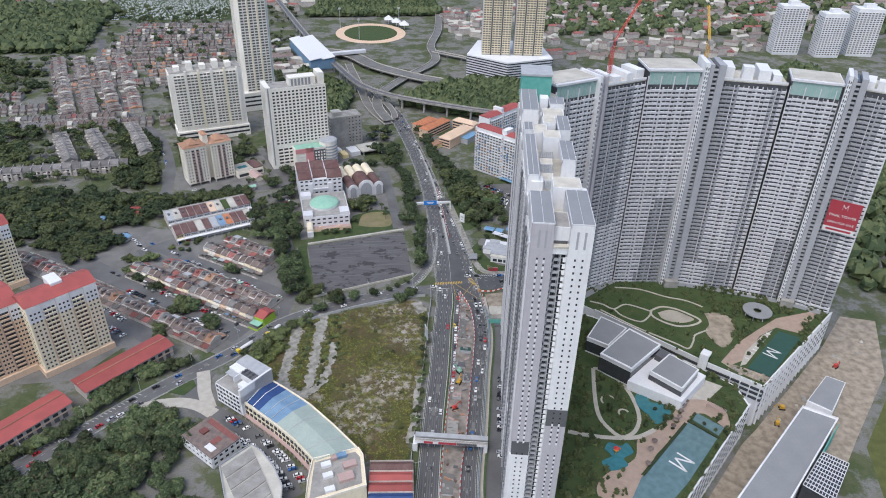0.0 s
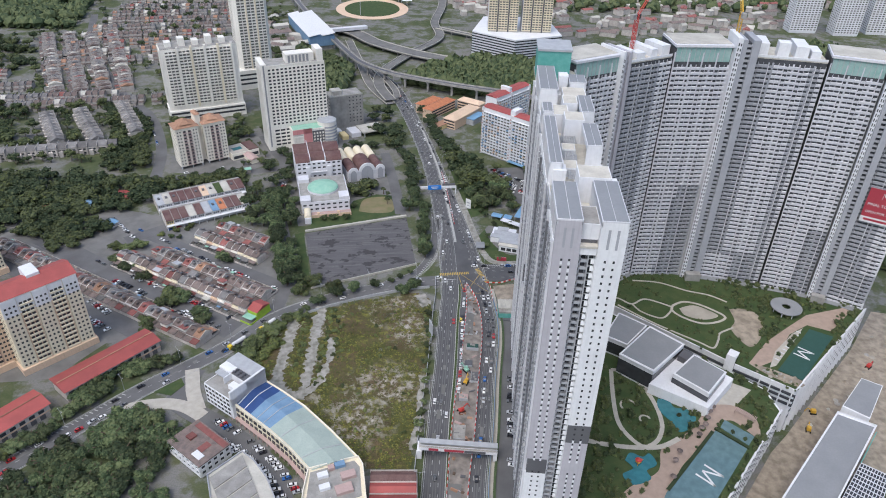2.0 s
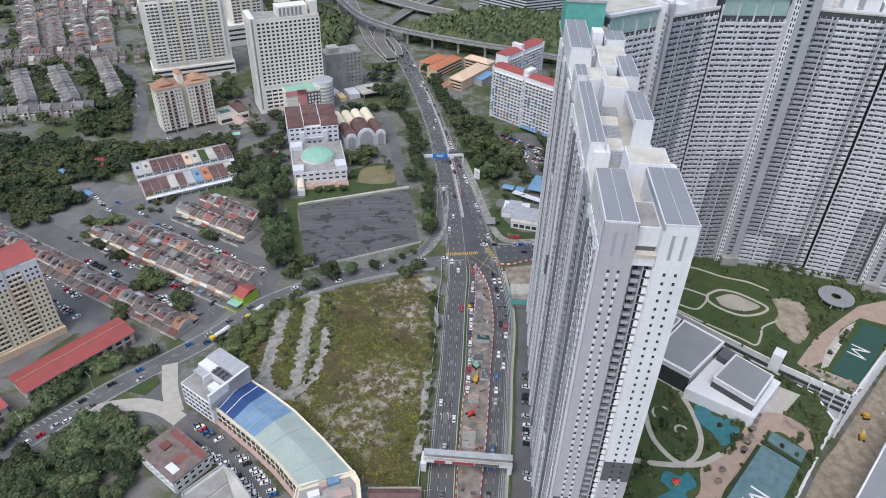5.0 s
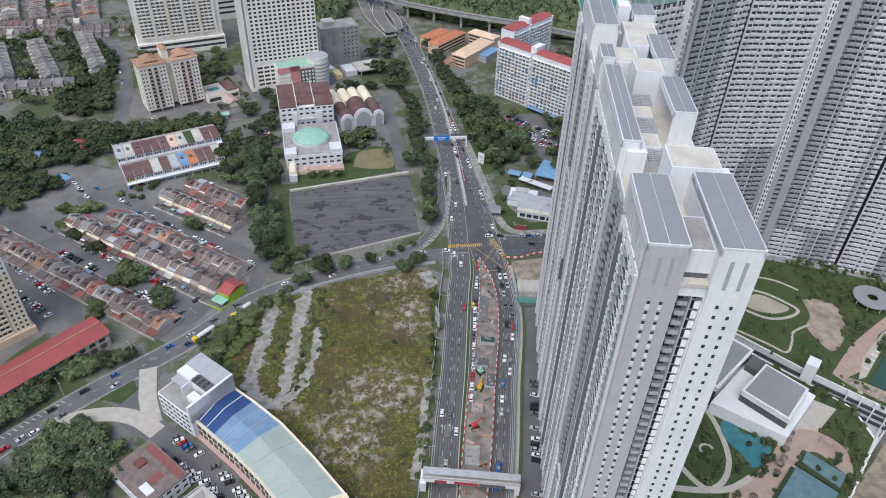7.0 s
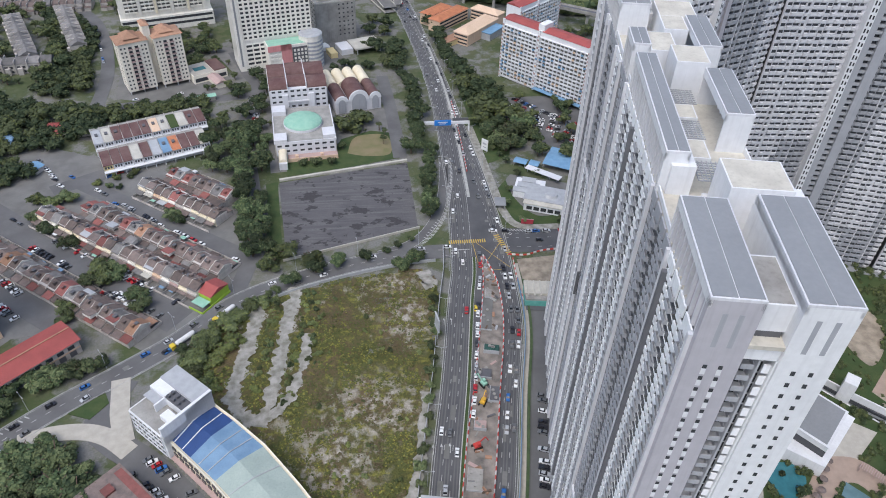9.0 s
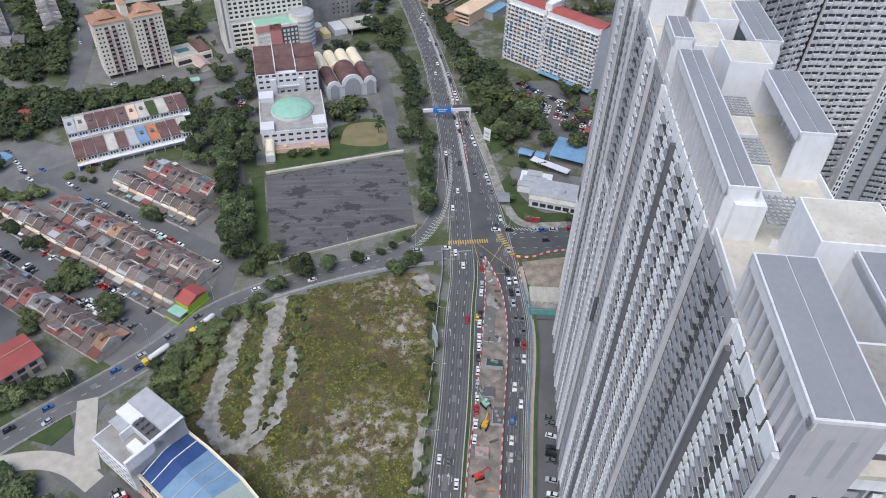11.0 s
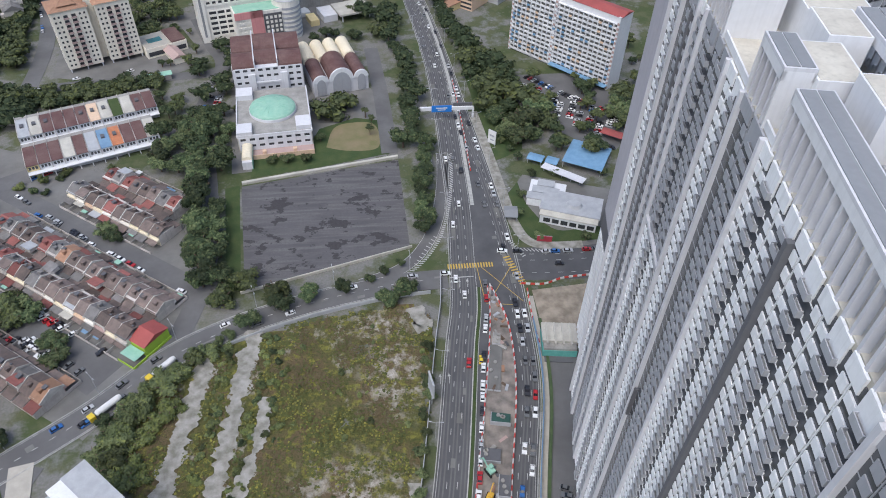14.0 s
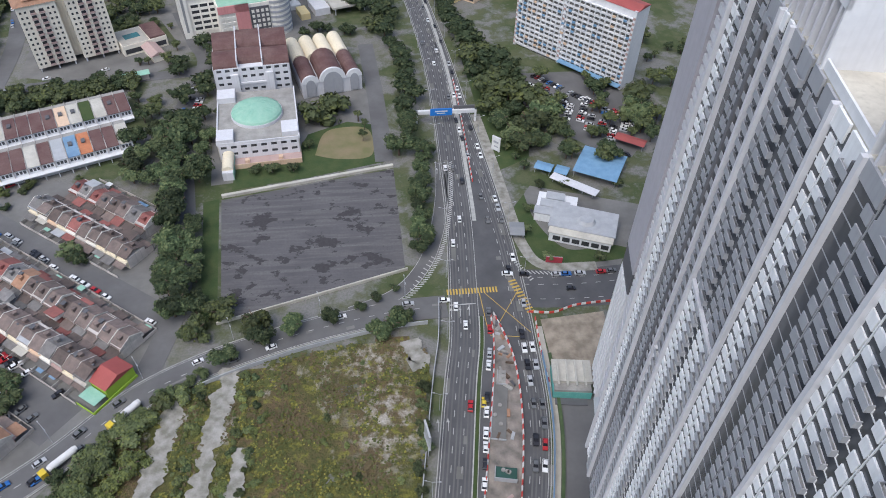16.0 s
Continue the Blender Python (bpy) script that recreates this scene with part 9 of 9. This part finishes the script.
# ---- street things ----
def footbridge():
    t = thing("footbridge", -15, -177, 0, -11.5, "white covered pedestrian bridge over the road", "footbridge")
    part("deck", Shape().box(-1, 39, -2.2, 2.2, 5.6, 6.2), "pale_concrete", t)
    part("roof", Shape().box(-1, 39, -1.0, 2.3, 9.0, 9.25), "dull_metal", t)
    s = Shape()
    for y in (-2.2, 2.2):
        s.beam((-1, y, 7.2), (39, y, 7.2), 0.15, 0.15).beam((-1, y, 8.9), (39, y, 8.9), 0.2, 0.2)
        for k in range(21):
            s.beam((-1 + k * 2, y, 6.2), (-1 + k * 2, y, 9.0), 0.12, 0.12)
            if k < 20:
                s.beam((-1 + k * 2, y, 6.2), (1 + k * 2, y, 8.9), 0.1, 0.1)
    part("truss", s, "pale_wall", t, "white steel truss sides")
    part("fascia", Shape().box(-1, 39, -2.4, -2.25, 5.4, 6.9), "white_wall", t)
    part("advert_panel", Shape().box(4, 9, -2.5, -2.4, 5.6, 7.2).box(12, 22, -2.5, -2.4, 5.6, 7.2), "banner_red", t)
    part("advert_panel", Shape().box(22.2, 33, -2.5, -2.4, 5.6, 7.2), "dark_wall", t)
    part("pier", Shape().box(-2, 0.5, -3.5, 3.5, 0, 5.6), "white_wall", t)
    part("pier", Shape().box(37, 39, -2, 2, 0, 5.6), "white_wall", t)


def gantry():
    t = thing("sign_gantry", 10, 104, 0, 0, "white road gantry with a blue electronic sign", "gantry")
    part("beam", Shape().box(2, 34, -0.7, 0.7, 5.6, 7.6), "white_wall", t)
    for x in (2, 33):
        part("post", Shape().box(x, x + 1, -0.6, 0.6, 0, 7.6), "white_wall", t)
    part("screen", Shape().box(9.5, 21, -1.2, -0.7, 5.0, 9.0), "sign_blue", t, "bright blue sign panel")
    s = Shape().box(12, 18.5, -1.28, -1.2, 7.2, 7.9).box(13, 17.5, -1.28, -1.2, 6.1, 6.6)
    part("lettering_bar", s, "barrier_white", t, "illegible white lettering")
    part("dark_panel", Shape().box(22, 33, 0.2, 0.9, 5.4, 9.6), "dark_wall", t)


def billboard(x, y, w, h, z, yaw, face, label, back="dull_metal"):
    t = thing("billboard", x, y, 0, yaw, label, "billboard", "billboards")
    part("panel", Shape().box(-w / 2, w / 2, -0.2, 0.2, z, z + h), face, t)
    part("frame", Shape().box(-w / 2, w / 2, 0.2, 0.5, z, z + 0.3).box(-w / 2, w / 2, 0.2, 0.5, z + h - 0.3, z + h), back, t)
    for k in (-0.35, 0.35):
        part("post", Shape().cyl(k * w, 0.4, 0, z + 0.5, 0.18, 0.18, 8), "dull_metal", t)
    if face == "barrier_white":
        part("print_bar", Shape().box(-w * 0.3, w * 0.3, -0.24, -0.2, z + h * 0.55, z + h * 0.7).box(-w * 0.2, w * 0.3, -0.24, -0.2, z + h * 0.25, z + h * 0.35), "grey_wall", t, "illegible printed lines")


footbridge()
gantry()
billboard(0.5, -86, 7, 8, 5, 100, "dull_metal", "grey billboard seen from behind on a steel frame")
billboard(50, 76, 5, 8, 1, -45, "barrier_white", "white roadside advertising board")
billboard(62, -4, 7, 3, 0.6, -10, "banner_red", "low red site sign board")


def barriers():
    """Red and white water-filled road barriers, one by one along the works."""
    red = Shape().add([(-0.95, -0.3, 0), (0.95, -0.3, 0), (0.95, 0.3, 0), (-0.95, 0.3, 0), (-0.9, -0.12, 0.95), (0.9, -0.12, 0.95), (0.9, 0.12, 0.95), (-0.9, 0.12, 0.95)], [(4, 5, 6, 7), (0, 1, 5, 4), (1, 2, 6, 5), (2, 3, 7, 6), (3, 0, 4, 7), (3, 2, 1, 0)])
    mr, mw = red.mesh("road_barrier", "barrier_red"), red.mesh("road_barrier", "barrier_white")
    n = 0
    lines = [rail(WORK_W, 0.2), rail(WORK_E, -0.2), rail(ROAD_W, -14.6)[46:60], smooth([(47, -30), (56, -31), (66, -28), (82, -27)]), smooth([(48, -34), (47, -50), (47, -66)])]
    for ln in lines:
        for x, y, h in along(ln, 2.05):
            if y < -215 or n >= 296:
                continue
            o = tagged(new("road_barrier", mr if n % 2 else mw), "%s plastic road barrier at the works" % ("red" if n % 2 else "white"), "barrier", "works barriers")
            o.matrix_world = pose(x, y, 0.1, 0, 0, math.degrees(h))
            n += 1


barriers()


def works():
    r = random.Random(12)
    for x, y, w, l, h, mat, lab in ((27, -74, 5, 22, 0.5, "yard", "cast concrete slab in the works"), (25, -98, 7, 4, 2.0, "court_green", "green netted formwork frame"), (19, -112, 7, 5, 1.2, "dark_wall", "open dark shaft with shoring"), (13, -140, 5, 4, 1.6, "rose_wall", "stack of rusty steel sections"), (7, -165, 6, 10, 0.6, "concrete", "grey concrete slab strip in the works"), (-2, -205, 7, 14, 0.4, "yard", "grey paved works strip"), (22, -124, 4, 8, 1.0, "dark_wall", "trench with dark shoring"), (30, -60, 3, 6, 0.8, "concrete", "pile of precast segments")):
        t = thing("works_structure", x, y, 0.1, -12, lab, "works", "road works")
        part("body", Shape().box(-w / 2, w / 2, -l / 2, l / 2, 0, h), mat, t)
        part("edge", Shape().box(-w / 2 - 0.2, w / 2 + 0.2, -l / 2 - 0.2, -l / 2, 0, h + 0.3).box(-w / 2 - 0.2, -w / 2, -l / 2, l / 2, 0, h + 0.3), "dull_metal", t)
        for k in range(3):
            part("shaft_cap", Shape().cyl(r.uniform(-w / 3, w / 3), r.uniform(-l / 3, l / 3), h, h + 0.5, 0.7, 0.7, 10), "concrete", t)
    for k in range(60):
        f = r.random()
        i = int(f * (len(WORK_W) - 1))
        a, b = WORK_W[i], WORK_E[min(i, len(WORK_E) - 1)]
        q = r.uniform(0.2, 0.8)
        x, y = a[0] + (b[0] - a[0]) * q, a[1] + (b[1] - a[1]) * q
        if y < -225:
            continue
        t = thing("works_material", x, y, 0.1, r.uniform(0, 180), "stack of building material on the works strip", "material", "works material")
        w, l, h = r.uniform(0.6, 1.8), r.uniform(1.0, 4.0), r.uniform(0.3, 1.0)
        m = r.choice(("rose_wall", "dark_wall", "concrete", "dull_metal", "orange_tile", "bark"))
        for j in range(3):
            part("plank", Shape().box(-l / 2, l / 2, (j - 1.5) * w / 3, (j - 0.6) * w / 3, 0, h * r.uniform(0.6, 1)), m, t)
    for x, y, yaw, c in ((16, -128, 60, "crane_yellow"), (10, -150, 20, "crane_red"), (18, -118, 120, "green_dome")):
        o = thing("excavator", x, y, 0.12, yaw, "tracked excavator on the works strip", "excavator", "excavators")
        part("cab", Shape().box(-1.4, 1.3, -1.1, 1.1, 1.0, 2.0).box(-0.2, 1.3, -1.1, 0.1, 2.0, 3.0), c, o)
        part("track", Shape().box(-2.0, 2.0, -1.5, -0.9, 0, 1.0), "tyre", o)
        part("track", Shape().box(-2.0, 2.0, 0.9, 1.5, 0, 1.0), "tyre", o)
        part("arm", Shape().beam((1, 0.4, 2), (4, 0.4, 4.2), 0.35, 0.5).beam((4, 0.4, 4.2), (5.6, 0.4, 1.0), 0.3, 0.4), c, o)
    # shaft structure by the tower
    t = thing("shaft_building", 47, -70, 0, -8, "concrete shaft structure with green netting", "works structure")
    part("wall", Shape().box(0, 13, 0, 12, 0, 5), "concrete", t)
    part("net", Shape().box(-0.3, 13.3, -0.3, -0.1, 0.5, 4.0).box(-0.3, -0.1, -0.1, 12, 0.5, 4.0), "net_teal", t, "green safety netting")
    part("slab", Shape().box(-0.5, 13.5, 3, 12.5, 5, 6.2), "pale_concrete", t)
    for k in range(4):
        part("beam", Shape().box(1 + k * 3.2, 1.6 + k * 3.2, 1, 12, 6.2, 7), "pale_concrete", t)
    part("dark_pit", Shape().box(0.5, 12, -3, -0.1, 0, 0.6), "dark_wall", t)
    # white lorry with silo tank on the side road
    for x, y, h, c in ((-101, -64, 0.85, "yellow"), (-118, -80, 0.8, "yellow")):
        t = thing("tanker_lorry", x, y, 0.28, math.degrees(h) + 180, "white tanker lorry with a yellow cab", "lorry", "tanker lorries")
        tank = Shape()
        m = 12
        tank.v = [(xx, rr * 1.25 * math.cos(6.2832 * k / m), 2.2 + rr * 1.25 * math.sin(6.2832 * k / m)) for xx, rr in ((-6, 0.7), (-5, 1), (3.4, 1), (4.2, 0.7)) for k in range(m)]
        tank.f = [(i * m + k, i * m + (k + 1) % m, (i + 1) * m + (k + 1) % m, (i + 1) * m + k) for i in range(3) for k in range(m)] + [tuple(range(m - 1, -1, -1)), tuple(range(3 * m, 4 * m))]
        tank.m = [0] * len(tank.f)
        part("tank", tank, "barrier_white", t)
        part("cab", Shape().box(4.8, 7.0, -1.2, 1.2, 0.7, 3.0), "car_yellow", t)
        part("chassis", Shape().box(-6, 6.8, -0.9, 0.9, 0.5, 0.9), "dark_wall", t)
        for wx in (-5, -3.8, 3, 6):
            for wy in (-1.0, 1.0):
                o = part("wheel", CAR["wheel"], (), t)
                o.location, o.scale = (wx, wy, 0.5), (1.6, 1.6, 1.6)


works()


def lamp_post(x, y, yaw, h=10):
    o = tagged(new("street_lamp", LAMP), "grey steel street lamp with two arms", "street lamp", "street lamps")
    o.matrix_world = pose(x, y, 0, 0, 0, yaw)


ls = Shape().cyl(0, 0, 0, 10, 0.11, 0.07, 7)
for q in (-1, 1):
    ls.beam((0, 0, 9.8), (q * 2.2, 0, 10.5), 0.09, 0.09).box(q * 2.2 - 0.45, q * 2.2 + 0.45, -0.15, 0.15, 10.42, 10.58)
LAMP = ls.mesh("street_lamp", "dull_metal")
for x, y, h in along(rail(ROAD_W, 1.2), 32, 8):
    lamp_post(x, y, math.degrees(h) + 90)
for x, y, h in along(rail(ROAD_E, -1.2)[34:], 34, 8):
    lamp_post(x, y, math.degrees(h) + 90)
for x, y, h in along(rail(SIDE, -7), 34, 16):
    lamp_post(x, y, math.degrees(h) + 90)
# ---- trees scattered through the far town, too many to count ----
bpy.context.view_layer.update()
SOLID_INV, SOLID_BOX = [], []
for ob in bpy.data.objects:
    if ob.type != "MESH" or ob.dimensions.z < 2.5 or ob.name.startswith(("far_", "ground", "viaduct", "weeds", "tree", "crown", "trunk", "shrub", "window")):
        continue
    try:
        inv = ob.matrix_world.inverted()
    except ValueError:
        continue
    bb = np.array([tuple(c) for c in ob.bound_box])
    SOLID_INV.append([inv[0][0], inv[0][1], inv[0][3], inv[1][0], inv[1][1], inv[1][3]])
    SOLID_BOX.append([bb[:, 0].min(), bb[:, 0].max(), bb[:, 1].min(), bb[:, 1].max()])
SOLID_INV, SOLID_BOX = np.array(SOLID_INV), np.array(SOLID_BOX)


def clear(x, y, gap):
    u = SOLID_INV[:, 0] * x + SOLID_INV[:, 1] * y + SOLID_INV[:, 2]
    v = SOLID_INV[:, 3] * x + SOLID_INV[:, 4] * y + SOLID_INV[:, 5]
    hit = (u > SOLID_BOX[:, 0] - gap) & (u < SOLID_BOX[:, 1] + gap) & (v > SOLID_BOX[:, 2] - gap) & (v < SOLID_BOX[:, 3] + gap)
    return not hit.any()


ROW_SEGS = [(Vector(a), Vector(b)) for a, b in far_rows]


def off_rows(x, y, gap):
    p = Vector((x, y))
    for a, b in ROW_SEGS:
        d = b - a
        f = min(1, max(0, (p - a).dot(d) / d.dot(d)))
        if (p - a - d * f).length < gap:
            return False
    return True


KEEP_ROADS = np.array([q[:2] for line in [ROAD_W, ROAD_E, EAST] + [smooth(line) for line, w in STREETS.values()] for q in along(line, 4)])
gr = random.Random(77)
town = Shape()
for poly, n, r0, lines in (([(-620, 330), (-440, 320), (-260, 330), (-140, 440), (-110, 640), (-150, 830), (-440, 830), (-470, 640)], 330, 5.0, True), ([(-420, 190), (-250, 190), (-225, 300), (-250, 350), (-440, 340)], 190, 5.2, True),
                           ([(-225, 200), (-130, 190), (-120, 200), (-150, 280), (-235, 285)], 90, 4.2, True), ([(-120, 330), (-40, 300), (-20, 420), (-70, 640), (-150, 640)], 120, 5.0, True), ([(-150, 60), (-100, 100), (-60, 200), (-130, 190), (-200, 130)], 50, 3.6, True),
                           ([(40, 300), (200, 240), (330, 300), (330, 640), (60, 640)], 150, 5.5, True), ([(-640, 830), (-110, 830), (-110, 900), (-640, 960)], 90, 6.0, True), ([(52, 60), (120, 60), (160, 100), (110, 150), (70, 150)], 45, 4.4, True), ([(120, 60), (200, 70), (240, 170), (160, 200), (125, 150)], 50, 5.0, True)):
    xs, ys = [p[0] for p in poly], [p[1] for p in poly]
    k = tries = 0
    while k < n and tries < n * 12:
        tries += 1
        x, y = gr.uniform(min(xs), max(xs)), gr.uniform(min(ys), max(ys))
        r = r0 * gr.uniform(0.5, 1.4)
        if not inside((x, y), poly) or not off_rows(x, y, 9 + r * 0.4) or not clear(x, y, r * 0.8):
            continue
        if np.hypot(KEEP_ROADS[:, 0] - x, KEEP_ROADS[:, 1] - y).min() < 8 + 0.6 * r:
            continue
        k += 1
        # mostly the paler leaf pair, haze put into the far crowns
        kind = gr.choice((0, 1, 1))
        src = gr.choice(LIGHT_SRC)
        a = gr.uniform(0, 6.28)
        c, sn = r * math.cos(a), r * math.sin(a)
        h = r * gr.uniform(0.9, 1.3)
        town.add([(x + c * p - sn * q, y + sn * p + c * q, h + 0.9 * r * w) for p, q, w in src.v], src.f)
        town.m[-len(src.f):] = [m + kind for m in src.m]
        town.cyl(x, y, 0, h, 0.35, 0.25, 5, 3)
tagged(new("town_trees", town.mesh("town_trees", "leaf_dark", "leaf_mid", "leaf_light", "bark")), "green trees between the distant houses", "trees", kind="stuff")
